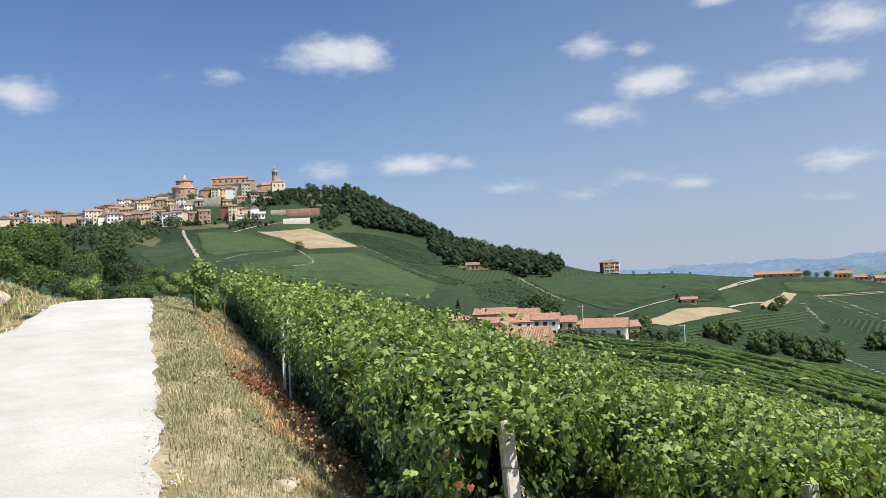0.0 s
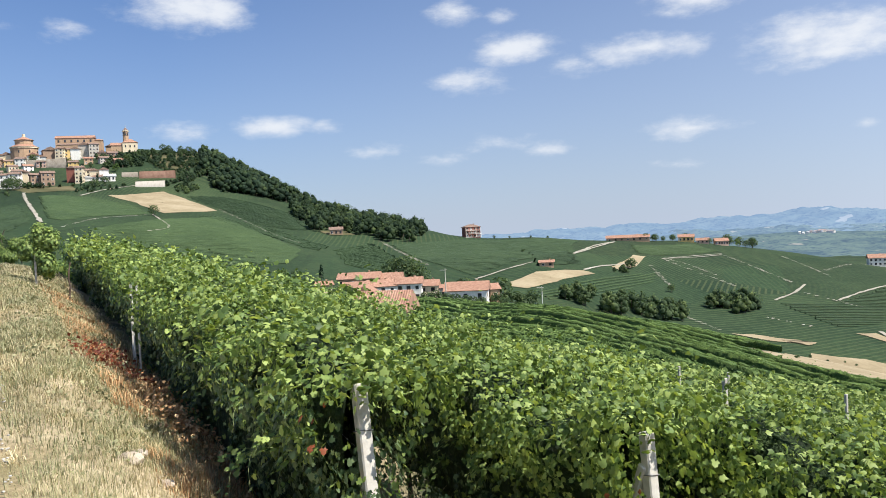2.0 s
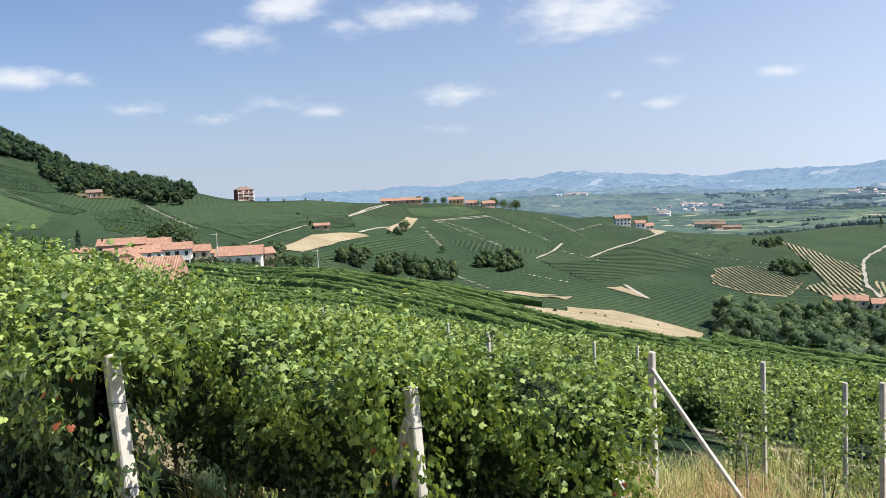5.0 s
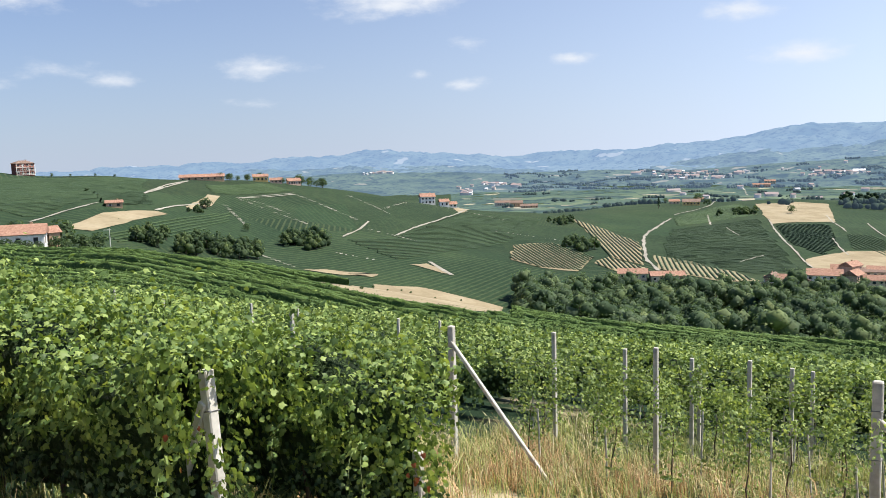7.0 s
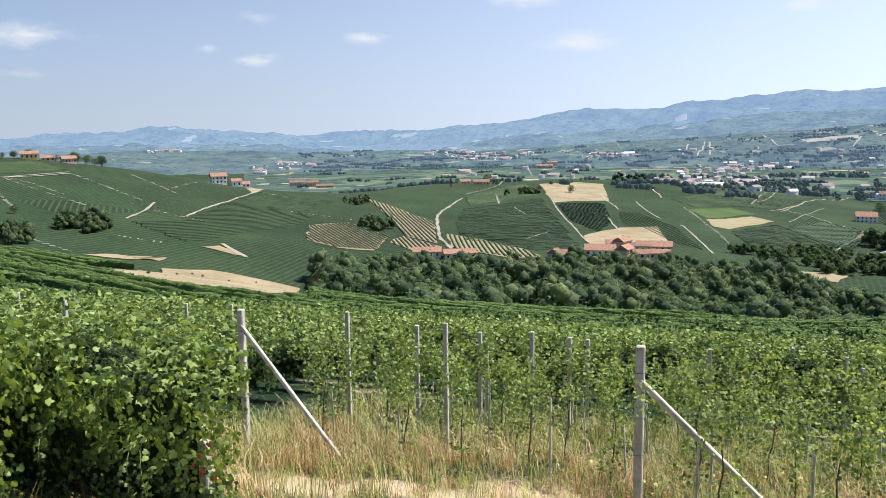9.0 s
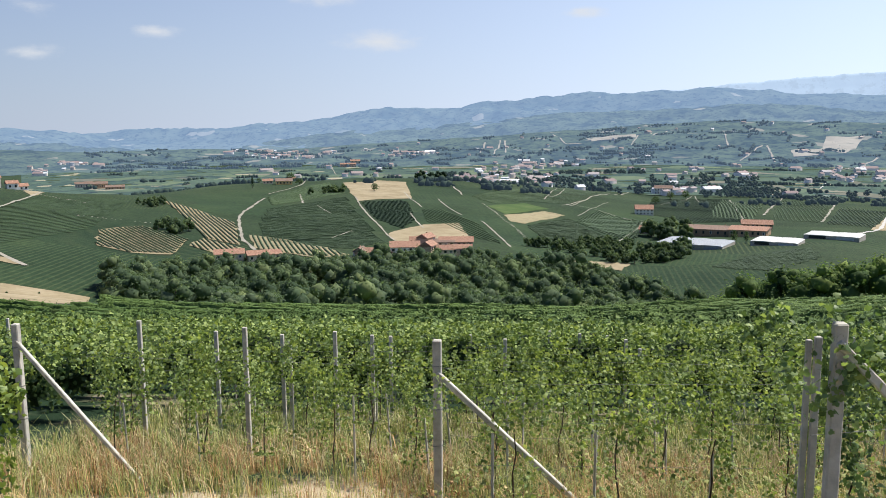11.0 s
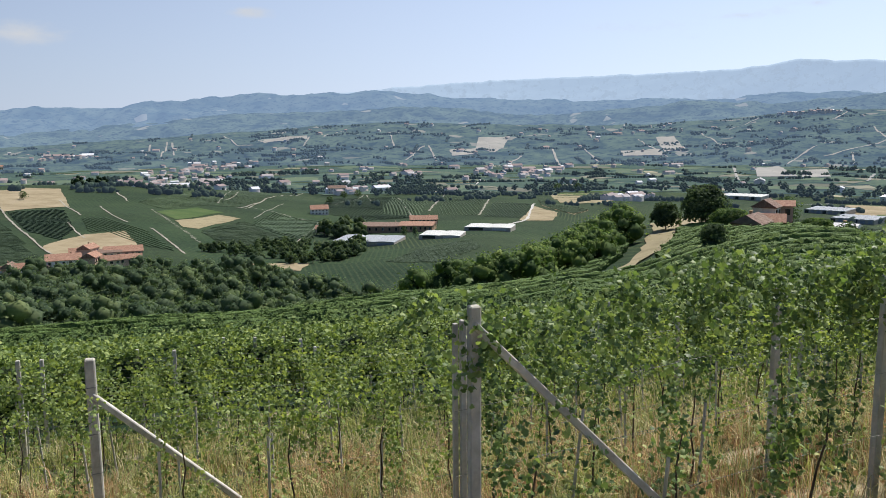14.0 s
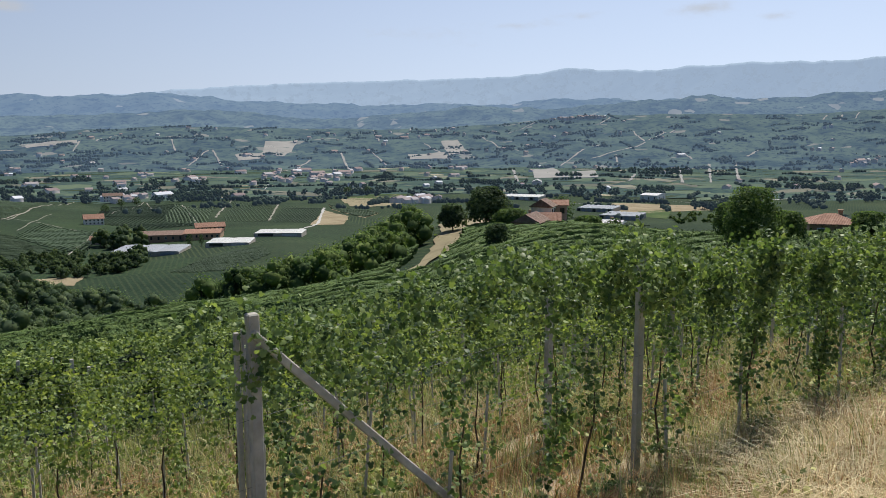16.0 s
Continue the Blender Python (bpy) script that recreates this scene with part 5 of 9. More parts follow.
ROOFS = {"tile": roof_material("clay_roof_tiles", (0.20, 0.11, 0.082), (0.325, 0.185, 0.13), (0.42, 0.275, 0.20)),
         "old": roof_material("weathered_roof_tiles", (0.13, 0.085, 0.066), (0.21, 0.145, 0.115), (0.29, 0.215, 0.17)),
         "pale": roof_material("pale_roof", (0.50, 0.50, 0.50), (0.60, 0.60, 0.60), (0.68, 0.68, 0.67)),
         "metal": roof_material("blue_grey_sheet_roof", (0.30, 0.33, 0.38), (0.40, 0.43, 0.48), (0.46, 0.49, 0.54))}
PANE = material("window_glass", (0.03, 0.035, 0.04), 0.12, spec=0.5)
SHUTTER = material("brown_shutters", (0.11, 0.07, 0.045), 0.7)
FRAME_WHITE = material("white_frame", (0.7, 0.69, 0.66), 0.6)


def roof_bmesh(w, d, h, rise, over=0.4, hip=False):
    """A pitched roof with thick slopes and eaves; the ridge runs along w."""
    bm = bmesh.new()
    x, y = w / 2 + over, d / 2 + over
    r = x - (y * 0.9 if hip else 0)
    if hip and r < 0.3:
        r = 0.05
    drop = over / max(0.1, d / 2) * rise * 0.6
    lows = [bm.verts.new(p) for p in ((-x, -y, h - drop), (x, -y, h - drop), (x, y, h - drop), (-x, y, h - drop))]
    tops = [bm.verts.new(p) for p in ((-r, 0, h + rise), (r, 0, h + rise))]
    fs = [bm.faces.new((lows[0], lows[1], tops[1], tops[0])), bm.faces.new((lows[2], lows[3], tops[0], tops[1])),
          bm.faces.new((lows[1], lows[2], tops[1])), bm.faces.new((lows[3], lows[0], tops[0]))]
    bm.normal_update()
    bmesh.ops.solidify(bm, geom=fs, thickness=-0.22)
    return bm


def wall_bmesh(w, d, h, rise, gable=True, sink=2.0):
    bm = bmesh.new()
    box(bm, 0, 0, (h - sink) / 2, w, d, h + sink)
    if gable:
        for sx in (-w / 2, w / 2 - 0.3):
            a = [bm.verts.new((sx, -d / 2, h)), bm.verts.new((sx, d / 2, h)), bm.verts.new((sx, 0, h + rise - 0.1))]
            b = [bm.verts.new((v.co.x + 0.3, v.co.y, v.co.z)) for v in a]
            bm.faces.new(a), bm.faces.new(b[::-1])
            for i in range(3):
                bm.faces.new((a[i], b[i], b[(i + 1) % 3], a[(i + 1) % 3]))
        bmesh.ops.recalc_face_normals(bm, faces=bm.faces)
    return bm


def window_on(parent, x, y, z, ww, hh, turn, shutter=True):
    """A window: recess frame proud of the wall, dark glass set back, a sill."""
    o = pose(x, y, z, 0, 0, turn)
    bm = bmesh.new()
    box(bm, 0, -0.02, 0, ww + 0.24, 0.10, hh + 0.24)
    bm.transform(o)
    win = part("window", bm, SHUTTER if shutter else FRAME_WHITE, parent)
    bm = bmesh.new()
    box(bm, 0, -0.06, 0, ww, 0.06, hh)
    bm.transform(o)
    part("pane", bm, PANE, win)
    return win


def house(x, y, w, d, h, rise, turn, wall="cream", roof="tile", floors=2, cols=3, hip=False, label="", group="village houses", name="house", lift=0.0, chimney=True, side=1):
    """A house: turn in degrees, its broad front faces -y before turning."""
    z = float(height_at(x, y)) + lift
    ob = thing(name, label or f"{wall} plastered house with a red clay tile roof", "house", x, y, z, turn, group)
    part("wall", wall_bmesh(w, d, h, rise, not hip), WALLS[wall], ob)
    rf = part("roof", roof_bmesh(w, d, h, rise, hip=hip), ROOFS[roof], ob)
    if chimney and w > 6:
        bm = bmesh.new()
        box(bm, w * 0.22, d * 0.14, h + rise * 0.95, 0.55, 0.55, 1.3)
        box(bm, w * 0.22, d * 0.14, h + rise * 0.95 + 0.7, 0.75, 0.75, 0.14)
        part("chimney", bm, WALLS["tan"], rf)
    fh = h / max(1, floors)
    for f in range(floors):
        for c in range(cols):
            cx = (c + 0.5) / cols * w - w / 2
            window_on(ob, cx, -d / 2 - 0.02, fh * (f + 0.55), min(1.1, w / cols * 0.4), fh * 0.42, 0, (f + c) % 3 != 0)
        if side:
            for c in range(2):
                cy = (c + 0.5) / 2 * d - d / 2
                window_on(ob, side * (w / 2 + 0.02), cy, fh * (f + 0.55), 0.9, fh * 0.42, 90 * side)
    return ob


HILL_VINES = hedge_material("far_vine_canopy", (0.022, 0.044, 0.022), (0.036, 0.064, 0.030), (0.056, 0.086, 0.040), 1.6)
_k = Nodes(HILL_VINES)
_k.color(_k.mix(0.9, _k.b.inputs["Base Color"].links[0].from_socket, _k.ramp(_k.random(), [(0.0, (0.72, 0.76, 0.8)), (0.5, (1.0, 1.0, 1.0)), (1.0, (1.25, 1.2, 1.05))]), "MULTIPLY"))
MIXED_WOOD = crown_material("mixed_wood_leaves", (0.062, 0.098, 0.056), (0.090, 0.132, 0.074), (0.130, 0.172, 0.100))


def round_church(x, y, r, h, turn):
    """The round brick church: drum, lower ring, low tiled cone and a small lantern."""
    z = float(height_at(x, y))
    ob = thing("church", "round tan brick church with a low tiled roof and lantern", "church", x, y, z, turn)

    def ring(name, rad, z0, z1, mat, top=None, parent=ob):
        bm = bmesh.new()
        bmesh.ops.create_cone(bm, cap_ends=True, segments=16, radius1=rad, radius2=rad if top is None else top, depth=z1 - z0, matrix=Matrix.Translation((0, 0, (z0 + z1) / 2)))
        return part(name, bm, mat, parent)

    body = ring("wall", r, -3, h * 0.62, WALLS["tan"])
    ring("cornice", r * 1.06, h * 0.58, h * 0.64, WALLS["cream"])
    ring("roof", r * 1.08, h * 0.64, h * 0.78, ROOFS["tile"], r * 0.62)
    ring("drum", r * 0.66, h * 0.70, h * 0.98, WALLS["tan"])
    rf = ring("dome_roof", r * 0.74, h * 0.98, h * 1.14, ROOFS["tile"], r * 0.14)
    ring("lantern", r * 0.12, h * 1.12, h * 1.28, WALLS["cream"], parent=rf)
    for i in range(8):
        a = i * 45 + 22
        window_on(body, math.sin(radians(a)) * r * 1.0, -math.cos(radians(a)) * r * 1.0, h * 0.4, 1.1, 2.2, a, True)


def long_church(x, y, w, d, h, turn):
    """The big brick parish church: high nave, lower aisle, rows of windows."""
    z = float(height_at(x, y)) - 1
    ob = thing("church", "large tan brick church with a long clay tile roof", "church", x, y, z, turn)
    nave = part("wall", wall_bmesh(w, d * 0.6, h, 2.6), WALLS["tan"], ob)
    part("roof", roof_bmesh(w, d * 0.6, h, 2.6), ROOFS["tile"], ob)
    bm = bmesh.new()
    box(bm, w * 0.06, -d * 0.48, h * 0.30, w * 0.98, d * 0.36, h * 0.62)
    aisle = part("aisle", bm, WALLS["tan"], ob)
    bm = bmesh.new()
    bmesh.ops.create_cube(bm, size=1, matrix=Matrix.LocRotScale((w * 0.06, -d * 0.48, h * 0.66), Euler((radians(18), 0, 0)), (w, d * 0.42, 0.3)))
    part("aisle_roof", bm, ROOFS["old"], ob)
    for c in range(6):
        window_on(nave, (c + 0.5) / 6 * w - w / 2, -d * 0.3 - 0.05, h * 0.84, 1.5, 2.2, 0, True)
        window_on(aisle, (c + 0.5) / 6 * w - w / 2, -d * 0.66 - 0.05, h * 0.36, 1.2, 2.0, 0, True)
    part("apse", wall_bmesh(w * 0.22, d * 0.5, h * 0.86, 1.6), WALLS["tan"], ob).location = (w * 0.6, 0, 0)
    part("apse_roof", roof_bmesh(w * 0.22, d * 0.5, h * 0.86, 1.6, hip=True), ROOFS["tile"], ob).location = (w * 0.6, 0, 0)


def tower_church(x, y, w, h, tall, turn):
    """The hilltop chapel: pale hall with a hipped roof, octagonal bell tower with openings, cornice, cap and spike."""
    z = float(height_at(x, y)) - 1
    ob = thing("church", "cream church with a hipped red roof and bell tower", "church", x, y, z, turn)
    hall = part("wall", wall_bmesh(w * 0.55, w * 0.5, h * 0.72, 2.5, False), WALLS["cream"], ob)
    hall.location = (w * 0.14, 0, 0)
    part("roof", roof_bmesh(w * 0.55, w * 0.5, h * 0.72, h * 0.3, hip=True), ROOFS["tile"], ob).location = (w * 0.14, 0, 0)
    part("side_hall", wall_bmesh(w * 0.42, w * 0.4, h * 0.5, 2, False), WALLS["tan"], ob).location = (-w * 0.34, 0, 0)
    part("side_roof", roof_bmesh(w * 0.42, w * 0.4, h * 0.5, h * 0.24), ROOFS["tile"], ob).location = (-w * 0.34, 0, 0)
    for c in range(3):
        window_on(hall, (c + 0.5) / 3 * w * 0.5 - w * 0.25, -w * 0.25 - 0.05, h * 0.42, 1.1, 1.9, 0, True)
    r = w * 0.11

    def ring(name, rad, z0, z1, mat, top, parent):
        bm = bmesh.new()
        bmesh.ops.create_cone(bm, cap_ends=True, segments=8, radius1=rad, radius2=top, depth=z1 - z0, matrix=Matrix.Translation((0, 2, (z0 + z1) / 2)))
        return part(name, bm, mat, parent)

    tower = ring("tower", r, -2, tall * 0.86, WALLS["tan"], r, ob)
    ring("cornice", r * 1.18, tall * 0.84, tall * 0.88, WALLS["cream"], r * 1.18, tower)
    ring("cap", r * 1.0, tall * 0.88, tall * 0.98, ROOFS["old"], r * 0.35, tower)
    ring("spike", r * 0.16, tall * 0.98, tall * 1.12, WALLS["grey"], 0.02, tower)
    for a in (-45, 0, 45):
        window_on(tower, math.sin(radians(a)) * r * 0.96, 2 - math.cos(radians(a)) * r * 0.96, tall * 0.74, r * 0.5, tall * 0.13, a, True)


def long_wall(a, b, h, mat, label):
    k = 10
    x, y = np.linspace(a[0], b[0], k), np.linspace(a[1], b[1], k)
    z = height_at(x, y)
    top = np.full(k, z.mean() + h)
    d = np.array([b[0] - a[0], b[1] - a[1]]) / math.hypot(b[0] - a[0], b[1] - a[1])
    nx, ny = -d[1] * 0.5, d[0] * 0.5
    v = np.stack([np.stack([x - nx, y - ny, z - 2], 1), np.stack([x - nx, y - ny, top], 1), np.stack([x + nx, y + ny, top], 1), np.stack([x + nx, y + ny, z - 2], 1)], 1)
    return tagged(new("terrace_wall", np_mesh("terrace_wall", v.reshape(-1, 3), grid_faces(k, 4), mat)), label, "wall")


def utility_pole(x, y, tall):
    z = float(height_at(x, y))
    ob = thing("utility_pole", "slim grey utility pole with a crossarm", "pole", x, y, z, 30)
    part("shaft", np_mesh("shaft", *rod([(0, 0, -0.5), (0, 0, tall)], [0.2, 0.11], 8), GREY_WOOD, True), None, ob)
    bm = bmesh.new()
    box(bm, -0.6, 0, tall - 0.5, 2.4, 0.18, 0.18)
    part("crossarm", bm, GREY_WOOD, ob)


def low_hill_height(x, y):
    """The foot of the far hills, for what stands on them."""
    d, b = np.hypot(x, y), bearing_of(x, y)
    pr = sorted(LOW_HILLS)
    top = 1.55 + 3150 * np.tan(np.radians(np.interp(b, [p[0] for p in pr], [p[1] for p in pr])))
    u = np.clip((d - 2050) / 1100, 0, 1.12)
    z = -104 + (top + 104) * np.power(np.clip(u, 0, 1), 1.15)
    bump = waves(x + 2 * 911, y - 2 * 377, 260.0) * 0.6 + waves(x - 2 * 131, y + 2 * 77, 90.0) * 0.3 + waves(x, y + 2, 26.0) * 0.16
    z = z + bump * 18 * np.sin(u * math.pi * 0.84) ** 0.7
    return np.where(d > 2050, np.maximum(z, height_at(x, y)), height_at(x, y))


def town(corners, count, label):
    """A far town nobody could count: many small walls and roofs, streets between."""
    c = np.asarray(corners, float)
    lo, hi = c.min(0), c.max(0)
    wv, wf, rv, rf = [], [], [], []
    n = 0
    tries = 0
    far = np.hypot(*c.mean(0)) / 1400
    while n < count and tries < 20000:
        tries += 1
        x, y = rng.uniform(lo[0], hi[0]), rng.uniform(lo[1], hi[1])
        if not inside(np.array([x]), np.array([y]), c)[0]:
            continue
        w, d, h = rng.uniform(7, 15), rng.uniform(7, 10), rng.uniform(4.5, 7.5)
        if rng.random() < 0.12:
            w, d, h = w * 2.2, d * 1.6, 6
        a = rng.uniform(-0.5, 0.5)
        z = float(low_hill_height(x, y))
        ca, sa = math.cos(a), math.sin(a)

        def turned(px, py, pz):
            return [x + px * ca - py * sa, y + px * sa + py * ca, z + pz]

        o = len(wv)
        for pz in (-4, h):
            wv += [turned(-w / 2, -d / 2, pz), turned(w / 2, -d / 2, pz), turned(w / 2, d / 2, pz), turned(-w / 2, d / 2, pz)]
        wf += [[o, o + 1, o + 5, o + 4], [o + 1, o + 2, o + 6, o + 5], [o + 2, o + 3, o + 7, o + 6], [o + 3, o, o + 4, o + 7]]
        o = len(rv)
        q = 0.6
        rv += [turned(-w / 2 - q, -d / 2 - q, h - 0.3), turned(w / 2 + q, -d / 2 - q, h - 0.3), turned(w / 2 + q, 0, h + d * 0.24), turned(-w / 2 - q, 0, h + d * 0.24),
               turned(w / 2 + q, d / 2 + q, h - 0.3), turned(-w / 2 - q, d / 2 + q, h - 0.3)]
        rf += [[o, o + 1, o + 2, o + 3], [o + 3, o + 2, o + 4, o + 5]]
        n += 1
    ob = thing("town", label, "town", kind="stuff")
    part("wall", np_mesh("wall", wv, wf, TOWN_WALL), None, ob)
    part("roof", np_mesh("roof", rv, rf, TOWN_ROOF), None, ob)


def island_material(name, stops):
    m = material(name, stops[0][1], 0.85, spec=0.15)
    k = Nodes(m)
    k.color(k.ramp(k.random(True), stops))
    return m


# town walls and roofs glow faintly in the haze colour
TOWN_WALL = add_haze_glow(island_material("town_walls", [(0.0, (0.54, 0.52, 0.48)), (0.4, (0.46, 0.40, 0.31)), (0.7, (0.42, 0.34, 0.27)), (1.0, (0.58, 0.56, 0.54))]), HAZE_GLOW, 0.10)
TOWN_ROOF = add_haze_glow(island_material("town_roofs", [(0.0, (0.18, 0.125, 0.105)), (0.5, (0.24, 0.175, 0.15)), (0.8, (0.28, 0.25, 0.235)), (1.0, (0.55, 0.56, 0.58))]), HAZE_GLOW, 0.10)


def far_sheet(x, y, up):
    return np.stack([x, y, low_hill_height(x, y) + up], -1)


def far_track(points, width=6.0):
    """A pale track seen on the far slopes."""
    p = np.asarray(points, float)
    k = 14
    at = np.linspace(0, len(p) - 1, k)
    x, y = np.interp(at, np.arange(len(p)), p[:, 0]), np.interp(at, np.arange(len(p)), p[:, 1])
    tx, ty = np.gradient(x), np.gradient(y)
    ln = np.hypot(tx, ty) + 1e-9
    w = width * rng.uniform(0.35, 1.0, k) / 2
    X = np.stack([x - ty / ln * w, x + ty / ln * w], 1)
    Y = np.stack([y + tx / ln * w, y - tx / ln * w], 1)
    me = np_mesh("track", far_sheet(X, Y, 2.2).reshape(-1, 3), grid_faces(k, 2), FAR_SOIL)
    return tagged(new("track", me), "pale farm track on a far hillside", "track", kind="structure")


def far_field(corners):
    c = np.asarray(corners, float)
    mid = c.mean(0)
    edge = np.concatenate([a + (b - a) * np.linspace(0, 1, 8, endpoint=False)[:, None] for a, b in zip(c, np.roll(c, -1, 0))])
    v = mid + (edge - mid)[None] * np.linspace(0.02, 1, 6)[:, None, None]
    me = np_mesh("field", far_sheet(v[..., 0], v[..., 1], 2.0).reshape(-1, 3), grid_faces(6, len(edge), True), FAR_SOIL)
    return tagged(new("field", me), "pale bare field on a far hillside", "field", kind="structure")


# haze over this soil is emission too
FAR_SOIL = add_haze_glow(soil_material("far_pale_soil", (0.20, 0.18, 0.135), (0.25, 0.225, 0.175), (0.29, 0.265, 0.21), 0.01, 0.05), HAZE_GLOW, 0.18)



# far leaves emit the haze colour, the farthest the most
HAZY_WOOD = add_haze_glow(crown_material("far_wood_leaves", (0.030, 0.050, 0.034), (0.042, 0.068, 0.044), (0.060, 0.088, 0.056)), HAZE_GLOW, 0.075)
BLUE_WOOD = add_haze_glow(crown_material("farthest_wood_leaves", (0.034, 0.052, 0.040), (0.046, 0.068, 0.050), (0.060, 0.084, 0.060)), HAZE_GLOW, 0.24)


def far_woods(count, near, far, size, label, lines=0.6, mat=HAZY_WOOD):
    """Hedges, tree lines and copses of the far country, too many to count: many small uneven crowns."""
    cores = []
    for _ in range(count):
        b, d = radians(rng.uniform(-96, 4)), near + (far - near) * rng.random() ** 1.3
        cx, cy, a = -math.sin(b) * d, math.cos(b) * d, rng.uniform(0, math.pi)
        k = int(rng.integers(5, 22))
        if rng.random() < lines:
            u, v = np.linspace(0, k * size * 0.9, k), rng.normal(0, size * 0.25, k)
        else:
            u, v = rng.normal(0, size * 2.6, k), rng.normal(0, size * 1.4, k)
        x, y = cx + u * math.cos(a) - v * math.sin(a), cy + u * math.sin(a) + v * math.cos(a)
        z = low_hill_height(x, y)
        r = size * rng.uniform(0.35, 0.8, k)
        ball = unit(ICO_V[None] + rng.normal(0, 0.22, (k, 12, 3))) * (r[:, None] * rng.uniform(0.7, 1.2, (k, 12)))[..., None]
        cores.append((ball + np.stack([x, y, z + r * 0.7], 1)[:, None]).reshape(-1, 3))
    v = np.concatenate(cores)
    f = (ICO_F[None] + np.arange(len(v) // 12)[:, None, None] * 12).reshape(-1, 3)
    return tagged(new("far_wood", np_mesh("far_wood", v, f, mat)), label, "wood", kind="stuff")


def plot_material(name, a, b, c):
    m = material(name, b, 0.95, spec=0.05)
    k = Nodes(m)
    t = k.ramp(k.random(True), [(0.0, a), (0.5, b), (1.0, c)])
    k.color(k.mix(0.5, t, k.ramp(k.noise(0.06, 5, 0.7), [(0.3, (0.6, 0.62, 0.6)), (0.7, (1.3, 1.28, 1.2))]), "MULTIPLY"))
    return m


# plots carry their haze as emission
GREEN_PLOT = add_haze_glow(plot_material("far_green_plots", (0.040, 0.066, 0.038), (0.066, 0.096, 0.050), (0.110, 0.140, 0.066)), HAZE_GLOW, 0.085)
PALE_PLOT = add_haze_glow(plot_material("far_pale_plots", (0.10, 0.100, 0.062), (0.155, 0.145, 0.095), (0.215, 0.20, 0.14)), HAZE_GLOW, 0.085)


def far_plots(count, near, far, size, mat, label):
    """The patchwork of small fields in the far country: uneven four-sided sheets on the land."""
    V, F = [], []
    g = 5
    for i in range(count):
        b, d = radians(rng.uniform(-96, 4)), near + (far - near) * rng.random() ** 1.2
        cx, cy, a = -math.sin(b) * d, math.cos(b) * d, rng.uniform(0, math.pi)
        w, h = size * rng.uniform(0.5, 1.6), size * rng.uniform(0.3, 0.8)
        u, v = np.meshgrid(np.linspace(-0.5, 0.5, g), np.linspace(-0.5, 0.5, g), indexing="ij")
        skew = rng.normal(0, 0.3)
        px, py = u * w * (1 + 0.3 * v) + skew * v * w, v * h * (1 + 0.3 * u)
        x, y = cx + px * math.cos(a) - py * math.sin(a), cy + px * math.sin(a) + py * math.cos(a)
        V.append(np.stack([x, y, low_hill_height(x, y) + 0.8 + 0.0016 * i], -1).reshape(-1, 3))
        F.append(grid_faces(g, g) + i * g * g)
    return tagged(new("far_fields", np_mesh("far_fields", np.concatenate(V), np.concatenate(F), mat)), label, "fields", kind="stuff")


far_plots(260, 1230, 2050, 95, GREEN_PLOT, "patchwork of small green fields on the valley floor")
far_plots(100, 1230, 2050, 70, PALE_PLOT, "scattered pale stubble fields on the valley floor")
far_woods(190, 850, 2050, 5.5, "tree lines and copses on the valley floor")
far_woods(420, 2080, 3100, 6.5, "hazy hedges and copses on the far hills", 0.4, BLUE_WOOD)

# clutter of the farmyard: a tarpaulin, drums and crates beside the barn
TARP = material("blue_tarpaulin", (0.10, 0.26, 0.55), 0.5)
_k = Nodes(TARP)
_k.color(_k.ramp(_k.noise(1.2, 4), [(0.3, (0.07, 0.20, 0.46)), (0.7, (0.16, 0.34, 0.62))]))


def tarpaulin(x, y, w, d, h):
    z = float(height_at(x, y))
    g = 9
    u, v = np.meshgrid(np.linspace(-1, 1, g), np.linspace(-1, 1, g), indexing="ij")
    top = h * (1 - np.maximum(np.abs(u), np.abs(v)) ** 2.5) + 0.12 * h * rng.normal(0, 1, u.shape)
    me = np_mesh("tarpaulin", np.stack([u * w / 2, v * d / 2, np.maximum(top, 0.02)], -1).reshape(-1, 3), grid_faces(g, g)[:, ::-1], TARP, True)
    ob = new("tarpaulin", me)
    ob.matrix_basis = pose(x, y, z, 0, 0, 25)
    return tagged(ob, "crumpled blue tarpaulin over a heap in the farmyard", "tarpaulin")


SHEET = roof_material("milky_roof_sheet", (0.46, 0.47, 0.46), (0.54, 0.55, 0.54), (0.60, 0.61, 0.60))
GREY_SHEET = roof_material("grey_plastic_sheet", (0.24, 0.26, 0.29), (0.31, 0.335, 0.37), (0.38, 0.40, 0.43))


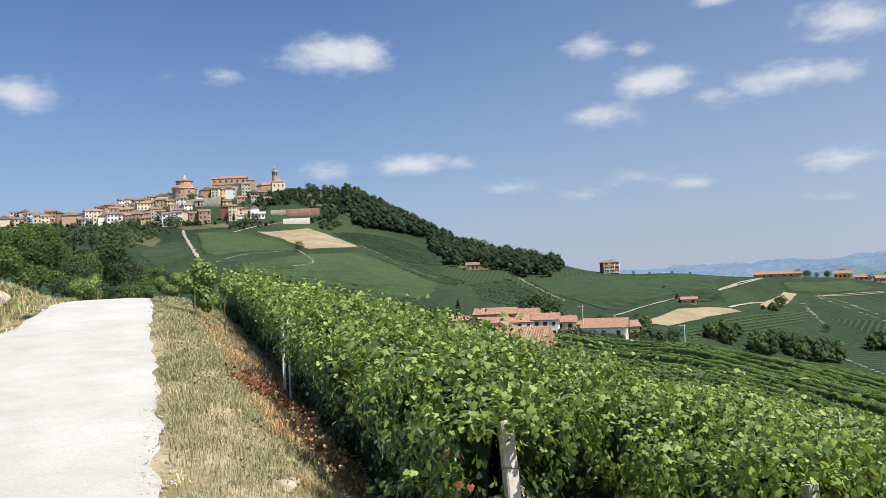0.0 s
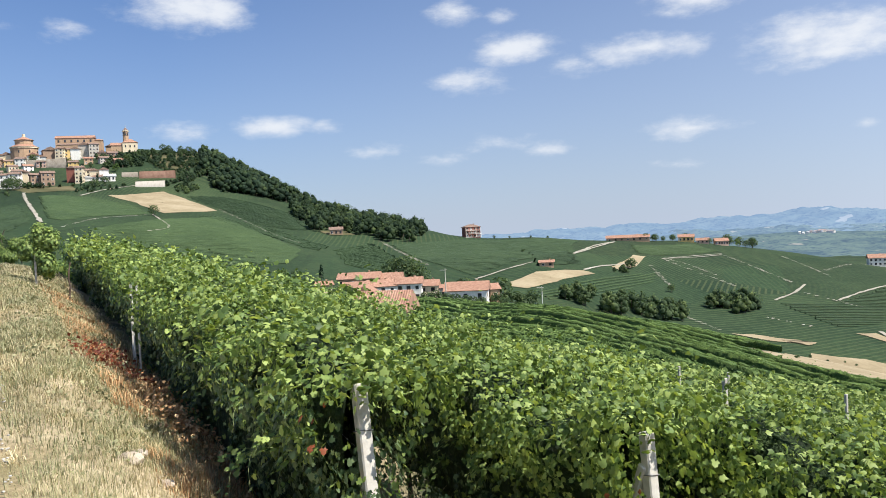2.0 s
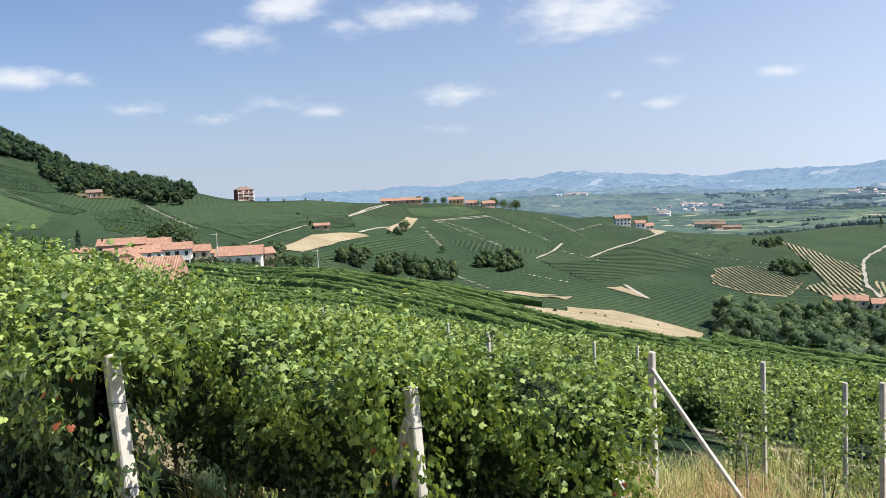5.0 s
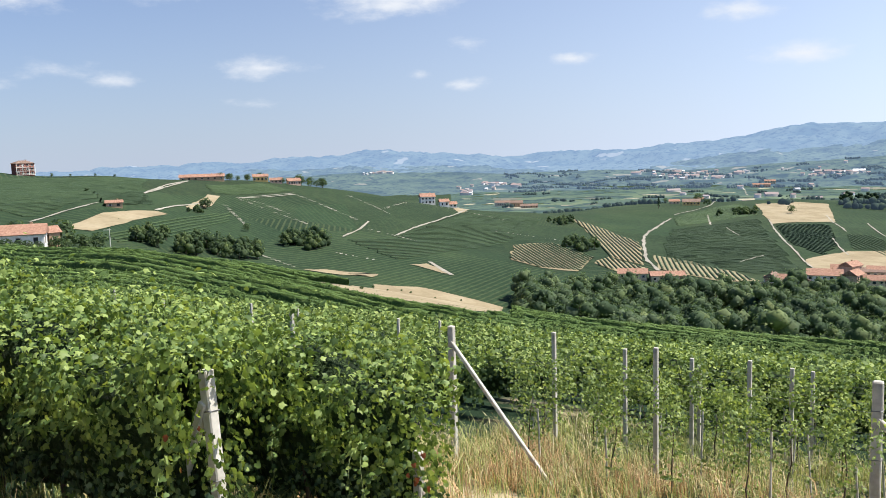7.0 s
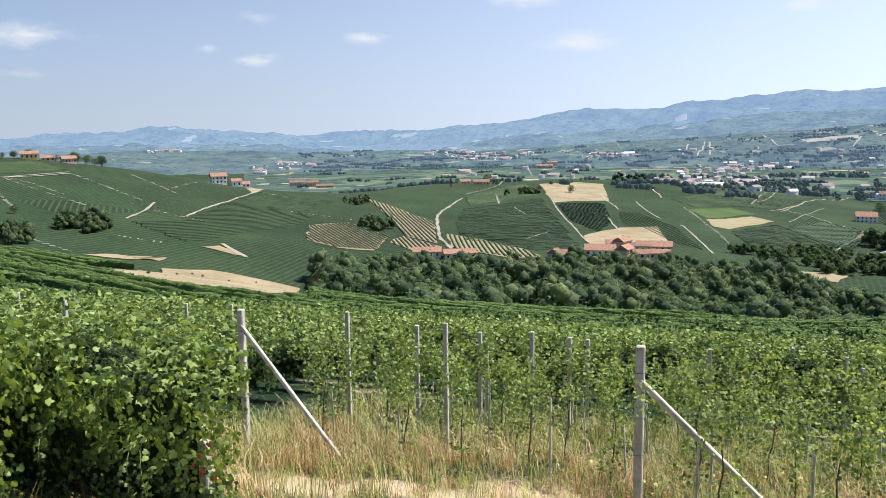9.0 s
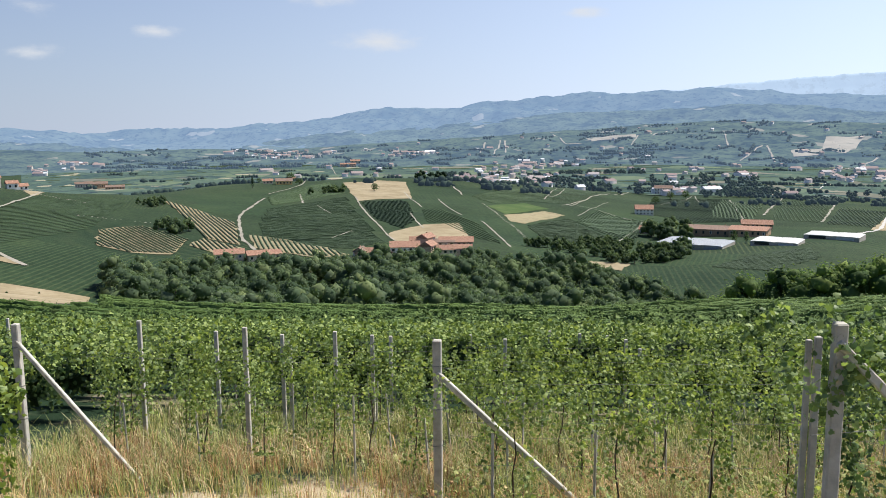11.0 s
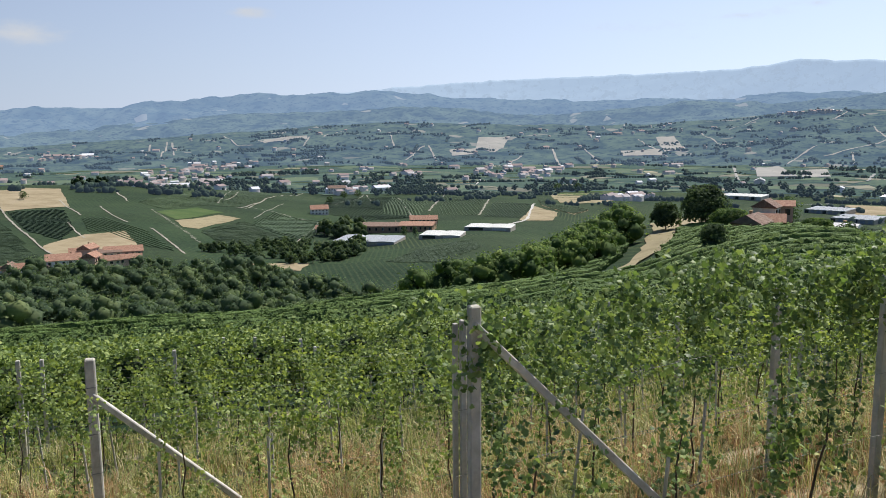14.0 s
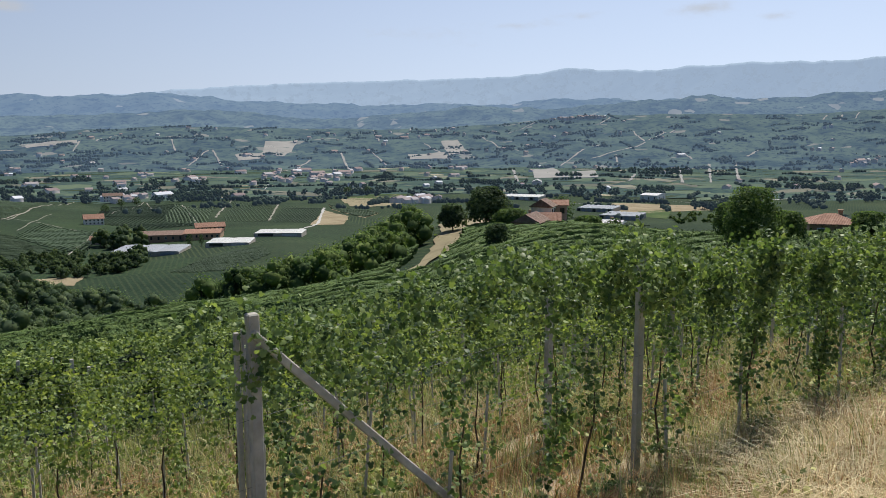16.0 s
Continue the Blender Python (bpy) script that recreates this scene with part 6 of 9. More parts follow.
def glasshouse(x, y, w, d, h, turn, bays, label, mat, lift=0.0):
    """A row of arched bays side by side, each with its own curved roof, end wall and posts."""
    z = float(height_at(x, y)) + lift
    ob = thing("glasshouse", label, "glasshouse", x, y, z, turn, "valley buildings")
    bw = w / bays
    low = h * 0.86
    bm = bmesh.new()
    box(bm, 0, 0, (low - 3) / 2, w - 0.2, d, low + 3)
    body = part("wall", bm, WALLS["grey"], ob)
    a = np.linspace(0, math.pi, 9)
    for i in range(bays):
        cx = (i + 0.5) * bw - w / 2
        X, Z = cx - np.cos(a) * bw * 0.5, low + np.sin(a) * (h - low)
        v = np.concatenate([np.stack([X, np.full(9, s * (d / 2 + 0.2)), Z], 1) for s in (-1, 1)])
        part("roof", np_mesh("roof", v, grid_faces(2, 9), mat, True), None, ob)
        bm = bmesh.new()
        vs = [bm.verts.new((px, -d / 2 - 0.05, pz)) for px, pz in zip(X, Z)]
        bm.faces.new(vs)
        part("end_wall", bm, mat, ob)
        bm = bmesh.new()
        box(bm, cx, -d / 2 - 0.08, low * 0.5, bw * 0.62, 0.12, low * 0.8)
        part("pane", bm, PANE if i % 3 == 0 else mat, body)
    return ob

# ---------------------------------------------------------------- the lane, its banks and grass
def lane():
    ss = np.concatenate([np.arange(-60, -12, 0.8), np.arange(-12, 8, 0.12), np.arange(8, 60, 1.5)])
    cols = np.linspace(0, 1, 14)
    left = -2.45 + 0.05 * np.sin(ss * 0.5) + 0.04 * np.sin(ss * 2.7) + 0.03 * np.sin(ss * 6.1 + 1)
    right = 0.28 + 0.025 * np.sin(ss * 0.6 + 1) + 0.035 * np.sin(ss * 3.1) + 0.025 * np.sin(ss * 7.3 + 2)
    n = left[:, None] + (right - left)[:, None] * cols
    x, y = along(ss[:, None] + 0 * n, n)
    up = 0.03 - 0.06 * (np.abs(cols - 0.5) * 2)[None] ** 4 + 0.01
    me = np_mesh("road", np.stack([x, y, height_at(x, y) + up], -1).reshape(-1, 3), grid_faces(len(ss), len(cols)), GRAVEL, True)
    return tagged(new("road", me), "bright white gravel lane along the vineyard", "road", kind="structure")


lane()

STRAW = leaf_material("dry_grass", (0.28, 0.20, 0.10), (0.58, 0.46, 0.26), (0.82, 0.72, 0.48), (1.1, 1.0, 0.8), 0.25, 0.7)
GREEN_GRASS = leaf_material("green_grass", (0.090, 0.125, 0.036), (0.270, 0.305, 0.095), (0.500, 0.490, 0.205), (1.3, 1.3, 0.8), 0.25, 0.6)
RUST = leaf_material("rusty_weeds", (0.26, 0.13, 0.06), (0.50, 0.29, 0.145), (0.70, 0.48, 0.28), (1.1, 1.0, 0.8), 0.2, 0.7)


GOLD_STRAW = leaf_material("golden_straw", (0.42, 0.32, 0.17), (0.66, 0.54, 0.33), (0.85, 0.76, 0.54), (1.1, 1.0, 0.8), 0.3, 0.6)
PALE_STRAW = leaf_material("pale_bank_grass", (0.30, 0.26, 0.14), (0.42, 0.365, 0.22), (0.54, 0.475, 0.315), (1.1, 1.0, 0.8), 0.25, 0.7)
GREY_WEED = leaf_material("grey_green_weeds", (0.15, 0.16, 0.085), (0.25, 0.25, 0.135), (0.38, 0.365, 0.22), (1.2, 1.2, 0.8), 0.25, 0.7)


def blades(s, n, tall, wide, droop=0.45, lean=None):
    """Grass blades: thin bent strips growing from the ground."""
    k = len(s)
    x, y = along(s, n)
    z = height_at(x, y) - 0.02
    a = rng.uniform(0, 2 * math.pi, k) if lean is None else lean + rng.normal(0, 0.5, k)
    dx, dy = np.cos(a), np.sin(a)
    bend = droop * tall * rng.uniform(0.2, 1.3, k)
    w = wide * rng.uniform(0.6, 1.4, k)
    sx, sy = -dy * w, dx * w
    v = np.empty((k, 5, 3))
    for j, (h, b, ww) in enumerate(((0, 0, 1.0), (0.55, 0.25, 0.8))):
        cx, cy, cz = x + dx * bend * b, y + dy * bend * b, z + tall * h
        v[:, 2 * j] = np.stack([cx - sx * ww / 2, cy - sy * ww / 2, cz], 1)
        v[:, 2 * j + 1] = np.stack([cx + sx * ww / 2, cy + sy * ww / 2, cz], 1)
    v[:, 4] = np.stack([x + dx * bend, y + dy * bend, z + tall * (1 - 0.35 * droop)], 1)
    f = np.array([[0, 1, 3], [0, 3, 2], [2, 3, 4]])
    faces = f[None] + (np.arange(k) * 5)[:, None, None]
    return v.reshape(-1, 3), faces.reshape(-1, 3)


def patchy(s, n, size, seed, cut):
    x, y = along(s, n)
    return waves(x + seed * 7.3, y - seed * 3.1, size) + rng.normal(0, 0.25, len(s)) > cut


def grass(name, label, s_range, n_range, count, tall, wide, mat, size=0.8, seed=1, cut=-0.4, droop=0.45, bunch=0.05):
    """Tussocks: blades that fan out from each clump's middle."""
    each = 14
    clumps = max(1, int(count) // each)
    cs, cn = rng.uniform(*s_range, clumps), rng.uniform(*n_range, clumps)
    # thinner with distance
    x, y = along(cs, cn)
    keep = rng.random(clumps) < np.clip(9.0 / np.hypot(x, y), 0.08, 1.0)
    cs, cn = cs[keep], cn[keep]
    ok = patchy(cs, cn, size, seed, cut) & (rng.random(len(cs)) > np.maximum(0.85 * worn_path(cs, cn), 0.92 * bare_ground(cs, cn)))
    cs, cn = cs[ok], cn[ok]
    vigour = np.repeat(rng.uniform(0.45, 1.15, len(cs)), each)
    a, r = rng.uniform(0, 2 * math.pi, len(cs) * each), bunch * np.sqrt(rng.random(len(cs) * each))
    x, y = along(np.repeat(cs, each), np.repeat(cn, each))
    x, y = x + np.cos(a) * r, y + np.sin(a) * r
    s, n = x * UX + y * UY, x * NX + y * NY
    d = np.hypot(x, y)
    h = rng.uniform(*tall, len(s)) * vigour
    w = np.maximum(wide, 0.00065 * d)
    ob = new(name, np_mesh(name, *blades(s, n, h, w, droop, a), mat))
    return tagged(ob, label, "grass", kind="stuff")


# the bank between lane and vines
grass("dry_grass", "dry straw-coloured grass on the roadside bank", (-26, 1.5), (0.30, 2.2), 190000, (0.03, 0.15), 0.0020, PALE_STRAW, 0.55, 1, -0.4, 0.7, 0.12)
grass("green_grass", "grey-green weeds on the roadside bank", (-26, 1.5), (0.26, 1.9), 180000, (0.03, 0.15), 0.0020, GREY_WEED, 0.75, 2, -0.2, 0.7, 0.12)
grass("rusty_weeds", "rust-red dried weeds along the vine row", (-20, -3), (1.15, 2.0), 60000, (0.05, 0.22), 0.0026, RUST, 0.6, 3, 0.0, 0.7, 0.10)
grass("dry_grass", "short dry grass creeping over the lane edge", (-24, 3), (0.02, 0.42), 16000, (0.02, 0.10), 0.004, STRAW, 0.35, 12, 0.1, 1.3, 0.05)
grass("dry_grass", "short dry grass creeping over the far lane edge", (-30, -9), (-2.6, -2.2), 9000, (0.03, 0.14), 0.006, STRAW, 0.5, 13, -0.1, 1.2, 0.08)
# under the young vines and on the right-hand bank
grass("dry_grass", "tall dry grass between the young vines", (-7, 17), (3.4, 15), 80000, (0.15, 0.70), 0.005, STRAW, 1.3, 4, -0.05, 0.7, 0.10)
grass("green_grass", "green weeds between the young vines", (-7, 17), (3.4, 16), 190000, (0.15, 0.66), 0.007, GREEN_GRASS, 1.1, 5, -0.45, 0.7, 0.10)
grass("dry_grass", "long flattened straw grass on the bank", (1.2, 14), (0.6, 3.8), 44000, (0.18, 0.45), 0.0040, STRAW, 0.7, 6, 0.1, 1.25, 0.09)
grass("dry_grass", "long golden straw lying on the bank", (2.0, 10), (0.5, 3.4), 72000, (0.30, 0.70), 0.0045, GOLD_STRAW, 0.6, 17, 0.0, 1.5, 0.12)
grass("dry_grass", "flattened golden straw along the foot of the bank", (4.3, 9.5), (2.5, 4.5), 42000, (0.25, 0.60), 0.0055, GOLD_STRAW, 0.7, 23, 0.3, 1.2, 0.14)
grass("rusty_weeds", "rust-brown weeds along the foot of the bank", (4.0, 10), (2.0, 4.7), 60000, (0.15, 0.45), 0.005, RUST, 0.6, 24, 0.1, 0.8, 0.09)
grass("green_grass", "green tufts among the straw on the bank", (4.0, 10), (1.6, 4.6), 45000, (0.15, 0.42), 0.006, GREEN_GRASS, 0.7, 25, 0.15, 0.7, 0.09)
grass("green_grass", "green grass on the bank below the lane", (-4, 14), (0.7, 4.4), 100000, (0.15, 0.42), 0.006, GREEN_GRASS, 0.8, 7, -0.1, 0.7, 0.08)
grass("rusty_weeds", "rust-brown weeds between the young vines", (-6, 15), (3.0, 12), 150000, (0.18, 0.6), 0.006, RUST, 0.9, 8, 0.0, 0.7, 0.08)
grass("dry_grass", "dry grass on the far verge of the lane", (-40, -8), (-6.5, -2.5), 60000, (0.10, 0.3), 0.008, STRAW, 1.2, 9, -0.4)
grass("green_grass", "green weeds on the far verge of the lane", (-40, -8), (-5.0, -2.4), 40000, (0.08, 0.3), 0.009, GREEN_GRASS, 1.0, 10, -0.1)


# ---------------------------------------------------------------- vine clumps and rocks by the lane
def vine_clump(s, n, tall, wide, label):
    """A bushy vine: foliage round several uneven lobes, on a short trunk with its post."""
    x, y = along(s, n)
    ob = thing("vine_clump", label, "vine", 0, 0, 0)
    k = 5200
    cs = np.stack([rng.normal(0, wide * 0.22, 9), rng.normal(0, wide * 0.22, 9), rng.uniform(0.28, 0.82, 9) * tall], 1)
    pick = rng.integers(0, 9, k)
    d = unit(rng.normal(0, 1, (k, 3)))
    p = cs[pick] + d * rng.uniform(0.4, 1.1, k)[:, None] * [wide * 0.26, wide * 0.26, tall * 0.2] + [x, y, float(height_at(x, y))]
    part("foliage", np_mesh("foliage", *scatter(SIMPLE, p, leaf_frames(d + [0, 0, 0.4], 0.5), 0.06 * rng.uniform(0.6, 1.3, k)), VINE_LEAF), None, ob)
    vine_trunk(ob, s, n, tall * 0.6)
    post(s + 0.12, n - 0.12, float(height_at(x, y)) + tall * 0.5, 0.045)


vine_clump(-20.2, 1.20, 1.42, 0.74, "bushy green vine at the head of a row by the lane")
vine_clump(-36.0, 0.9, 1.15, 1.0, "bushy green vine beside the lane")
vine_clump(-40.0, -2.6, 1.5, 1.4, "bushy green vine beside the lane")

ROCK = material("pale_rock", (0.42, 0.36, 0.29), 0.95)
_k = Nodes(ROCK)
_k.color(_k.ramp(_k.noise(3, 6, 0.65), [(0.3, (0.28, 0.22, 0.16)), (0.55, (0.46, 0.39, 0.31)), (0.75, (0.58, 0.52, 0.44))]))
_k.bump(_k.noise(7, 5, 0.65), 0.9, 0.06)


def rock(s, n, size, flat=0.7, sink=0.25):
    x, y = along(s, n)
    bm = bmesh.new()
    bmesh.ops.create_icosphere(bm, subdivisions=2, radius=size)
    for v in bm.verts:
        v.co *= 1 + 0.32 * noise.noise(v.co * (1.6 / size) + Vector((s, n, 0)))
        v.co.z *= flat
    me = bpy.data.meshes.new("rock")
    bm.to_mesh(me)
    bm.free()
    me.materials.append(ROCK)
    ob = new("rock", me)
    ob.matrix_basis = pose(x, y, float(height_at(x, y)) + size * flat * (1 - sink) * 0.5, 0, 0, rng.uniform(0, 360))
    return tagged(ob, "pale sandstone rock in the grassy roadside bank", "rock", "bank rocks")


for s, n, size in ((-15.5, -3.6, 0.42), (-16.6, -3.9, 0.5), (-17.9, -3.7, 0.36), (-19.2, -4.0, 0.46), (-21.0, -3.7, 0.4), (-22.6, -3.9, 0.5), (-24.2, -3.6, 0.36), (-14.6, -4.0, 0.3)):
    rock(s, n, size)
for s, n, size in ((-6.2, 0.95, 0.10), (-6.5, 1.05, 0.07), (-6.0, 1.15, 0.06)):
    rock(s, n, size, 0.5, 0.5)

# ---------------------------------------------------------------- the country round
# tracks and fields on the village hill
track([(-613, 304), (-545, 272), (-485, 246), (-442, 228)], 2.5, DUST_TRACK)
field([(-569, 344), (-560, 385), (-520, 381), (-478, 372), (-480, 330), (-529, 341)], BARE_SOIL, label="bare pale field below the village")
row_heads([(-480, 376), (-419, 359), (-354, 335)])
track([(-568, 322), (-590, 349), (-598, 370), (-595, 384)], 2, DUST_TRACK)
track([(-476, 319), (-433, 297), (-400, 280), (-393, 260)], 1.5, DUST_TRACK)
row_heads([(-415, 224), (-435, 253), (-473, 313)])
row_heads([(-345, 392), (-258, 328)])
field([(-646, 232), (-657, 258), (-596, 248), (-551, 227), (-565, 216)], ROUGH, label="rough grassy bank below the village houses")
field([(-603, 255), (-609, 274), (-554, 258), (-509, 232), (-544, 236)], ROUGH, label="rough grassy bank below the village houses")
field([(-703, 469), (-690, 497), (-669, 499), (-618, 454), (-613, 432), (-646, 436)], ROUGH, label="dry rocky slope of the village hill")
field([(-653, 312), (-626, 349), (-596, 337), (-611, 306)], ROUGH, label="dry verge below the village houses")
field([(-404, 396), (-398, 414), (-376, 404), (-384, 388)], ROUGH, label="rough clearing with pale rock")

# tracks and fields round the farm and along the ridge
field([(-200, 305), (-210, 353), (-204, 387), (-197, 388), (-194, 350), (-189, 310)], BARE_SOIL, label="pale mown field behind the farm")
field([(-206, 428), (-220, 488), (-213, 492), (-202, 452), (-200, 424)], BARE_SOIL, label="pale bare patch among vineyards")
track([(-204, 390), (-209, 424), (-209, 451)], 2, DUST_TRACK)
track([(-217, 310), (-223, 341), (-227, 378)], 1.5, DUST_TRACK)
track([(-238, 446), (-250, 495), (-258, 543)], 2, DUST_TRACK)
track([(-203, 494), (-197, 524), (-186, 553)], 1.5, DUST_TRACK)
row_heads([(-203, 498), (-184, 488), (-158, 464)])
track([(-236, 440), (-247, 493), (-256, 539)], 1.75, DUST_TRACK)
track([(-204, 494), (-194, 517), (-184, 547)], 1.75, DUST_TRACK)
track([(-118, 484), (-116, 459), (-117, 422)], 1.75, DUST_TRACK)
track([(-77, 640), (-79, 611), (-84, 545), (-91, 500), (-95, 455)], 1.75, DUST_TRACK)
field([(-89, 643), (-75, 643), (-76, 627), (-79, 606)], BARE_SOIL, label="dusty farmyard beside a white house")
track([(-66, 392), (-59, 378), (-52, 369)], 2.5, DUST_TRACK)
row_heads([(-202, 493), (-139, 439)])
row_heads([(-182, 545), (-125, 484)])
row_heads([(-158, 590), (-112, 525)])
row_heads([(-134, 345), (-113, 332)])
row_heads([(-112, 459), (-82, 447)])
row_heads([(-115, 624), (-84, 625)])
row_heads([(-75, 619), (-45, 595)])
row_heads([(-45, 527), (-3, 523)])
row_heads([(-108, 378), (-89, 376)])
row_heads([(-198, 463), (-162, 406)])
row_heads([(-123, 540), (-118, 606)])
field([(-109, 331), (-103, 340), (-95, 342), (-88, 346), (-81, 348), (-82, 342), (-90, 338), (-100, 333)], BARE_SOIL, label="eroded pale sandy bank")
field([(-73, 379), (-67, 386), (-60, 381), (-53, 371), (-57, 370), (-65, 376)], BARE_SOIL, label="eroded pale sandy bank")

# hill of fields across the valley
track([(84, 707), (67, 643), (51, 581), (46, 520), (43, 472), (46, 438)], 2.5, DUST_TRACK)
field([(177, 832), (218, 863), (245, 838), (205, 682), (177, 667), (153, 658)], BARE_SOIL, label="large bare pale field with a single tree")
field([(131, 490), (166, 525), (194, 533), (176, 465), (140, 440), (124, 447)], BARE_SOIL, label="bare pale field behind red roofs")
track([(156, 685), (145, 609), (137, 551), (127, 458)], 1.5, DUST_TRACK)
track([(213, 732), (199, 659), (194, 619)], 1.5, DUST_TRACK)
track([(174, 585), (165, 539), (161, 510)], 1.5, DUST_TRACK)
track([(116, 726), (107, 652)], 1.75, DUST_TRACK)
track([(115, 637), (116, 591)], 1.25, DUST_TRACK)
track([(228, 681), (214, 618), (212, 578)], 1.5, DUST_TRACK)
track([(287, 807), (264, 717)], 2, DUST_TRACK)
track([(214, 543), (206, 499), (190, 436)], 1.5, DUST_TRACK)
row_heads([(259, 654), (235, 543), (216, 466)])
field([(248, 583), (305, 630), (314, 611), (249, 546), (241, 554)], STUBBLE, label="pale stubble field between vineyards")
field([(258, 641), (310, 682), (320, 651), (251, 589)], MEADOW, label="light green meadow between vineyards")
track([(355, 680), (461, 815), (616, 1009)], 1.5, DUST_TRACK)
track([(352, 727), (598, 1134), (690, 1238)], 1.5, DUST_TRACK)
track([(369, 703), (367, 631), (370, 583)], 1, DUST_TRACK)
track([(370, 583), (333, 533), (284, 475)], 1.5, DUST_TRACK)
track([(76, 392), (97, 412), (115, 419)], 2, DUST_TRACK)
track([(419, 2099), (353, 1726)], 3.5, DUST_TRACK)
track([(90, 731), (130, 802), (314, 1598)], 1.5, DUST_TRACK)
track([(93, 473), (106, 496), (113, 502)], 1.5, DUST_TRACK)
field([(3, 653), (23, 613), (46, 554), (40, 454), (24, 472), (17, 558)], STUBBLE, label="pale soil between vineyard rows")
rows_on([(3, 653), (23, 613), (46, 554), (40, 454), (24, 472), (17, 558)], -85, 2.6, HILL_VINES, 0.85, tall=0.8)
field([(49, 490), (66, 472), (84, 443), (91, 412), (74, 408), (46, 444)], STUBBLE, label="pale soil between vineyard rows")
rows_on([(49, 490), (66, 472), (84, 443), (91, 412), (74, 408), (46, 444)], -92, 2.6, HILL_VINES, 0.85, tall=0.8)
field([(-31, 481), (-9, 508), (14, 466), (5, 415), (-13, 410), (-30, 426)], STUBBLE, label="pale soil between vineyard rows")
rows_on([(-31, 481), (-9, 508), (14, 466), (5, 415), (-13, 410), (-30, 426)], -72, 2.6, HILL_VINES, 0.85, tall=0.8)
field([(13, 446), (22, 475), (41, 442), (27, 423)], STUBBLE, label="pale soil between vineyard rows")
rows_on([(13, 446), (22, 475), (41, 442), (27, 423)], -83, 2.6, HILL_VINES, 0.85, tall=0.8)
rows_on([(318, 596), (368, 650), (360, 573), (298, 485), (305, 552)], -101, 3.2, HILL_VINES, 1.25)
rows_on([(-253, 415), (-239, 446), (-213, 408), (-218, 367)], 71, 3.2, HILL_VINES, 1.25)

# vineyards on the village hill and the ridge
rows_on([(-399, 228), (-444, 298), (-457, 358), (-404, 344), (-327, 309), (-282, 259), (-289, 213), (-336, 200)], 82, 3.2, HILL_VINES, 0.75)
rows_on([(-538, 389), (-531, 417), (-470, 434), (-407, 391), (-429, 365), (-480, 376)], 17, 3.2, HILL_VINES, 0.75)
rows_on([(-579, 297), (-555, 328), (-520, 335), (-480, 320), (-435, 238), (-451, 235)], 91, 3.2, HILL_VINES, 0.75)
rows_on([(-493, 213), (-540, 264), (-456, 231), (-417, 192)], 84, 3.2, HILL_VINES, 0.75)
rows_on([(-328, 332), (-347, 386), (-279, 334), (-250, 297), (-278, 289)], -0, 3.2, HILL_VINES, 0.75)
rows_on([(-331, 384), (-305, 422), (-283, 463), (-272, 515), (-242, 448), (-235, 383), (-223, 316), (-274, 340)], 64, 3.2, HILL_VINES, 0.75)
rows_on([(-241, 530), (-220, 586), (-191, 564), (-209, 504), (-223, 498)], 46, 3.2, HILL_VINES, 0.75)
rows_on([(-183, 307), (-190, 380), (-190, 450), (-175, 413), (-167, 323), (-172, 296)], 92, 3.2, HILL_VINES, 0.75)
rows_on([(-465, 340), (-457, 358), (-404, 344), (-321, 312), (-340, 344), (-416, 373)], -4, 3.2, HILL_VINES, 0.75)
rows_on([(-114, 415), (-94, 447), (-74, 625), (-19, 634), (-35, 489), (-81, 383)], 55, 3.2, HILL_VINES, 0.75)
rows_on([(56, 529), (75, 625), (151, 696), (135, 572), (120, 449), (94, 432), (56, 471)], -4, 3.2, HILL_VINES, 0.75)
rows_on([(154, 656), (194, 656), (167, 547), (145, 503), (139, 551)], -75, 3.2, HILL_VINES, 0.75)
rows_on([(191, 611), (208, 603), (206, 528), (190, 444), (180, 470), (194, 538), (170, 530)], -90, 3.2, HILL_VINES, 0.75)
rows_on([(244, 536), (317, 607), (295, 534), (286, 477), (225, 463)], -12, 3.2, HILL_VINES, 0.75)
rows_on([(303, 688), (563, 1098), (488, 864), (366, 701)], 38, 3.2, HILL_VINES, 0.75)
rows_on([(86, 713), (166, 845), (158, 727), (81, 639)], 47, 3.2, HILL_VINES, 0.75)
rows_on([(616, 928), (694, 894), (452, 551), (406, 568), (412, 649)], -110, 3.2, HILL_VINES, 0.75)
rows_on([(749, 855), (628, 654), (490, 519), (488, 571)], -128, 3.2, HILL_VINES, 0.75)
rows_on([(638, 648), (649, 603), (511, 486), (487, 510)], -129, 3.2, HILL_VINES, 0.75)
rows_on([(270, 711), (362, 816), (380, 773), (302, 682), (271, 660)], 31, 3.2, HILL_VINES, 0.75)
rows_on([(257, 344), (306, 366), (351, 376), (320, 334), (265, 309)], 5, 3, HILL_VINES, 0.75)
rows_on([(777, 383), (810, 347), (735, 276), (677, 280)], -116, 3, HILL_VINES, 0.75)

# valley floor
field([(201, 399), (225, 389), (237, 383), (217, 360), (206, 380)], BARE_SOIL, label="bare strip beside the wood")
field([(1016, 1168), (1135, 1231), (1074, 1132), (925, 990), (933, 1038)], BARE_SOIL, label="pale building plot in the valley")
track([(839, 971), (864, 936), (1016, 1067), (1159, 1233)], 3.5, GRAVEL)
track([(858, 941), (852, 866)], 3, GRAVEL)
track([(366, 744), (402, 790), (628, 1192)], 1.75, DUST_TRACK)
track([(346, 679), (405, 744), (620, 1014)], 2, DUST_TRACK)
track([(328, 614), (425, 733)], 1.25, DUST_TRACK)
track([(682, 875), (510, 643), (449, 554)], 2, DUST_TRACK)
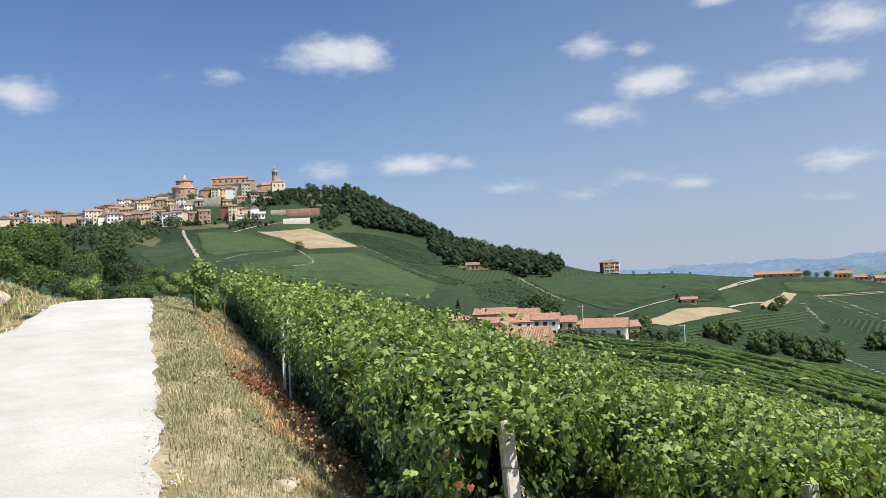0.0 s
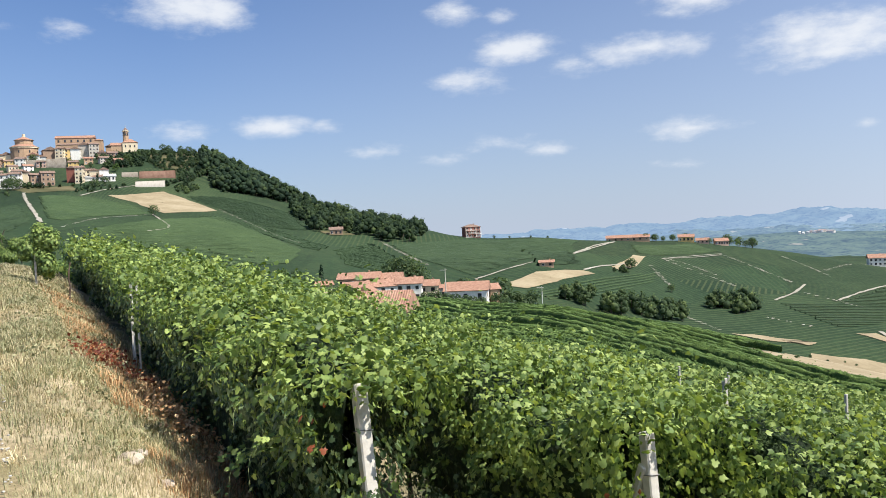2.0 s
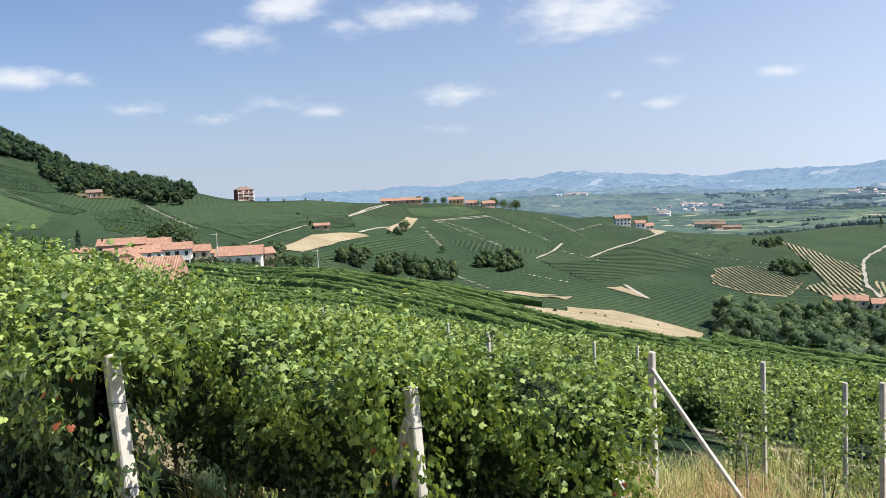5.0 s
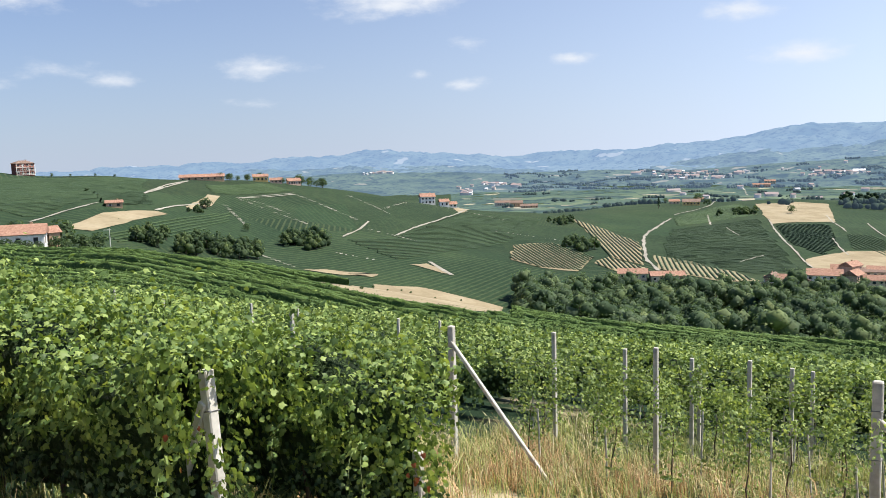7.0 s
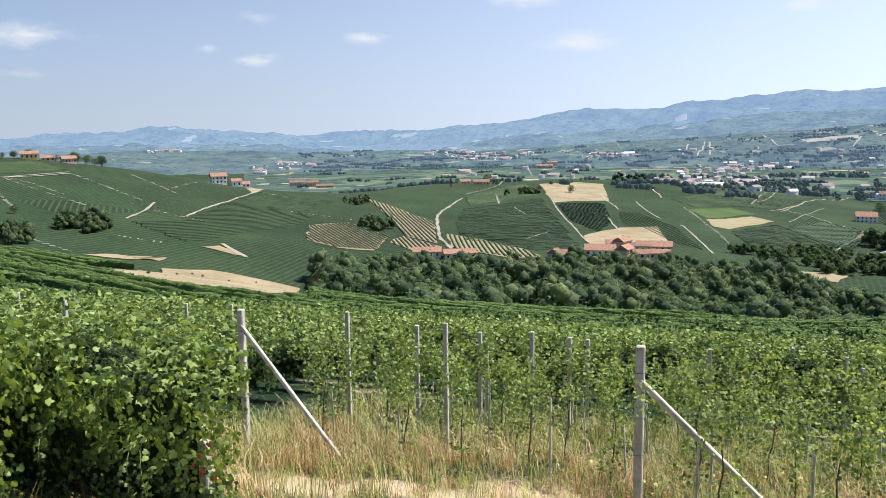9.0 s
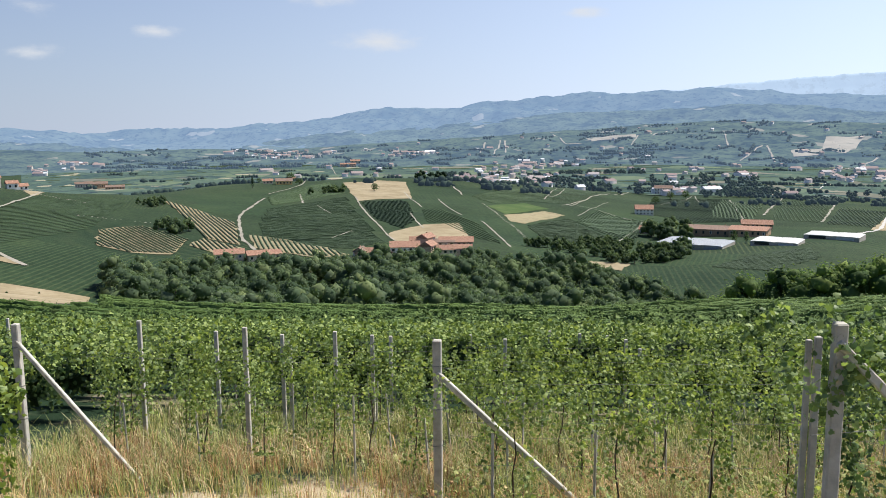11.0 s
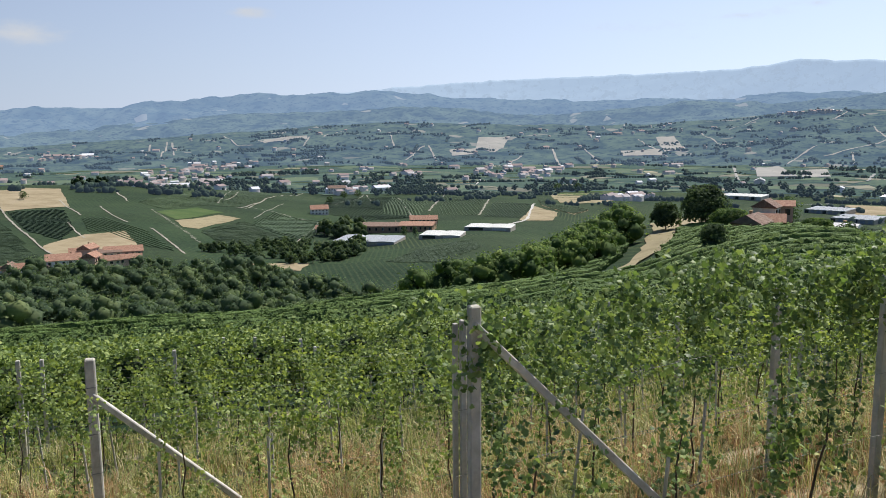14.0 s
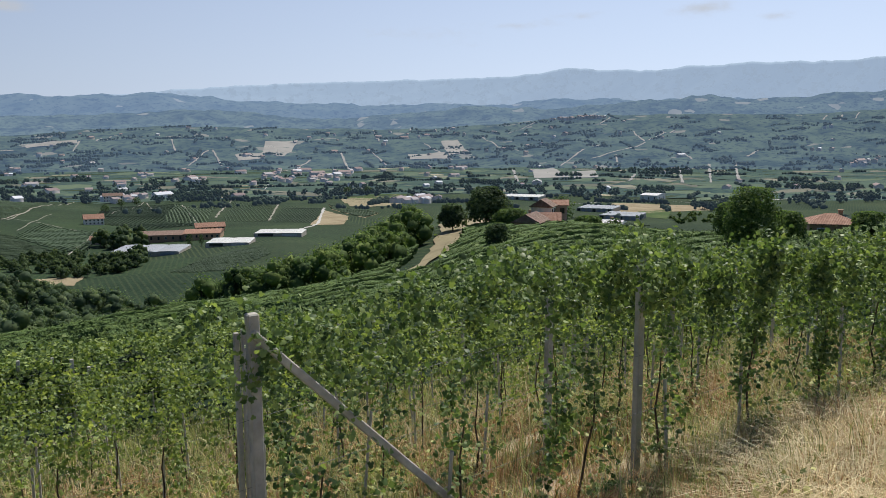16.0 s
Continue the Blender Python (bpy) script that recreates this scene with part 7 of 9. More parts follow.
track([(506, 602), (588, 688), (758, 870)], 2.5, DUST_TRACK)
track([(501, 529), (574, 597), (663, 682)], 2.5, DUST_TRACK)
track([(458, 449), (515, 484), (652, 603)], 3, GRAVEL)
track([(471, 709), (688, 963)], 1.5, DUST_TRACK)
track([(686, 953), (525, 712)], 1.5, DUST_TRACK)
rows_on([(308, 581), (365, 630), (381, 581), (295, 475), (293, 513)], -94, 3.2, HILL_VINES, 1.25)
rows_on([(688, 898), (623, 739), (467, 569), (458, 614)], -126, 3.2, HILL_VINES, 1.25)
field([(692, 634), (671, 586), (651, 528), (598, 503), (628, 570)], STUBBLE, label="pale soil between vineyard rows")
rows_on([(692, 634), (671, 586), (651, 528), (598, 503), (628, 570)], -120, 3.2, HILL_VINES, 1.25, tall=0.95)
field([(499, 478), (619, 572), (594, 519), (536, 473)], BARE_SOIL, label="pale fields on the valley floor")
field([(829, 716), (952, 738), (896, 662), (747, 592), (680, 573)], STUBBLE, label="brown fields on the valley floor")
field([(862, 763), (947, 789), (986, 729), (922, 698), (836, 714)], MEADOW, label="light green fields on the valley floor")
field([(862, 411), (974, 411), (1006, 343), (1058, 296), (975, 279), (870, 340)], BARE_SOIL, label="pale field along the valley road")
track([(940, 464), (1031, 427), (1054, 323), (1203, 253), (1212, 141)], 3.5, GRAVEL)
field([(905, 354), (942, 327), (828, 293), (842, 323)], MEADOW, label="light green fields on the valley floor")
field([(1475, 525), (1471, 403), (1631, 259), (1480, 243), (1358, 372), (1341, 467)], BARE_SOIL, label="long pale field across the valley")
field([(861, 768), (964, 750), (897, 641), (737, 582), (687, 597)], STUBBLE, label="brown fields on the valley floor")

# pale tracks and fields on the far hills
far_track([(894, 2275), (1062, 2659)], 7)
far_track([(930, 2257), (1111, 2641)], 7)
far_track([(961, 2244), (1124, 2632)], 7)
far_track([(1353, 2730), (1216, 2364), (1255, 2332)], 7)
far_track([(1515, 2696), (1530, 2628), (1546, 2677)], 7)
far_track([(1576, 2636), (1595, 2636)], 7)
far_track([(1344, 2188), (1433, 2296)], 7)
far_track([(1468, 2264), (1583, 2360)], 7)
far_track([(1644, 2144), (1539, 1993)], 7)
far_track([(1348, 1697), (1600, 1924)], 7)
far_track([(1649, 2559), (1672, 2585)], 7)
far_field([(1352, 2763), (1411, 2743), (1411, 2743), (1360, 2756)])
far_field([(1316, 2417), (1435, 2311), (1413, 2275), (1289, 2329)])
far_track([(1352, 1701), (1600, 1923)], 7)
far_track([(1614, 1921), (1400, 1637)], 7)
far_track([(1354, 1382), (1640, 1564)], 7)
far_track([(1815, 1610), (1464, 1265)], 7)
far_track([(1942, 1610), (1697, 1350)], 7)
far_track([(2158, 1564), (1854, 1249)], 7)
far_track([(2353, 1928), (2064, 1669)], 7)
far_track([(2472, 1851), (2440, 1827)], 7)
far_field([(1580, 1789), (1661, 1764), (1553, 1651), (1493, 1679)])
far_field([(1845, 1948), (1902, 1863), (1620, 1645), (1658, 1766)])
far_field([(1927, 1453), (1968, 1351), (1874, 1278), (1815, 1360)])
far_field([(2210, 1533), (2268, 1507), (2023, 1299), (1901, 1289)])
far_track([(2629, 1619), (2714, 1453), (2474, 1440)], 7)
far_track([(2613, 1183), (2835, 1225)], 7)
far_track([(2027, 926), (2272, 888), (2642, 919)], 7)
far_track([(2586, 1037), (2317, 894)], 7)
far_track([(2112, 894), (1958, 823)], 7)
far_track([(1882, 942), (1988, 973), (2149, 1000)], 7)
far_track([(1967, 671), (1440, 484)], 7)
far_track([(2060, 628), (1462, 441)], 7)
far_track([(2108, 577), (1482, 398)], 7)
far_track([(3007, 679), (3013, 674)], 7)
far_track([(3002, 629), (3019, 615)], 7)
far_track([(2970, 540), (3040, 542)], 7)
far_track([(2933, 482), (3037, 495)], 7)
far_track([(2940, 440), (3063, 448)], 7)
far_track([(2236, 760), (2127, 692)], 7)
far_track([(2209, 577), (2311, 575)], 7)
far_track([(1696, 971), (1302, 737)], 7)
far_track([(2385, 1506), (2048, 1155)], 7)
far_track([(1428, 578), (1642, 652)], 7)
far_field([(1710, 928), (1839, 941), (1485, 722), (1430, 772)])
far_field([(1699, 822), (1759, 794), (1514, 675), (1472, 708)])

# spur with the farm track
field([(650, 445), (705, 421), (217, 128), (212, 143)], STUBBLE, label="mown dry grass in front of the house")
track([(644, 435), (190, 131), (170, 119), (139, 102), (123, 92)], 4.5, STUBBLE)
field([(663, 451), (702, 441), (686, 412), (201, 122), (195, 126), (170, 113), (152, 102), (166, 117), (192, 133)], STUBBLE, label="mown dry strip beside the farm on the spur")
track([(162, 112), (144, 104), (129, 99), (120, 95)], 4.5, STUBBLE)
field([(-61, 180), (-54, 184), (-79, 329), (-62, 338), (-47, 337), (-26, 329), (-16, 186), (-24, 174), (-36, 172), (-46, 165), (-55, 167)], BARE_SOIL, label="long mown sandy strip at the brow of the slope", up=0.12)

# village on the hill
house(-785, 225, 11.0, 12.2, 6.5, 3.0, 155, "cream", "old", 2, 3, lift=-0.7)
house(-834, 248, 9.1, 6.4, 8.2, 1.7, 67, "white", "old", 3, 3, lift=-0.5)
house(-816, 250, 8.6, 9.6, 9.1, 2.5, 170, "grey", "old", 3, 3, lift=-0.6)
house(-789, 249, 9.7, 6.8, 8.8, 1.8, 79, "blue", "old", 3, 3, lift=-0.5)
house(-759, 244, 7.3, 6.0, 9.2, 1.6, 56, "cream", "old", 3, 2, lift=-0.4)
house(-746, 245, 6.9, 6.0, 9.0, 1.6, 74, "cream", "tile", 3, 2, lift=-0.4)
house(-753, 252, 8.6, 6.0, 12.6, 1.6, 63, "brown", "old", 4, 3, lift=-0.4)
house(-757, 260, 7.4, 8.2, 10.9, 2.1, 156, "brown", "old", 4, 2, lift=-0.7)
house(-743, 264, 10.7, 11.9, 9.2, 3.1, 161, "tan", "tile", 3, 3, lift=-0.8)
house(-745, 270, 6.9, 6.0, 9.1, 1.6, 71, "tan", "old", 3, 2, lift=-0.4)
house(-739, 274, 7.0, 7.5, 8.7, 2.0, 143, "cream", "old", 3, 2, lift=-0.5)
house(-732, 277, 8.2, 6.0, 11.7, 1.6, 84, "white", "tile", 4, 3, lift=-0.4)
house(-720, 279, 7.2, 6.0, 12.2, 1.6, 72, "cream", "tile", 4, 2, lift=-0.5)
house(-713, 282, 7.5, 8.4, 7.9, 2.2, 151, "white", "old", 3, 2, lift=-0.7)
house(-704, 286, 8.6, 6.0, 10.1, 1.6, 59, "white", "old", 3, 3, lift=-0.5)
house(-715, 298, 9.7, 6.8, 8.2, 1.8, 47, "white", "old", 3, 3, lift=-0.7)
house(-703, 300, 8.7, 6.1, 8.2, 1.6, 75, "brown", "tile", 3, 3, lift=-0.5)
house(-700, 306, 8.3, 6.0, 8.8, 1.6, 66, "brown", "old", 3, 3, lift=-0.5)
house(-817, 324, 10.3, 11.5, 5.2, 2.4, 141, "tan", "old", 2, 3, lift=-0.9)
house(-795, 325, 10.6, 11.8, 5.1, 2.4, 140, "cream", "old", 2, 3, lift=-0.9)
house(-764, 313, 10.6, 7.4, 7.5, 1.9, 70, "tan", "tile", 2, 3, lift=-0.8)
house(-750, 318, 11.7, 8.2, 6.8, 2.1, 50, "tan", "tile", 2, 4, lift=-1.0)
house(-811, 340, 9.2, 6.4, 9.1, 1.7, 77, "white", "old", 3, 3, lift=-0.5)
house(-783, 336, 8.5, 6.0, 10.6, 1.6, 73, "cream", "old", 4, 3, lift=-0.6)
house(-772, 338, 9.3, 6.5, 10.1, 1.7, 42, "grey", "old", 3, 3, lift=-0.8)
house(-770, 342, 12.5, 8.7, 6.7, 2.3, 77, "cream", "tile", 2, 4, lift=-1.1)
house(-780, 342, 7.0, 7.3, 7.9, 1.9, 154, "white", "old", 3, 2, lift=-0.8)
house(-802, 359, 8.7, 9.7, 5.1, 2.4, 150, "yellow", "tile", 2, 3, lift=-0.9)
house(-798, 366, 10.7, 7.5, 6.3, 1.9, 70, "yellow", "old", 2, 3, lift=-0.8)
house(-775, 342, 7.8, 8.7, 4.1, 1.9, 161, "white", "old", 1, 2, lift=-1.1)
house(-770, 347, 8.6, 6.0, 5.7, 1.6, 42, "brown", "tile", 2, 3, lift=-0.8)
house(-721, 317, 8.8, 6.1, 7.8, 1.6, 51, "pink", "old", 3, 3, lift=-0.7)
house(-717, 323, 8.5, 6.0, 6.2, 1.6, 50, "grey", "old", 2, 3, lift=-0.7)
house(-692, 319, 9.3, 6.5, 11.6, 1.7, 68, "pink", "old", 4, 3, lift=-0.6)
house(-794, 373, 8.4, 9.3, 6.9, 2.4, 146, "cream", "old", 2, 3, lift=-1.0)
house(-792, 380, 8.8, 9.8, 6.9, 2.5, 140, "cream", "old", 2, 3, lift=-1.1)
house(-767, 362, 10.2, 7.1, 3.4, 1.6, 49, "white", "tile", 1, 3, lift=-0.9)
house(-670, 328, 7.6, 6.0, 10.7, 1.6, 64, "white", "old", 4, 2, lift=-0.6)
house(-672, 335, 7.0, 7.8, 9.0, 2.0, 136, "cream", "old", 3, 2, lift=-0.9)
house(-655, 336, 10.0, 7.0, 8.2, 1.8, 72, "brown", "old", 3, 3, lift=-0.7)
house(-646, 340, 9.9, 6.9, 10.2, 1.8, 69, "brown", "old", 3, 3, lift=-0.7)
house(-756, 387, 9.6, 10.7, 7.2, 2.8, 137, "white", "tile", 2, 3, lift=-1.2)
house(-753, 392, 7.0, 7.8, 5.1, 2.0, 143, "white", "old", 2, 2, lift=-0.9)
house(-755, 401, 11.8, 13.1, 10.1, 3.4, 158, "brown", "old", 3, 4, lift=-1.4)
house(-744, 405, 7.4, 6.0, 11.6, 1.6, 38, "cream", "old", 4, 2, lift=-0.7)
house(-744, 413, 7.5, 6.0, 9.8, 1.6, 62, "yellow", "old", 3, 2, lift=-0.7)
house(-740, 418, 7.1, 7.9, 10.1, 2.0, 138, "white", "old", 3, 2, lift=-0.9)
house(-742, 428, 8.8, 9.7, 12.6, 2.5, 138, "grey", "old", 4, 3, lift=-1.0)
house(-732, 431, 8.8, 6.2, 13.1, 1.6, 68, "grey", "old", 4, 3, lift=-0.7)
house(-667, 311, 7.9, 6.0, 11.5, 1.6, 66, "white", "old", 4, 2, lift=-0.5)
house(-652, 310, 7.7, 6.0, 10.4, 1.6, 51, "white", "old", 3, 2, lift=-0.5)
house(-647, 315, 7.7, 6.0, 11.3, 1.6, 47, "white", "old", 4, 2, lift=-0.5)
house(-646, 361, 7.0, 7.1, 11.4, 1.8, 132, "red", "old", 4, 2, lift=-0.8)
house(-635, 361, 6.1, 6.0, 12.6, 1.6, 44, "cream", "old", 4, 2, lift=-0.7)
house(-652, 377, 8.2, 6.0, 6.2, 1.6, 75, "cream", "old", 2, 3, lift=-0.9)
house(-645, 380, 7.0, 7.2, 6.4, 1.9, 139, "cream", "old", 2, 2, lift=-1.0)
house(-638, 384, 7.0, 7.3, 7.2, 1.9, 148, "white", "old", 2, 2, lift=-1.0)
house(-639, 370, 8.1, 9.0, 2.9, 1.4, 143, "white", "pale", 1, 3, lift=-1.1)
house(-632, 376, 9.8, 6.9, 3.3, 1.6, 38, "white", "old", 1, 3, lift=-0.9)
house(-625, 381, 8.6, 6.0, 4.5, 1.6, 53, "white", "pale", 1, 3, lift=-0.9)
house(-713, 429, 7.9, 8.8, 6.2, 2.3, 140, "tan", "old", 2, 2, lift=-1.0)
house(-697, 429, 8.6, 6.0, 6.4, 1.6, 58, "brown", "old", 2, 3, lift=-0.7)
house(-761, 468, 9.3, 10.3, 5.1, 2.4, 138, "tan", "old", 2, 3, lift=-0.7)
house(-741, 466, 8.8, 9.8, 5.8, 2.6, 149, "white", "old", 2, 3, lift=-1.1)
house(-679, 512, 8.6, 6.0, 3.1, 1.5, 53, "pink", "old", 1, 3, lift=-0.6)
house(-806, 233, 9.4, 6.6, 5.8, 1.7, 55, "white", "old", 2, 3, lift=-0.5)
house(-767, 230, 9.0, 6.3, 6.7, 1.6, 50, "cream", "old", 2, 3, lift=-0.5)
house(-805, 250, 7.3, 6.0, 7.5, 1.6, 63, "tan", "old", 2, 2, lift=-0.4)
house(-773, 248, 6.3, 6.0, 6.2, 1.6, 89, "pink", "old", 2, 2, lift=-0.5)
house(-750, 250, 6.3, 6.0, 6.6, 1.6, 88, "brown", "tile", 2, 2, lift=-0.4)
house(-779, 269, 7.5, 6.0, 7.1, 1.6, 51, "yellow", "old", 2, 2, lift=-0.5)
house(-755, 270, 7.8, 6.0, 6.1, 1.6, 85, "white", "tile", 2, 2, lift=-0.5)
house(-718, 266, 8.2, 6.0, 6.0, 1.6, 81, "grey", "old", 2, 3, lift=-0.4)
house(-766, 294, 9.4, 6.6, 6.3, 1.7, 68, "white", "old", 2, 3, lift=-0.6)
house(-737, 291, 6.7, 6.0, 7.0, 1.6, 46, "cream", "old", 2, 2, lift=-0.5)
house(-716, 292, 7.7, 6.0, 5.5, 1.6, 73, "tan", "tile", 2, 2, lift=-0.6)
house(-732, 309, 9.0, 6.3, 6.2, 1.6, 60, "pink", "old", 2, 3, lift=-0.7)
house(-713, 310, 7.2, 6.0, 6.8, 1.6, 77, "brown", "old", 2, 2, lift=-0.6)
house(-691, 309, 6.8, 6.0, 5.2, 1.6, 51, "yellow", "old", 2, 2, lift=-0.5)
house(-704, 326, 8.5, 6.0, 7.2, 1.6, 84, "white", "old", 2, 3, lift=-0.7)
house(-679, 323, 6.8, 6.0, 6.8, 1.6, 62, "grey", "old", 2, 2, lift=-0.6)
house(-821, 321, 7.9, 6.0, 5.8, 1.6, 79, "white", "old", 2, 2, lift=-0.3)
house(-811, 327, 8.1, 6.0, 7.0, 1.6, 50, "pink", "old", 2, 3, lift=-0.5)
house(-796, 330, 7.9, 6.0, 5.2, 1.6, 51, "white", "old", 2, 2, lift=-0.5)
house(-783, 335, 7.7, 6.0, 6.0, 1.6, 53, "cream", "tile", 2, 2, lift=-0.6)
house(-776, 342, 7.8, 6.0, 5.6, 1.6, 49, "brown", "old", 2, 2, lift=-0.7)
house(-771, 350, 7.6, 6.0, 6.2, 1.6, 52, "grey", "old", 2, 2, lift=-0.8)
house(-766, 358, 7.8, 6.0, 7.0, 1.6, 48, "tan", "old", 2, 2, lift=-0.8)
house(-761, 366, 7.4, 6.0, 5.0, 1.6, 61, "yellow", "old", 2, 2, lift=-0.7)
house(-754, 373, 8.0, 6.0, 6.5, 1.6, 42, "white", "old", 2, 2, lift=-0.7)
house(-737, 357, 8.2, 6.0, 4.0, 1.6, 83, "cream", "old", 1, 3, lift=-0.7)
house(-720, 362, 8.0, 6.0, 4.7, 1.6, 80, "white", "tile", 2, 2, lift=-0.8)
house(-725, 378, 8.5, 6.0, 5.2, 1.6, 39, "pink", "old", 2, 3, lift=-0.8)
house(-715, 387, 8.3, 6.0, 5.0, 1.6, 40, "white", "old", 2, 3, lift=-0.8)
house(-699, 392, 7.7, 6.0, 5.2, 1.6, 50, "yellow", "old", 2, 2, lift=-0.8)
house(-702, 408, 7.7, 6.0, 5.2, 1.6, 59, "tan", "tile", 2, 2, lift=-0.7)
house(-691, 416, 8.1, 6.0, 4.9, 1.6, 78, "grey", "old", 2, 3, lift=-0.8)
house(-671, 418, 7.7, 6.0, 4.6, 1.6, 71, "brown", "tile", 2, 2, lift=-0.9)
round_church(-780, 390, 11.8, 19.5, 63)
long_church(-764, 432, 34.6, 16.0, 17.3, 49)
tower_church(-733, 466, 24.8, 12.4, 24.2, 58)
long_wall((-616, 402), (-596, 423), 6.0, BRICK_WALL, "long brown brick terrace wall below the village")
long_wall((-591, 382), (-575, 398), 4.8, WALLS["grey"], "pale arched terrace wall below the village")
long_wall((-737, 370), (-703, 388), 7.3, STONE_WALL, "grey stone retaining wall under the village houses")
long_wall((-630, 395), (-620, 404), 4.0, STONE_WALL, "grey arched retaining wall under the village")

# farm below the road
house(-208, 224, 14.7, 10.3, 6.7, 2.0, 35, "tan", "tile", 2, 7, lift=-0.4, label="long two-storey farmhouse with a clay tile roof", group="farm houses")
house(-199, 231, 7.9, 6.0, 6.5, 1.9, 33, "white", "tile", 2, 2, group="farm houses")
house(-196, 209, 8.1, 6.0, 5.2, 1.8, 38, "white", "tile", 1, 3, group="farm houses")
house(-186, 203, 8.1, 6.0, 3.7, 1.9, 122, "pink", "tile", 1, 2, group="farm houses")
house(-191, 216, 9.3, 6.5, 4.8, 2.1, 56, "white", "tile", 2, 3, group="farm houses")
house(-184, 223, 8.8, 6.2, 6.1, 2.0, 34, "white", "tile", 2, 3, label="white farmhouse with arched ground floor openings", group="farm houses")
house(-184, 234, 6.7, 6.0, 5.4, 1.9, 32, "cream", "tile", 2, 2, group="farm houses")
house(-173, 242, 15.0, 10.5, 4.6, 2.8, 28, "white", "tile", 1, 3, label="long low white barn with a clay tile roof", group="farm houses")
house(-169, 252, 3.6, 6.0, 5.4, 1.9, 54, "tan", "tile", 1, 1, group="farm houses")
house(-223, 220, 6.1, 6.0, 3.5, 1.3, 55, "cream", "tile", 1, 2, lift=-0.4, group="farm houses")
house(-186, 245, 3.1, 6.0, 4.0, 1.1, 37, "white", "tile", 1, 1, group="farm houses")
house(-49, 56, 3.9, 4.6, 2.8, 1.5, 27, "brown", "tile", 1, 1, lift=0.3, label="small hut with a big clay tile roof among vines", group="farm houses")
utility_pole(-172, 228, 12.0)
utility_pole(-147, 250, 9)

# houses along the ridge
tall_house = house(-322, 458, 10.5, 7.2, 7.0, 1.6, 55, "red", "old", 3, 4, hip=True, label="tall red house with balconies on the ridge", group="ridge houses")
for f in range(3):
    bm = bmesh.new()
    box(bm, 0.0, -4.2, 2.25 * f + 0.25, 10.9, 1.3, 0.22)
    box(bm, 0.0, -4.8, 2.25 * f + 1.0, 10.9, 0.08, 0.12)
    for q in (-5.3, -1.8, 1.8, 5.3):
        box(bm, q, -4.8, 2.25 * f + 1.2, 0.22, 0.22, 2.1)
    part("balcony", bm, WALLS["white"], tall_house, "white balcony with a rail and posts")
house(-261, 571, 30.8, 9.0, 2.4, 1.9, 25, "tan", "tile", 1, 7, label="long low red-roofed farmhouse on the ridge", group="ridge houses")
house(-228, 600, 11.0, 8.0, 3.6, 1.8, 21, "yellow", "tile", 1, 4, group="ridge houses")
house(-215, 598, 8.6, 6.0, 2.2, 1.6, 20, "pink", "tile", 1, 3, group="ridge houses")
house(-204, 605, 9.0, 8.0, 3.0, 1.9, 29, "pink", "tile", 1, 5, group="ridge houses")
house(-110, 649, 11.4, 8.0, 5.6, 2.5, 22, "white", "tile", 2, 4, group="ridge houses")
house(-96, 644, 7.2, 6.0, 3.9, 1.9, 20, "white", "tile", 1, 2, group="ridge houses")
house(-90, 649, 6.0, 6.0, 2.6, 1.9, 20, "white", "tile", 1, 2, group="ridge houses")
house(-117, 1507, 27.3, 11.0, 6.7, 3.5, 4, "grey", "old", 1, 7, group="ridge houses")
house(-90, 1472, 23.3, 11.0, 8.1, 3.5, 4, "tan", "old", 1, 7, group="ridge houses")
house(-66, 1440, 29.3, 11.0, 4.1, 3.0, 3, "tan", "old", 1, 7, group="ridge houses")
house(-217, 375, 7.3, 6.0, 2.2, 1.1, 30, "tan", "tile", 1, 2, lift=-0.3, group="ridge houses")
house(-387, 396, 8.4, 6.2, 3.6, 1.7, 45, "brown", "old", 1, 3, lift=-0.7, group="ridge houses")
house(-446, 490, 9.0, 6.3, 3.4, 2.0, 42, "white", "tile", 1, 3, group="ridge houses")
house(-440, 491, 4.5, 6.0, 2.2, 1.5, 42, "pink", "tile", 1, 1, group="ridge houses")

# red-roofed hamlet across the valley
house(95, 407, 6.2, 6.0, 2.9, 1.9, 57, "white", "old", 1, 2, group="hamlet houses")
house(102, 406, 9.2, 6.4, 2.2, 2.1, -14, "white", "tile", 1, 3, group="hamlet houses")
house(94, 407, 4.4, 6.0, 2.2, 1.1, -13, "pink", "tile", 1, 1, group="hamlet houses")
house(109, 403, 6.5, 6.0, 2.4, 1.9, 55, "grey", "old", 1, 2, group="hamlet houses")
house(117, 403, 14.6, 10.2, 5.2, 2.4, -16, "white", "tile", 2, 5, group="hamlet houses")
house(128, 419, 6.4, 6.0, 5.7, 1.7, -17, "cream", "tile", 2, 2, group="hamlet houses")
house(133, 417, 8.5, 6.0, 7.4, 1.9, 42, "pink", "tile", 2, 3, group="hamlet houses")
house(128, 398, 9.0, 6.3, 6.3, 2.0, 52, "pink", "tile", 2, 3, group="hamlet houses")
house(142, 416, 11.8, 8.3, 5.2, 1.4, -19, "cream", "old", 2, 4, group="hamlet houses")
house(136, 395, 8.5, 6.0, 4.7, 1.9, -19, "cream", "tile", 2, 3, group="hamlet houses")
house(149, 415, 17.7, 10.0, 5.6, 2.2, -20, "pink", "tile", 2, 6, group="hamlet houses")
house(144, 393, 9.9, 6.9, 5.5, 1.6, -20, "pink", "tile", 2, 3, group="hamlet houses")
house(31, 414, 13.6, 9.5, 2.8, 1.8, -4, "cream", "tile", 1, 4, group="hamlet houses")
house(47, 411, 15.7, 11.0, 2.9, 1.6, 1, "cream", "tile", 1, 5, group="hamlet houses")
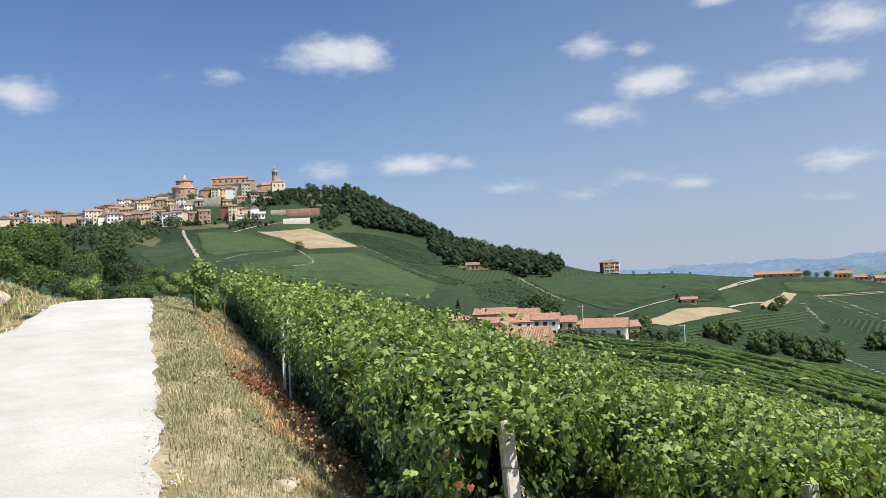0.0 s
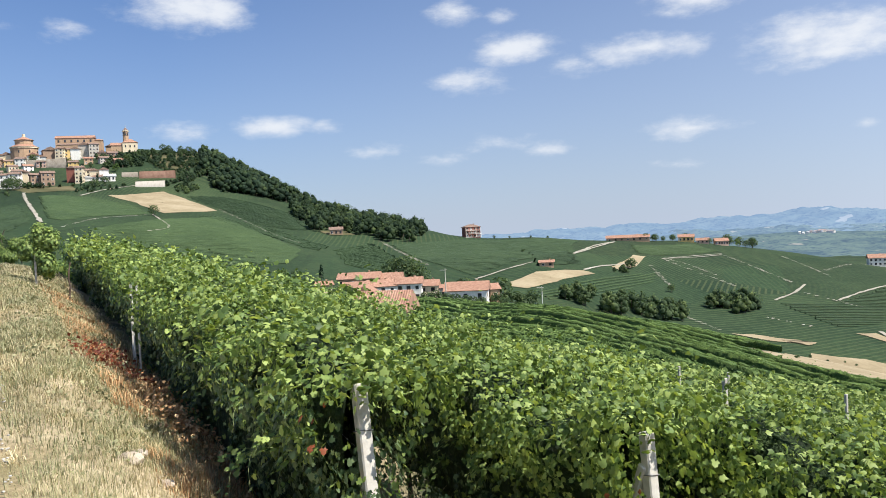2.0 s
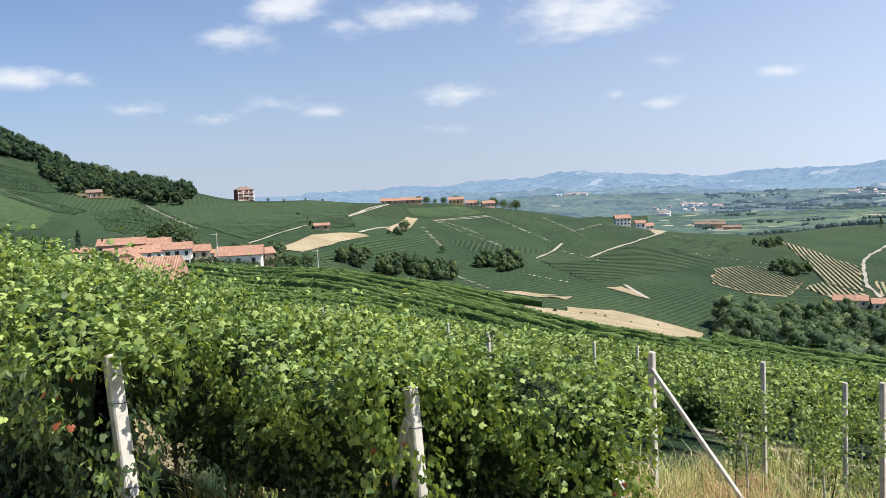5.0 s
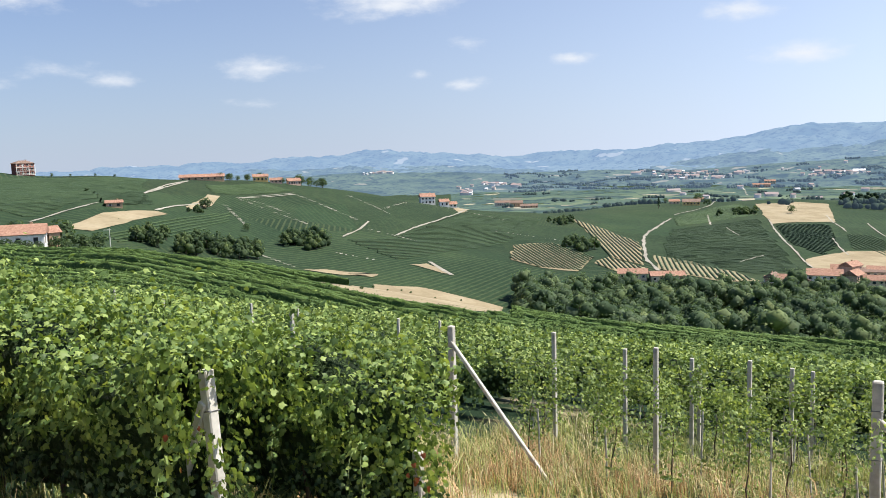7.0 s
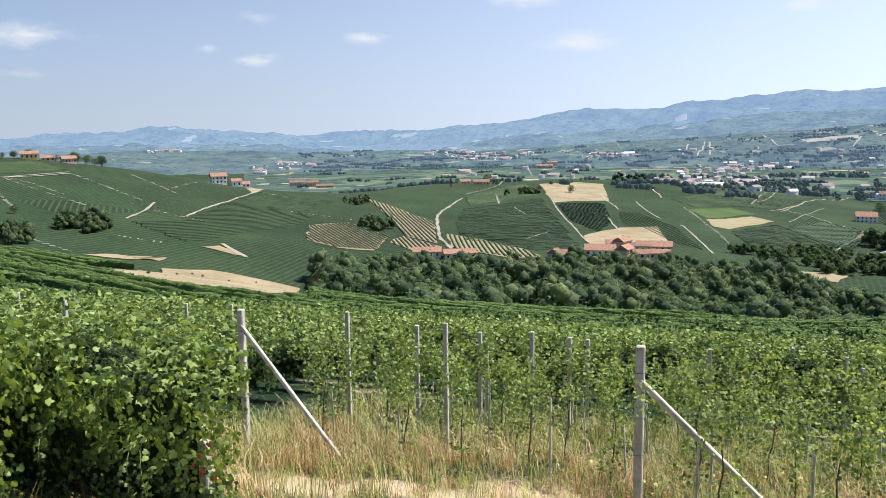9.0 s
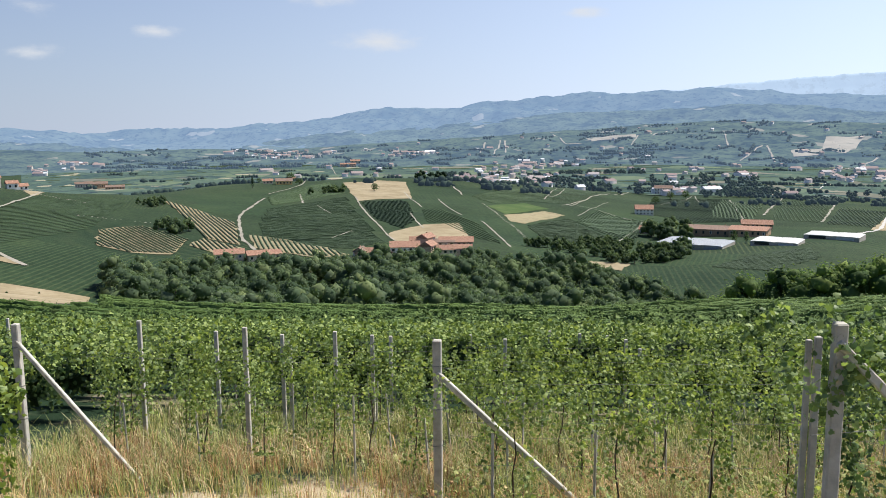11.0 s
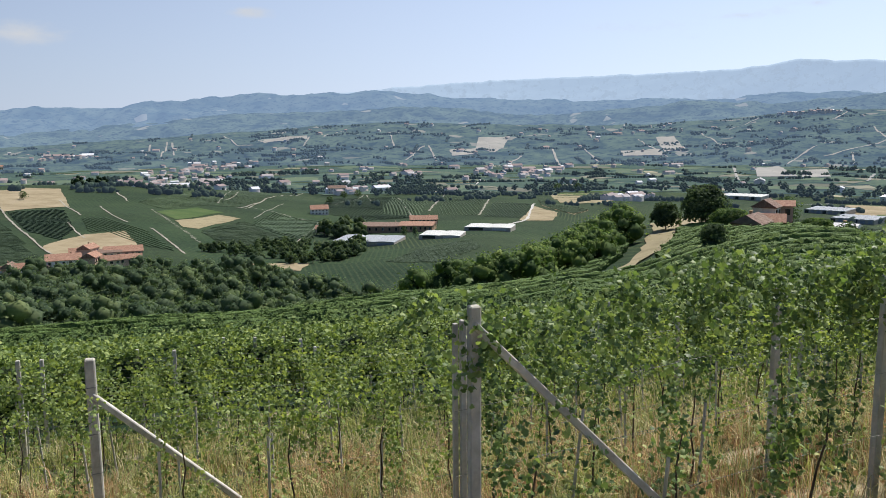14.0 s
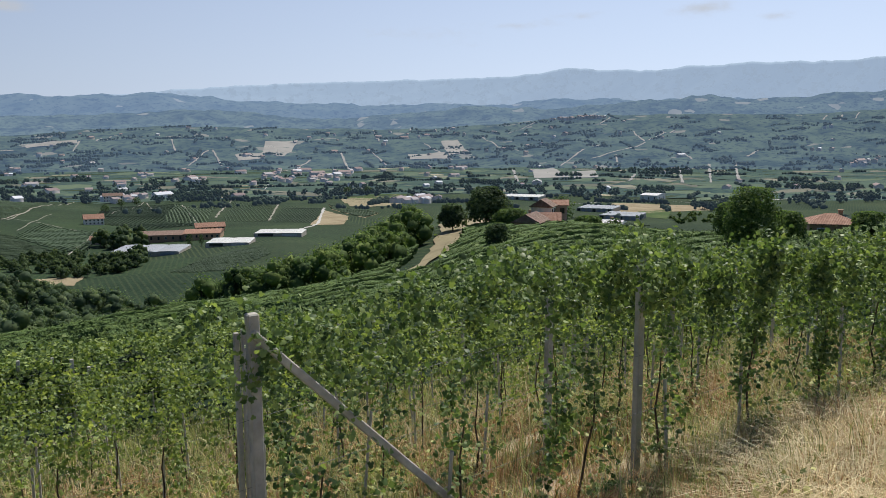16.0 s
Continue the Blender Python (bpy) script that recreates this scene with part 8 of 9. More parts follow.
house(104, 846, 9.8, 6.9, 2.7, 1.9, -7, "cream", "tile", 1, 3, group="hamlet houses")
house(117, 824, 15.7, 11.0, 3.3, 2.4, -8, "yellow", "old", 1, 5, group="hamlet houses")
house(238, 1564, 12.9, 9.0, 4.6, 2.9, -9, "cream", "tile", 2, 4, group="hamlet houses")
house(459, 2086, 40.0, 11.0, 7.0, 3.0, -12, "pink", "tile", 2, 7, lift=-0.3, group="hamlet houses")
house(495, 2160, 25.5, 11.0, 11.5, 3.5, -13, "cream", "tile", 4, 7, group="hamlet houses")

# valley: glasshouses, sheds and farms
glasshouse(313, 433, 41.0, 30.0, 3.6, -52, 3, "wide glasshouse with a pale blue-grey roof", GREY_SHEET, lift=0.3)
house(369, 490, 33.8, 26.0, 4.4, 1.6, -45, "brown", "old", 1, 7, lift=0.8, label="long brown-roofed farm shed", group="valley buildings")
house(384, 470, 24.1, 26.0, 4.0, 1.6, -47, "tan", "tile", 1, 7, lift=0.9, label="long brown-roofed farm shed", group="valley buildings")
house(419, 506, 21.5, 11.0, 3.8, 2.8, -35, "tan", "tile", 2, 7, group="valley buildings")
glasshouse(354, 408, 27.0, 24.0, 2.6, -52, 2, "low tunnel house with a white roof", SHEET, lift=0.3)
glasshouse(411, 422, 33.0, 22.0, 2.6, -55, 2, "low tunnel house with a white roof", SHEET, lift=0.2)
house(405, 636, 15.3, 10.7, 5.0, 3.4, -27, "white", "tile", 2, 5, group="valley buildings")
house(330, 514, 9.7, 6.8, 3.3, 2.2, -41, "cream", "tile", 1, 3, group="valley buildings")
house(665, 997, 24.4, 11.0, 8.6, 3.5, -29, "white", "old", 2, 7, group="valley buildings")

# houses on the spur
house(215, 113, 5.1, 6.0, 6.2, 1.9, 13, "white", "old", 2, 2, label="white gabled house with a clay tile roof", group="spur houses")
house(209, 108, 5.6, 6.0, 2.3, 1.8, -63, "brown", "tile", 2, 2, lift=0.3, label="small house with a red tile roof and open porch", group="spur houses")
house(222, 112, 5.4, 6.0, 6.8, 1.2, -63, "pink", "tile", 2, 2, group="spur houses")
house(169, 92, 7.4, 6.0, 2.2, 1.7, 11, "tan", "old", 1, 2, lift=0.3, label="old barn with a pale clay tile gable roof", group="spur houses")
house(200, 88, 10.1, 7.1, 2.2, 0.8, -78, "grey", "pale", 1, 3, lift=0.4, label="low flat farm shed with a pale grey roof", group="spur houses")
house(136, 23, 6.7, 6.0, 2.5, 1.2, -70, "tan", "tile", 1, 2, hip=True, label="house with an orange hipped tile roof beyond the vines", group="spur houses")
glasshouse(965, 537, 50.4, 40.0, 4.6, -76, 8, "glasshouse with a pale roof on the valley floor", SHEET, lift=1.0)
house(1049, 391, 22.3, 40.0, 8.6, 1.5, -85, "white", "pale", 1, 3, lift=0.8, label="white flat shed on the valley floor", group="spur houses")
glasshouse(874, 389, 40.2, 40.0, 4.6, -81, 7, "grey plastic tunnel house", GREY_SHEET, lift=0.6)
glasshouse(808, 333, 38.7, 40.0, 4.6, -83, 6, "grey plastic tunnel house", GREY_SHEET, lift=0.6)

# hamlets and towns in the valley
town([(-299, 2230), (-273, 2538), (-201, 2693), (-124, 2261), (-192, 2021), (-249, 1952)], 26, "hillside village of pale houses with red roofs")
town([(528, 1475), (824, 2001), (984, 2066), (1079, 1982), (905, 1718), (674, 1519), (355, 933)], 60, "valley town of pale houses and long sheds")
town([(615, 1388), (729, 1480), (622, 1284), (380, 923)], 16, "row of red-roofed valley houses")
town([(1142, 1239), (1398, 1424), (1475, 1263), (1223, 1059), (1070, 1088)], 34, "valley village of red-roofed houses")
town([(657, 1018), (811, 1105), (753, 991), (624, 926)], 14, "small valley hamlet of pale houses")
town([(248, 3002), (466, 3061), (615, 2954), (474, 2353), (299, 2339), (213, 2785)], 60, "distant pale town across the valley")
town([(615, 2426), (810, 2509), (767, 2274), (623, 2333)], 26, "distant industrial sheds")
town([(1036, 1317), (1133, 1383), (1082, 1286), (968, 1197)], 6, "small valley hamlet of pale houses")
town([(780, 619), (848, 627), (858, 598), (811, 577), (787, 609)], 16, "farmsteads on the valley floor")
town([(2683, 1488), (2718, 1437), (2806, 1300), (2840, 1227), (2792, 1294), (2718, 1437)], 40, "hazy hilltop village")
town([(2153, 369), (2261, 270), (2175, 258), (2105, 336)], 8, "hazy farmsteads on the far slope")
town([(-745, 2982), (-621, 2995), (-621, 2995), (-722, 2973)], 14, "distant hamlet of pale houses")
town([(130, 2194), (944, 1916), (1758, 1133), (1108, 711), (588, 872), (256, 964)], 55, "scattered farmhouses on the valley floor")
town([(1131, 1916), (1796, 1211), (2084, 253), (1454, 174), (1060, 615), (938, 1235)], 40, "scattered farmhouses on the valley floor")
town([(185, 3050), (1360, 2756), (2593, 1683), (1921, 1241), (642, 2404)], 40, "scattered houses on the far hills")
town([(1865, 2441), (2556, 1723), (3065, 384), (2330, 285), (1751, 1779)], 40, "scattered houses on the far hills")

# woods
wood([(-678, 511), (-668, 526), (-619, 528), (-570, 514), (-514, 502), (-491, 499), (-503, 485), (-528, 451), (-548, 431), (-603, 457)], 70, PINE, 9, 16, "dark conifers among the wood on the hill flank")
wood([(-678, 511), (-668, 526), (-619, 528), (-570, 514), (-514, 502), (-491, 499), (-503, 485), (-528, 451), (-548, 431), (-603, 457)], 230, DARK_WOOD, 7, 16, "dense dark wood down the flank of the hill")
wood([(-705, 457), (-698, 492), (-684, 510), (-590, 447), (-576, 416), (-642, 434)], 240, DARK_WOOD, 2, 7, "scrub and bushes on the steep village hill")
wood([(-722, 428), (-692, 448), (-643, 428), (-664, 399)], 70, DARK_WOOD, 4, 9, "dark trees below the village church")
wood([(-565, 400), (-562, 423), (-544, 404), (-548, 390)], 12, OAK, 3, 6, "dark bushes at the field edge")
wood([(-500, 462), (-501, 505), (-438, 486), (-382, 478), (-330, 420), (-330, 396), (-344, 392), (-374, 406), (-404, 408), (-400, 392), (-462, 427)], 260, DARK_WOOD, 5, 13, "dark wood along the ridge")
wood([(-726, 247), (-641, 302), (-599, 277), (-517, 227), (-590, 201)], 150, MIXED_WOOD, 1.8, 5, "scrub and small trees below the village")
wood([(-711, 275), (-640, 268), (-560, 235), (-480, 200), (-460, 168), (-560, 165), (-660, 215)], 230, DARK_WOOD, 1.4, 5, "dark scrub on the bank below the village")
wood([(-622, 345), (-618, 372), (-596, 378), (-586, 362), (-578, 345), (-591, 330)], 26, DARK_WOOD, 1.5, 4, "dark shrubs below the village terrace")
wood([(-592, 402), (-590, 432), (-566, 424), (-556, 404), (-570, 398)], 34, DARK_WOOD, 1.5, 5, "dark shrubs round the terrace walls")
wood([(-772, 232), (-706, 282), (-645, 322), (-624, 346), (-636, 300), (-700, 252), (-760, 214)], 46, DARK_WOOD, 2.5, 6.5, "dark garden trees below the village houses")
wood([(-758, 213), (-720, 250), (-568, 197), (-513, 144)], 40, ACACIA, 3, 5.5, "trees below the village houses")
wood([(-643, 284), (-638, 315), (-598, 294), (-564, 252)], 12, OAK, 4, 7, "dark trees at the foot of the village")
wood([(-166, 296), (-178, 325), (-165, 341), (-148, 344), (-134, 348), (-129, 331), (-146, 307)], 34, OAK, 6, 10, "dark trees in the hollow beyond the farm")
wood([(-140, 379), (-130, 403), (-115, 400), (-112, 382), (-131, 368)], 18, OAK, 6, 9, "dark clump of trees among vineyards")
wood([(-192, 427), (-196, 402), (-201, 419), (-199, 444)], 6, OAK, 2.5, 4, "row of bushes beside a bare field")
wood([(-12, 250), (-20, 345), (19, 371), (80, 376), (133, 365), (200, 346), (194, 267), (162, 216), (116, 201), (57, 214), (-0, 232)], 640, MIXED_WOOD, 7.5, 16, "broad dark green wood in the valley bottom", leaf=0.62, per=240)
wood([(158, 209), (208, 256), (232, 224), (230, 180), (195, 139), (160, 123), (136, 119), (119, 119), (112, 135), (125, 176)], 380, ACACIA, 7, 12.5, "bright green wood on the side of the spur", leaf=0.50, per=260)
wood([(231, 806), (505, 1603), (545, 1552), (306, 871), (259, 824)], 24, PINE, 9, 13, "dark stand of conifers on the hill")
wood([(125, 744), (164, 756), (159, 732), (124, 709)], 18, OAK, 5, 8, "dark hedge of trees on the hill")
wood([(-2, 496), (16, 520), (15, 489), (1, 474)], 12, OAK, 7, 10, "dark clump of trees among vineyards")
wood([(-18, 608), (3, 645), (3, 619), (-14, 591)], 10, OAK, 5, 7, "dark clump of trees among vineyards")
wood([(326, 508), (373, 525), (336, 474), (309, 472)], 16, OAK, 10, 15, "tall dark trees beside the glasshouses")
wood([(266, 424), (298, 423), (271, 384), (250, 393)], 14, OAK, 7, 11, "dark trees beside the glasshouses")
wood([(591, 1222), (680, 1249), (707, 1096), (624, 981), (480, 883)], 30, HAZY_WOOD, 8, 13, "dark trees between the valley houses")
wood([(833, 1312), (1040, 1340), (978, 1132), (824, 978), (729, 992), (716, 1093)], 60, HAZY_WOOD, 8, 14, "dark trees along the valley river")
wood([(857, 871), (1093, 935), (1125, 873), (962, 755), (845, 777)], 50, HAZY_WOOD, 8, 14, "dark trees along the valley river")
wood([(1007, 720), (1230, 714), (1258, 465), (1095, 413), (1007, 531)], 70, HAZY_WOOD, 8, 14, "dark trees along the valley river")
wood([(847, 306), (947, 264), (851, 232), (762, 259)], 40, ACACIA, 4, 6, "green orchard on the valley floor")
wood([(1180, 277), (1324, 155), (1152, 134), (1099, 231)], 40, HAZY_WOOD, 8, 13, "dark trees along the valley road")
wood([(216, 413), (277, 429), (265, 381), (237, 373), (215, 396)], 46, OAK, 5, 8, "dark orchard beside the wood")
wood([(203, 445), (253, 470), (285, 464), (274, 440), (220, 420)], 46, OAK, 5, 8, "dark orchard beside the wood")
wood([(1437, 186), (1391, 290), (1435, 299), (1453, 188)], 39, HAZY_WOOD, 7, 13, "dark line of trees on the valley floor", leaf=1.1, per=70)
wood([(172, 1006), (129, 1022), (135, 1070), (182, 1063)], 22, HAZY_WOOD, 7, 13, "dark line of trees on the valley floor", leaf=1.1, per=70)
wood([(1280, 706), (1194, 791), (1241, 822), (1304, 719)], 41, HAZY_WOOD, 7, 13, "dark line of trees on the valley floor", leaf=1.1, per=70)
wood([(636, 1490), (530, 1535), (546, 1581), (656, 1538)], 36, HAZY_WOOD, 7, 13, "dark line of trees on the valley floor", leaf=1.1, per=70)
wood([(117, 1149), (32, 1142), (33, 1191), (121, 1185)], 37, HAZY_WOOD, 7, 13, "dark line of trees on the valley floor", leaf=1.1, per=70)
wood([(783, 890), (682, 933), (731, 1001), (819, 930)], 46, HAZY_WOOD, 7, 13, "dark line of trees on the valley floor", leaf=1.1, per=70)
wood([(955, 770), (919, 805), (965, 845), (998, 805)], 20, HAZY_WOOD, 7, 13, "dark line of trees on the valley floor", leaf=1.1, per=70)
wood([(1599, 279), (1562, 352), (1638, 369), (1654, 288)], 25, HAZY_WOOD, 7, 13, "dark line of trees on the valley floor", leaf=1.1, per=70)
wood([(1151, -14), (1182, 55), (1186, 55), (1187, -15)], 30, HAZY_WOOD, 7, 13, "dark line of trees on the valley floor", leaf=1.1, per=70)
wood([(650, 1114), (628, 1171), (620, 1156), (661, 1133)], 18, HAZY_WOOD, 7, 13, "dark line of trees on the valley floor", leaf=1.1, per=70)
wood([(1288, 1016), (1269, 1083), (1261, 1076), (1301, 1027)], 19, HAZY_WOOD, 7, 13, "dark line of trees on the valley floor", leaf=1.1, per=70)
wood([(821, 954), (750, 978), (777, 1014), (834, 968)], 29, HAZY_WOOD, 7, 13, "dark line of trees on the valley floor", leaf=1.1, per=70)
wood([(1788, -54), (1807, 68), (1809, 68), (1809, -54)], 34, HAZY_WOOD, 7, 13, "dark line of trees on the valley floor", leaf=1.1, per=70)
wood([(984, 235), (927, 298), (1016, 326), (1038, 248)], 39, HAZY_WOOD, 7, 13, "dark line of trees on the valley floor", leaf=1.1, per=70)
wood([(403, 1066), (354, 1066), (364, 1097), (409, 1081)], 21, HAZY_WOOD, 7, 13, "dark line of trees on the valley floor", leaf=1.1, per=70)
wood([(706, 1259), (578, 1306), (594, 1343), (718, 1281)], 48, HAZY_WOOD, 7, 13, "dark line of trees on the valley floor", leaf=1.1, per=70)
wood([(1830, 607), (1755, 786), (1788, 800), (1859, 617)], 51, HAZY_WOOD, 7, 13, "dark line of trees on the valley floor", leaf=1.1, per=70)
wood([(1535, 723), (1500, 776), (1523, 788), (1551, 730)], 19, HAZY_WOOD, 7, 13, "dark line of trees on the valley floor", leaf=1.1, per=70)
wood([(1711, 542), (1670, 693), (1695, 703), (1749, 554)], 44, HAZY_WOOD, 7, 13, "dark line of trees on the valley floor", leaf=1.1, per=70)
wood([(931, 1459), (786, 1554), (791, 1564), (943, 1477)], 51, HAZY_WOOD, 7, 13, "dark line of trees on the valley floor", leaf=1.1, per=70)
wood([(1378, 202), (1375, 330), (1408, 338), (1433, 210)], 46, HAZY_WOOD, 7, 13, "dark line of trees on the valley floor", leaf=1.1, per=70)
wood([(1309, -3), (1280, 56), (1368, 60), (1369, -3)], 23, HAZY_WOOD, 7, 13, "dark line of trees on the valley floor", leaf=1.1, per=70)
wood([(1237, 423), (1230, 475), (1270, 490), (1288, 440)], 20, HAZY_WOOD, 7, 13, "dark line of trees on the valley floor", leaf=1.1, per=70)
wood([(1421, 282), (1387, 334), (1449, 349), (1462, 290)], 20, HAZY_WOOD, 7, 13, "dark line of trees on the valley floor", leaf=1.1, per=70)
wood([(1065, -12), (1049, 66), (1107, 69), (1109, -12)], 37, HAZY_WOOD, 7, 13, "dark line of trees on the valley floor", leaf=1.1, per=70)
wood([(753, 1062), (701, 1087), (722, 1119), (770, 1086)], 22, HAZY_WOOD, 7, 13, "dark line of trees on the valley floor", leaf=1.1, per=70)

# single trees
big_tree(-100.0, 40.7, 15.5, 4.8, 9.8, 7000, 0.20, OAK, "dark dense oak tree in the hollow beside the lane", "tree")
big_tree(-109.5, 35.0, 17.6, 6.1, 11.3, 7000, 0.20, ACACIA, "leafy green tree beyond the bank of the lane", "tree")
big_tree(-107.3, 32.0, 16.0, 5.3, 10.1, 6000, 0.20, ACACIA, "leafy green tree beyond the bank of the lane", "tree")
big_tree(-57.7, 16.5, 4.9, 2.2, 2.8, 5200, 0.12, ACACIA, "small light green tree behind the bank", "tree")
big_tree(-111.9, 37.5, 16.7, 4.0, 11.1, 5200, 0.20, ACACIA, "leafy green tree beyond the bank of the lane", "tree")
big_tree(-106.2, 28.6, 15.7, 5.2, 9.0, 5200, 0.20, ACACIA, "leafy green tree beyond the bank of the lane", "tree")
big_tree(-66.9, 20.5, 5.9, 1.9, 4.3, 1500, 0.12, ACACIA, "leafy green shrub in the hollow beside the lane", "shrub")
big_tree(-68.5, 22.1, 6.7, 1.8, 5.0, 1500, 0.12, ACACIA, "leafy green shrub in the hollow beside the lane", "shrub")
big_tree(-75.8, 25.7, 7.8, 2.2, 6.0, 1500, 0.14, ACACIA, "leafy green shrub in the hollow beside the lane", "shrub")
big_tree(-89.5, 31.9, 10.9, 2.8, 8.7, 1500, 0.16, OAK, "leafy green shrub in the hollow beside the lane", "shrub")
big_tree(-91.9, 34.1, 11.2, 2.7, 8.9, 1500, 0.17, OAK, "leafy green shrub in the hollow beside the lane", "shrub")
big_tree(-97.2, 37.0, 12.9, 2.4, 10.5, 1500, 0.18, ACACIA, "leafy green shrub in the hollow beside the lane", "shrub")
big_tree(-66.0, 23.2, 5.8, 2.1, 4.2, 1500, 0.12, OAK, "leafy green shrub in the hollow beside the lane", "shrub")
big_tree(-61.9, 22.9, 5.0, 1.8, 3.4, 1500, 0.11, OAK, "leafy green shrub in the hollow beside the lane", "shrub")
big_tree(-57.8, 22.5, 4.0, 1.7, 2.6, 1500, 0.11, OAK, "leafy green shrub in the hollow beside the lane", "shrub")
big_tree(-55.5, 22.8, 3.5, 1.6, 2.2, 1500, 0.10, OAK, "leafy green shrub in the hollow beside the lane", "shrub")
big_tree(-53.3, 22.9, 3.2, 1.4, 1.8, 1500, 0.10, ACACIA, "leafy green shrub in the hollow beside the lane", "shrub")
big_tree(-54.8, 24.5, 4.0, 1.4, 2.6, 1500, 0.10, ACACIA, "leafy green shrub in the hollow beside the lane", "shrub")
big_tree(-60.4, 26.7, 6.0, 1.3, 4.5, 1500, 0.11, ACACIA, "leafy green shrub in the hollow beside the lane", "shrub")
big_tree(-126.8, 46.3, 17.1, 4.2, 14.0, 1500, 0.23, ACACIA, "leafy green shrub in the hollow beside the lane", "shrub")
big_tree(-130.7, 50.2, 18.5, 3.8, 15.2, 1500, 0.24, ACACIA, "leafy green shrub in the hollow beside the lane", "shrub")
big_tree(-132.3, 45.8, 17.6, 3.8, 14.4, 1500, 0.24, ACACIA, "leafy green shrub in the hollow beside the lane", "shrub")
big_tree(-117.4, 51.1, 16.0, 3.5, 13.0, 1500, 0.22, OAK, "leafy green shrub in the hollow beside the lane", "shrub")
big_tree(-113.5, 52.3, 15.2, 3.7, 12.3, 1500, 0.21, ACACIA, "leafy green shrub in the hollow beside the lane", "shrub")
big_tree(-99.3, 47.2, 12.8, 2.7, 10.3, 1500, 0.19, OAK, "leafy green shrub in the hollow beside the lane", "shrub")
tree("oak", -820, 245, 8.1)
tree("acacia", -777, 242, 6.6)
tree("oak", -763, 258, 8.8)
tree("oak", -754, 263, 7.0)
tree("oak", -715, 262, 6.2)
tree("oak", -725, 279, 7.4)
tree("oak", -688, 282, 6.1)
tree("oak", -682, 292, 7.1)
tree("oak", -655, 295, 5.9)
tree("acacia", -798, 401, 7.3)
tree("cypress", -717, 372, 6.6)
tree("oak", -712, 395, 6.6)
tree("cypress", -620, 367, 8.8)
tree("oak", -609, 367, 7.7)
tree("acacia", -648, 401, 7.2)
tree("oak", -666, 424, 8.6)
tree("oak", -679, 442, 7.7)
tree("oak", -680, 397, 5.3)
tree("oak", -705, 430, 5.6)
tree("cypress", -767, 224, 6.5)
tree("acacia", -735, 241, 5.2)
tree("cypress", -702, 252, 5.1)
tree("cypress", -689, 273, 5.0)
tree("acacia", -674, 282, 6.9)
tree("acacia", -693, 303, 6.2)
tree("oak", -660, 308, 11.9)
tree("oak", -635, 307, 10.5)
tree("oak", -639, 314, 7.7)
tree("oak", -713, 493, 7.1)
tree("oak", -712, 499, 5.9)
tree("oak", -700, 504, 6.4)
tree("oak", -683, 501, 7.5)
tree("oak", -680, 504, 6.3)
tree("oak", -573, 513, 10.4)
tree("acacia", -598, 521, 10.8)
tree("oak", -605, 517, 9.7)
tree("acacia", -634, 520, 11.1)
tree("oak", -654, 526, 9.7)
tree("oak", -567, 518, 9.4)
tree("oak", -515, 496, 6.3)
tree("acacia", -506, 500, 7.2)
tree("oak", -503, 508, 7.8)
tree("oak", -457, 489, 7.3)
tree("oak", -452, 475, 11.1)
tree("cypress", -432, 506, 8.1)
tree("oak", -431, 498, 8.5)
tree("oak", -391, 492, 5.5)
tree("oak", -400, 490, 5.2)
tree("oak", -466, 313, 6.9)
tree("oak", -622, 297, 10.3)
tree("oak", -628, 272, 8.4)
tree("cypress", -608, 346, 10.4)
tree("oak", -596, 350, 8.0)
tree("oak", -750, 382, 8.6)
tree("acacia", -245, 221, 5.8)
tree("oak", -242, 224, 5.4)
tree("cypress", -235, 231, 8.0)
tree("oak", -214, 251, 11.7)
tree("oak", -211, 254, 12.9)
tree("oak", -208, 257, 10.4)
tree("oak", -220, 246, 7.2)
tree("oak", -307, 463, 2.3)
tree("oak", -300, 471, 1.9)
tree("oak", -292, 485, 1.9)
tree("oak", -283, 492, 1.9)
tree("oak", -251, 580, 4.3)
tree("oak", -247, 584, 4.7)
tree("oak", -239, 601, 4.4)
tree("oak", -225, 603, 5.2)
tree("oak", -203, 615, 7.9)
tree("acacia", -196, 616, 5.7)
tree("oak", -190, 617, 5.3)
tree("oak", -186, 620, 7.0)
tree("shrub", -200, 440, 5.9)
tree("oak", -202, 441, 4.6)
tree("oak", -159, 396, 4.1)
tree("shrub", -253, 411, 2.0)
tree("oak", 187, 739, 7.2)
tree("cypress", 83, 790, 10.8)
tree("oak", 128, 857, 10.0)
tree("oak", 99, 877, 5.4)
tree("shrub", 132, 823, 5.7)
big_tree(200.4, 122.7, 11.4, 12.8, 0.4, 6500, 0.54, OAK, "big round dark oak beside the farmhouse", "tree", "trees on the spur")
big_tree(199.0, 134.2, 7.8, 8.0, 0.4, 4200, 0.55, OAK, "round dark oak beside the farm track", "tree", "trees on the spur")
big_tree(173.4, 99.7, 5.4, 8.1, 1.3, 4200, 0.46, ACACIA, "leafy green tree by the farmyard", "tree", "trees on the spur")
big_tree(92.1, 23.4, 7.8, 6.6, 0.5, 7000, 0.22, ACACIA, "tall leafy tree beyond the vines", "tree", "trees on the spur")
big_tree(96.3, 26.9, 6.7, 4.1, 2.7, 4200, 0.23, ACACIA, "leafy green tree beyond the vines", "tree", "trees on the spur")
big_tree(97.8, 21.1, 4.9, 4.1, 1.9, 4200, 0.23, ACACIA, "leafy green tree beyond the vines", "tree", "trees on the spur")
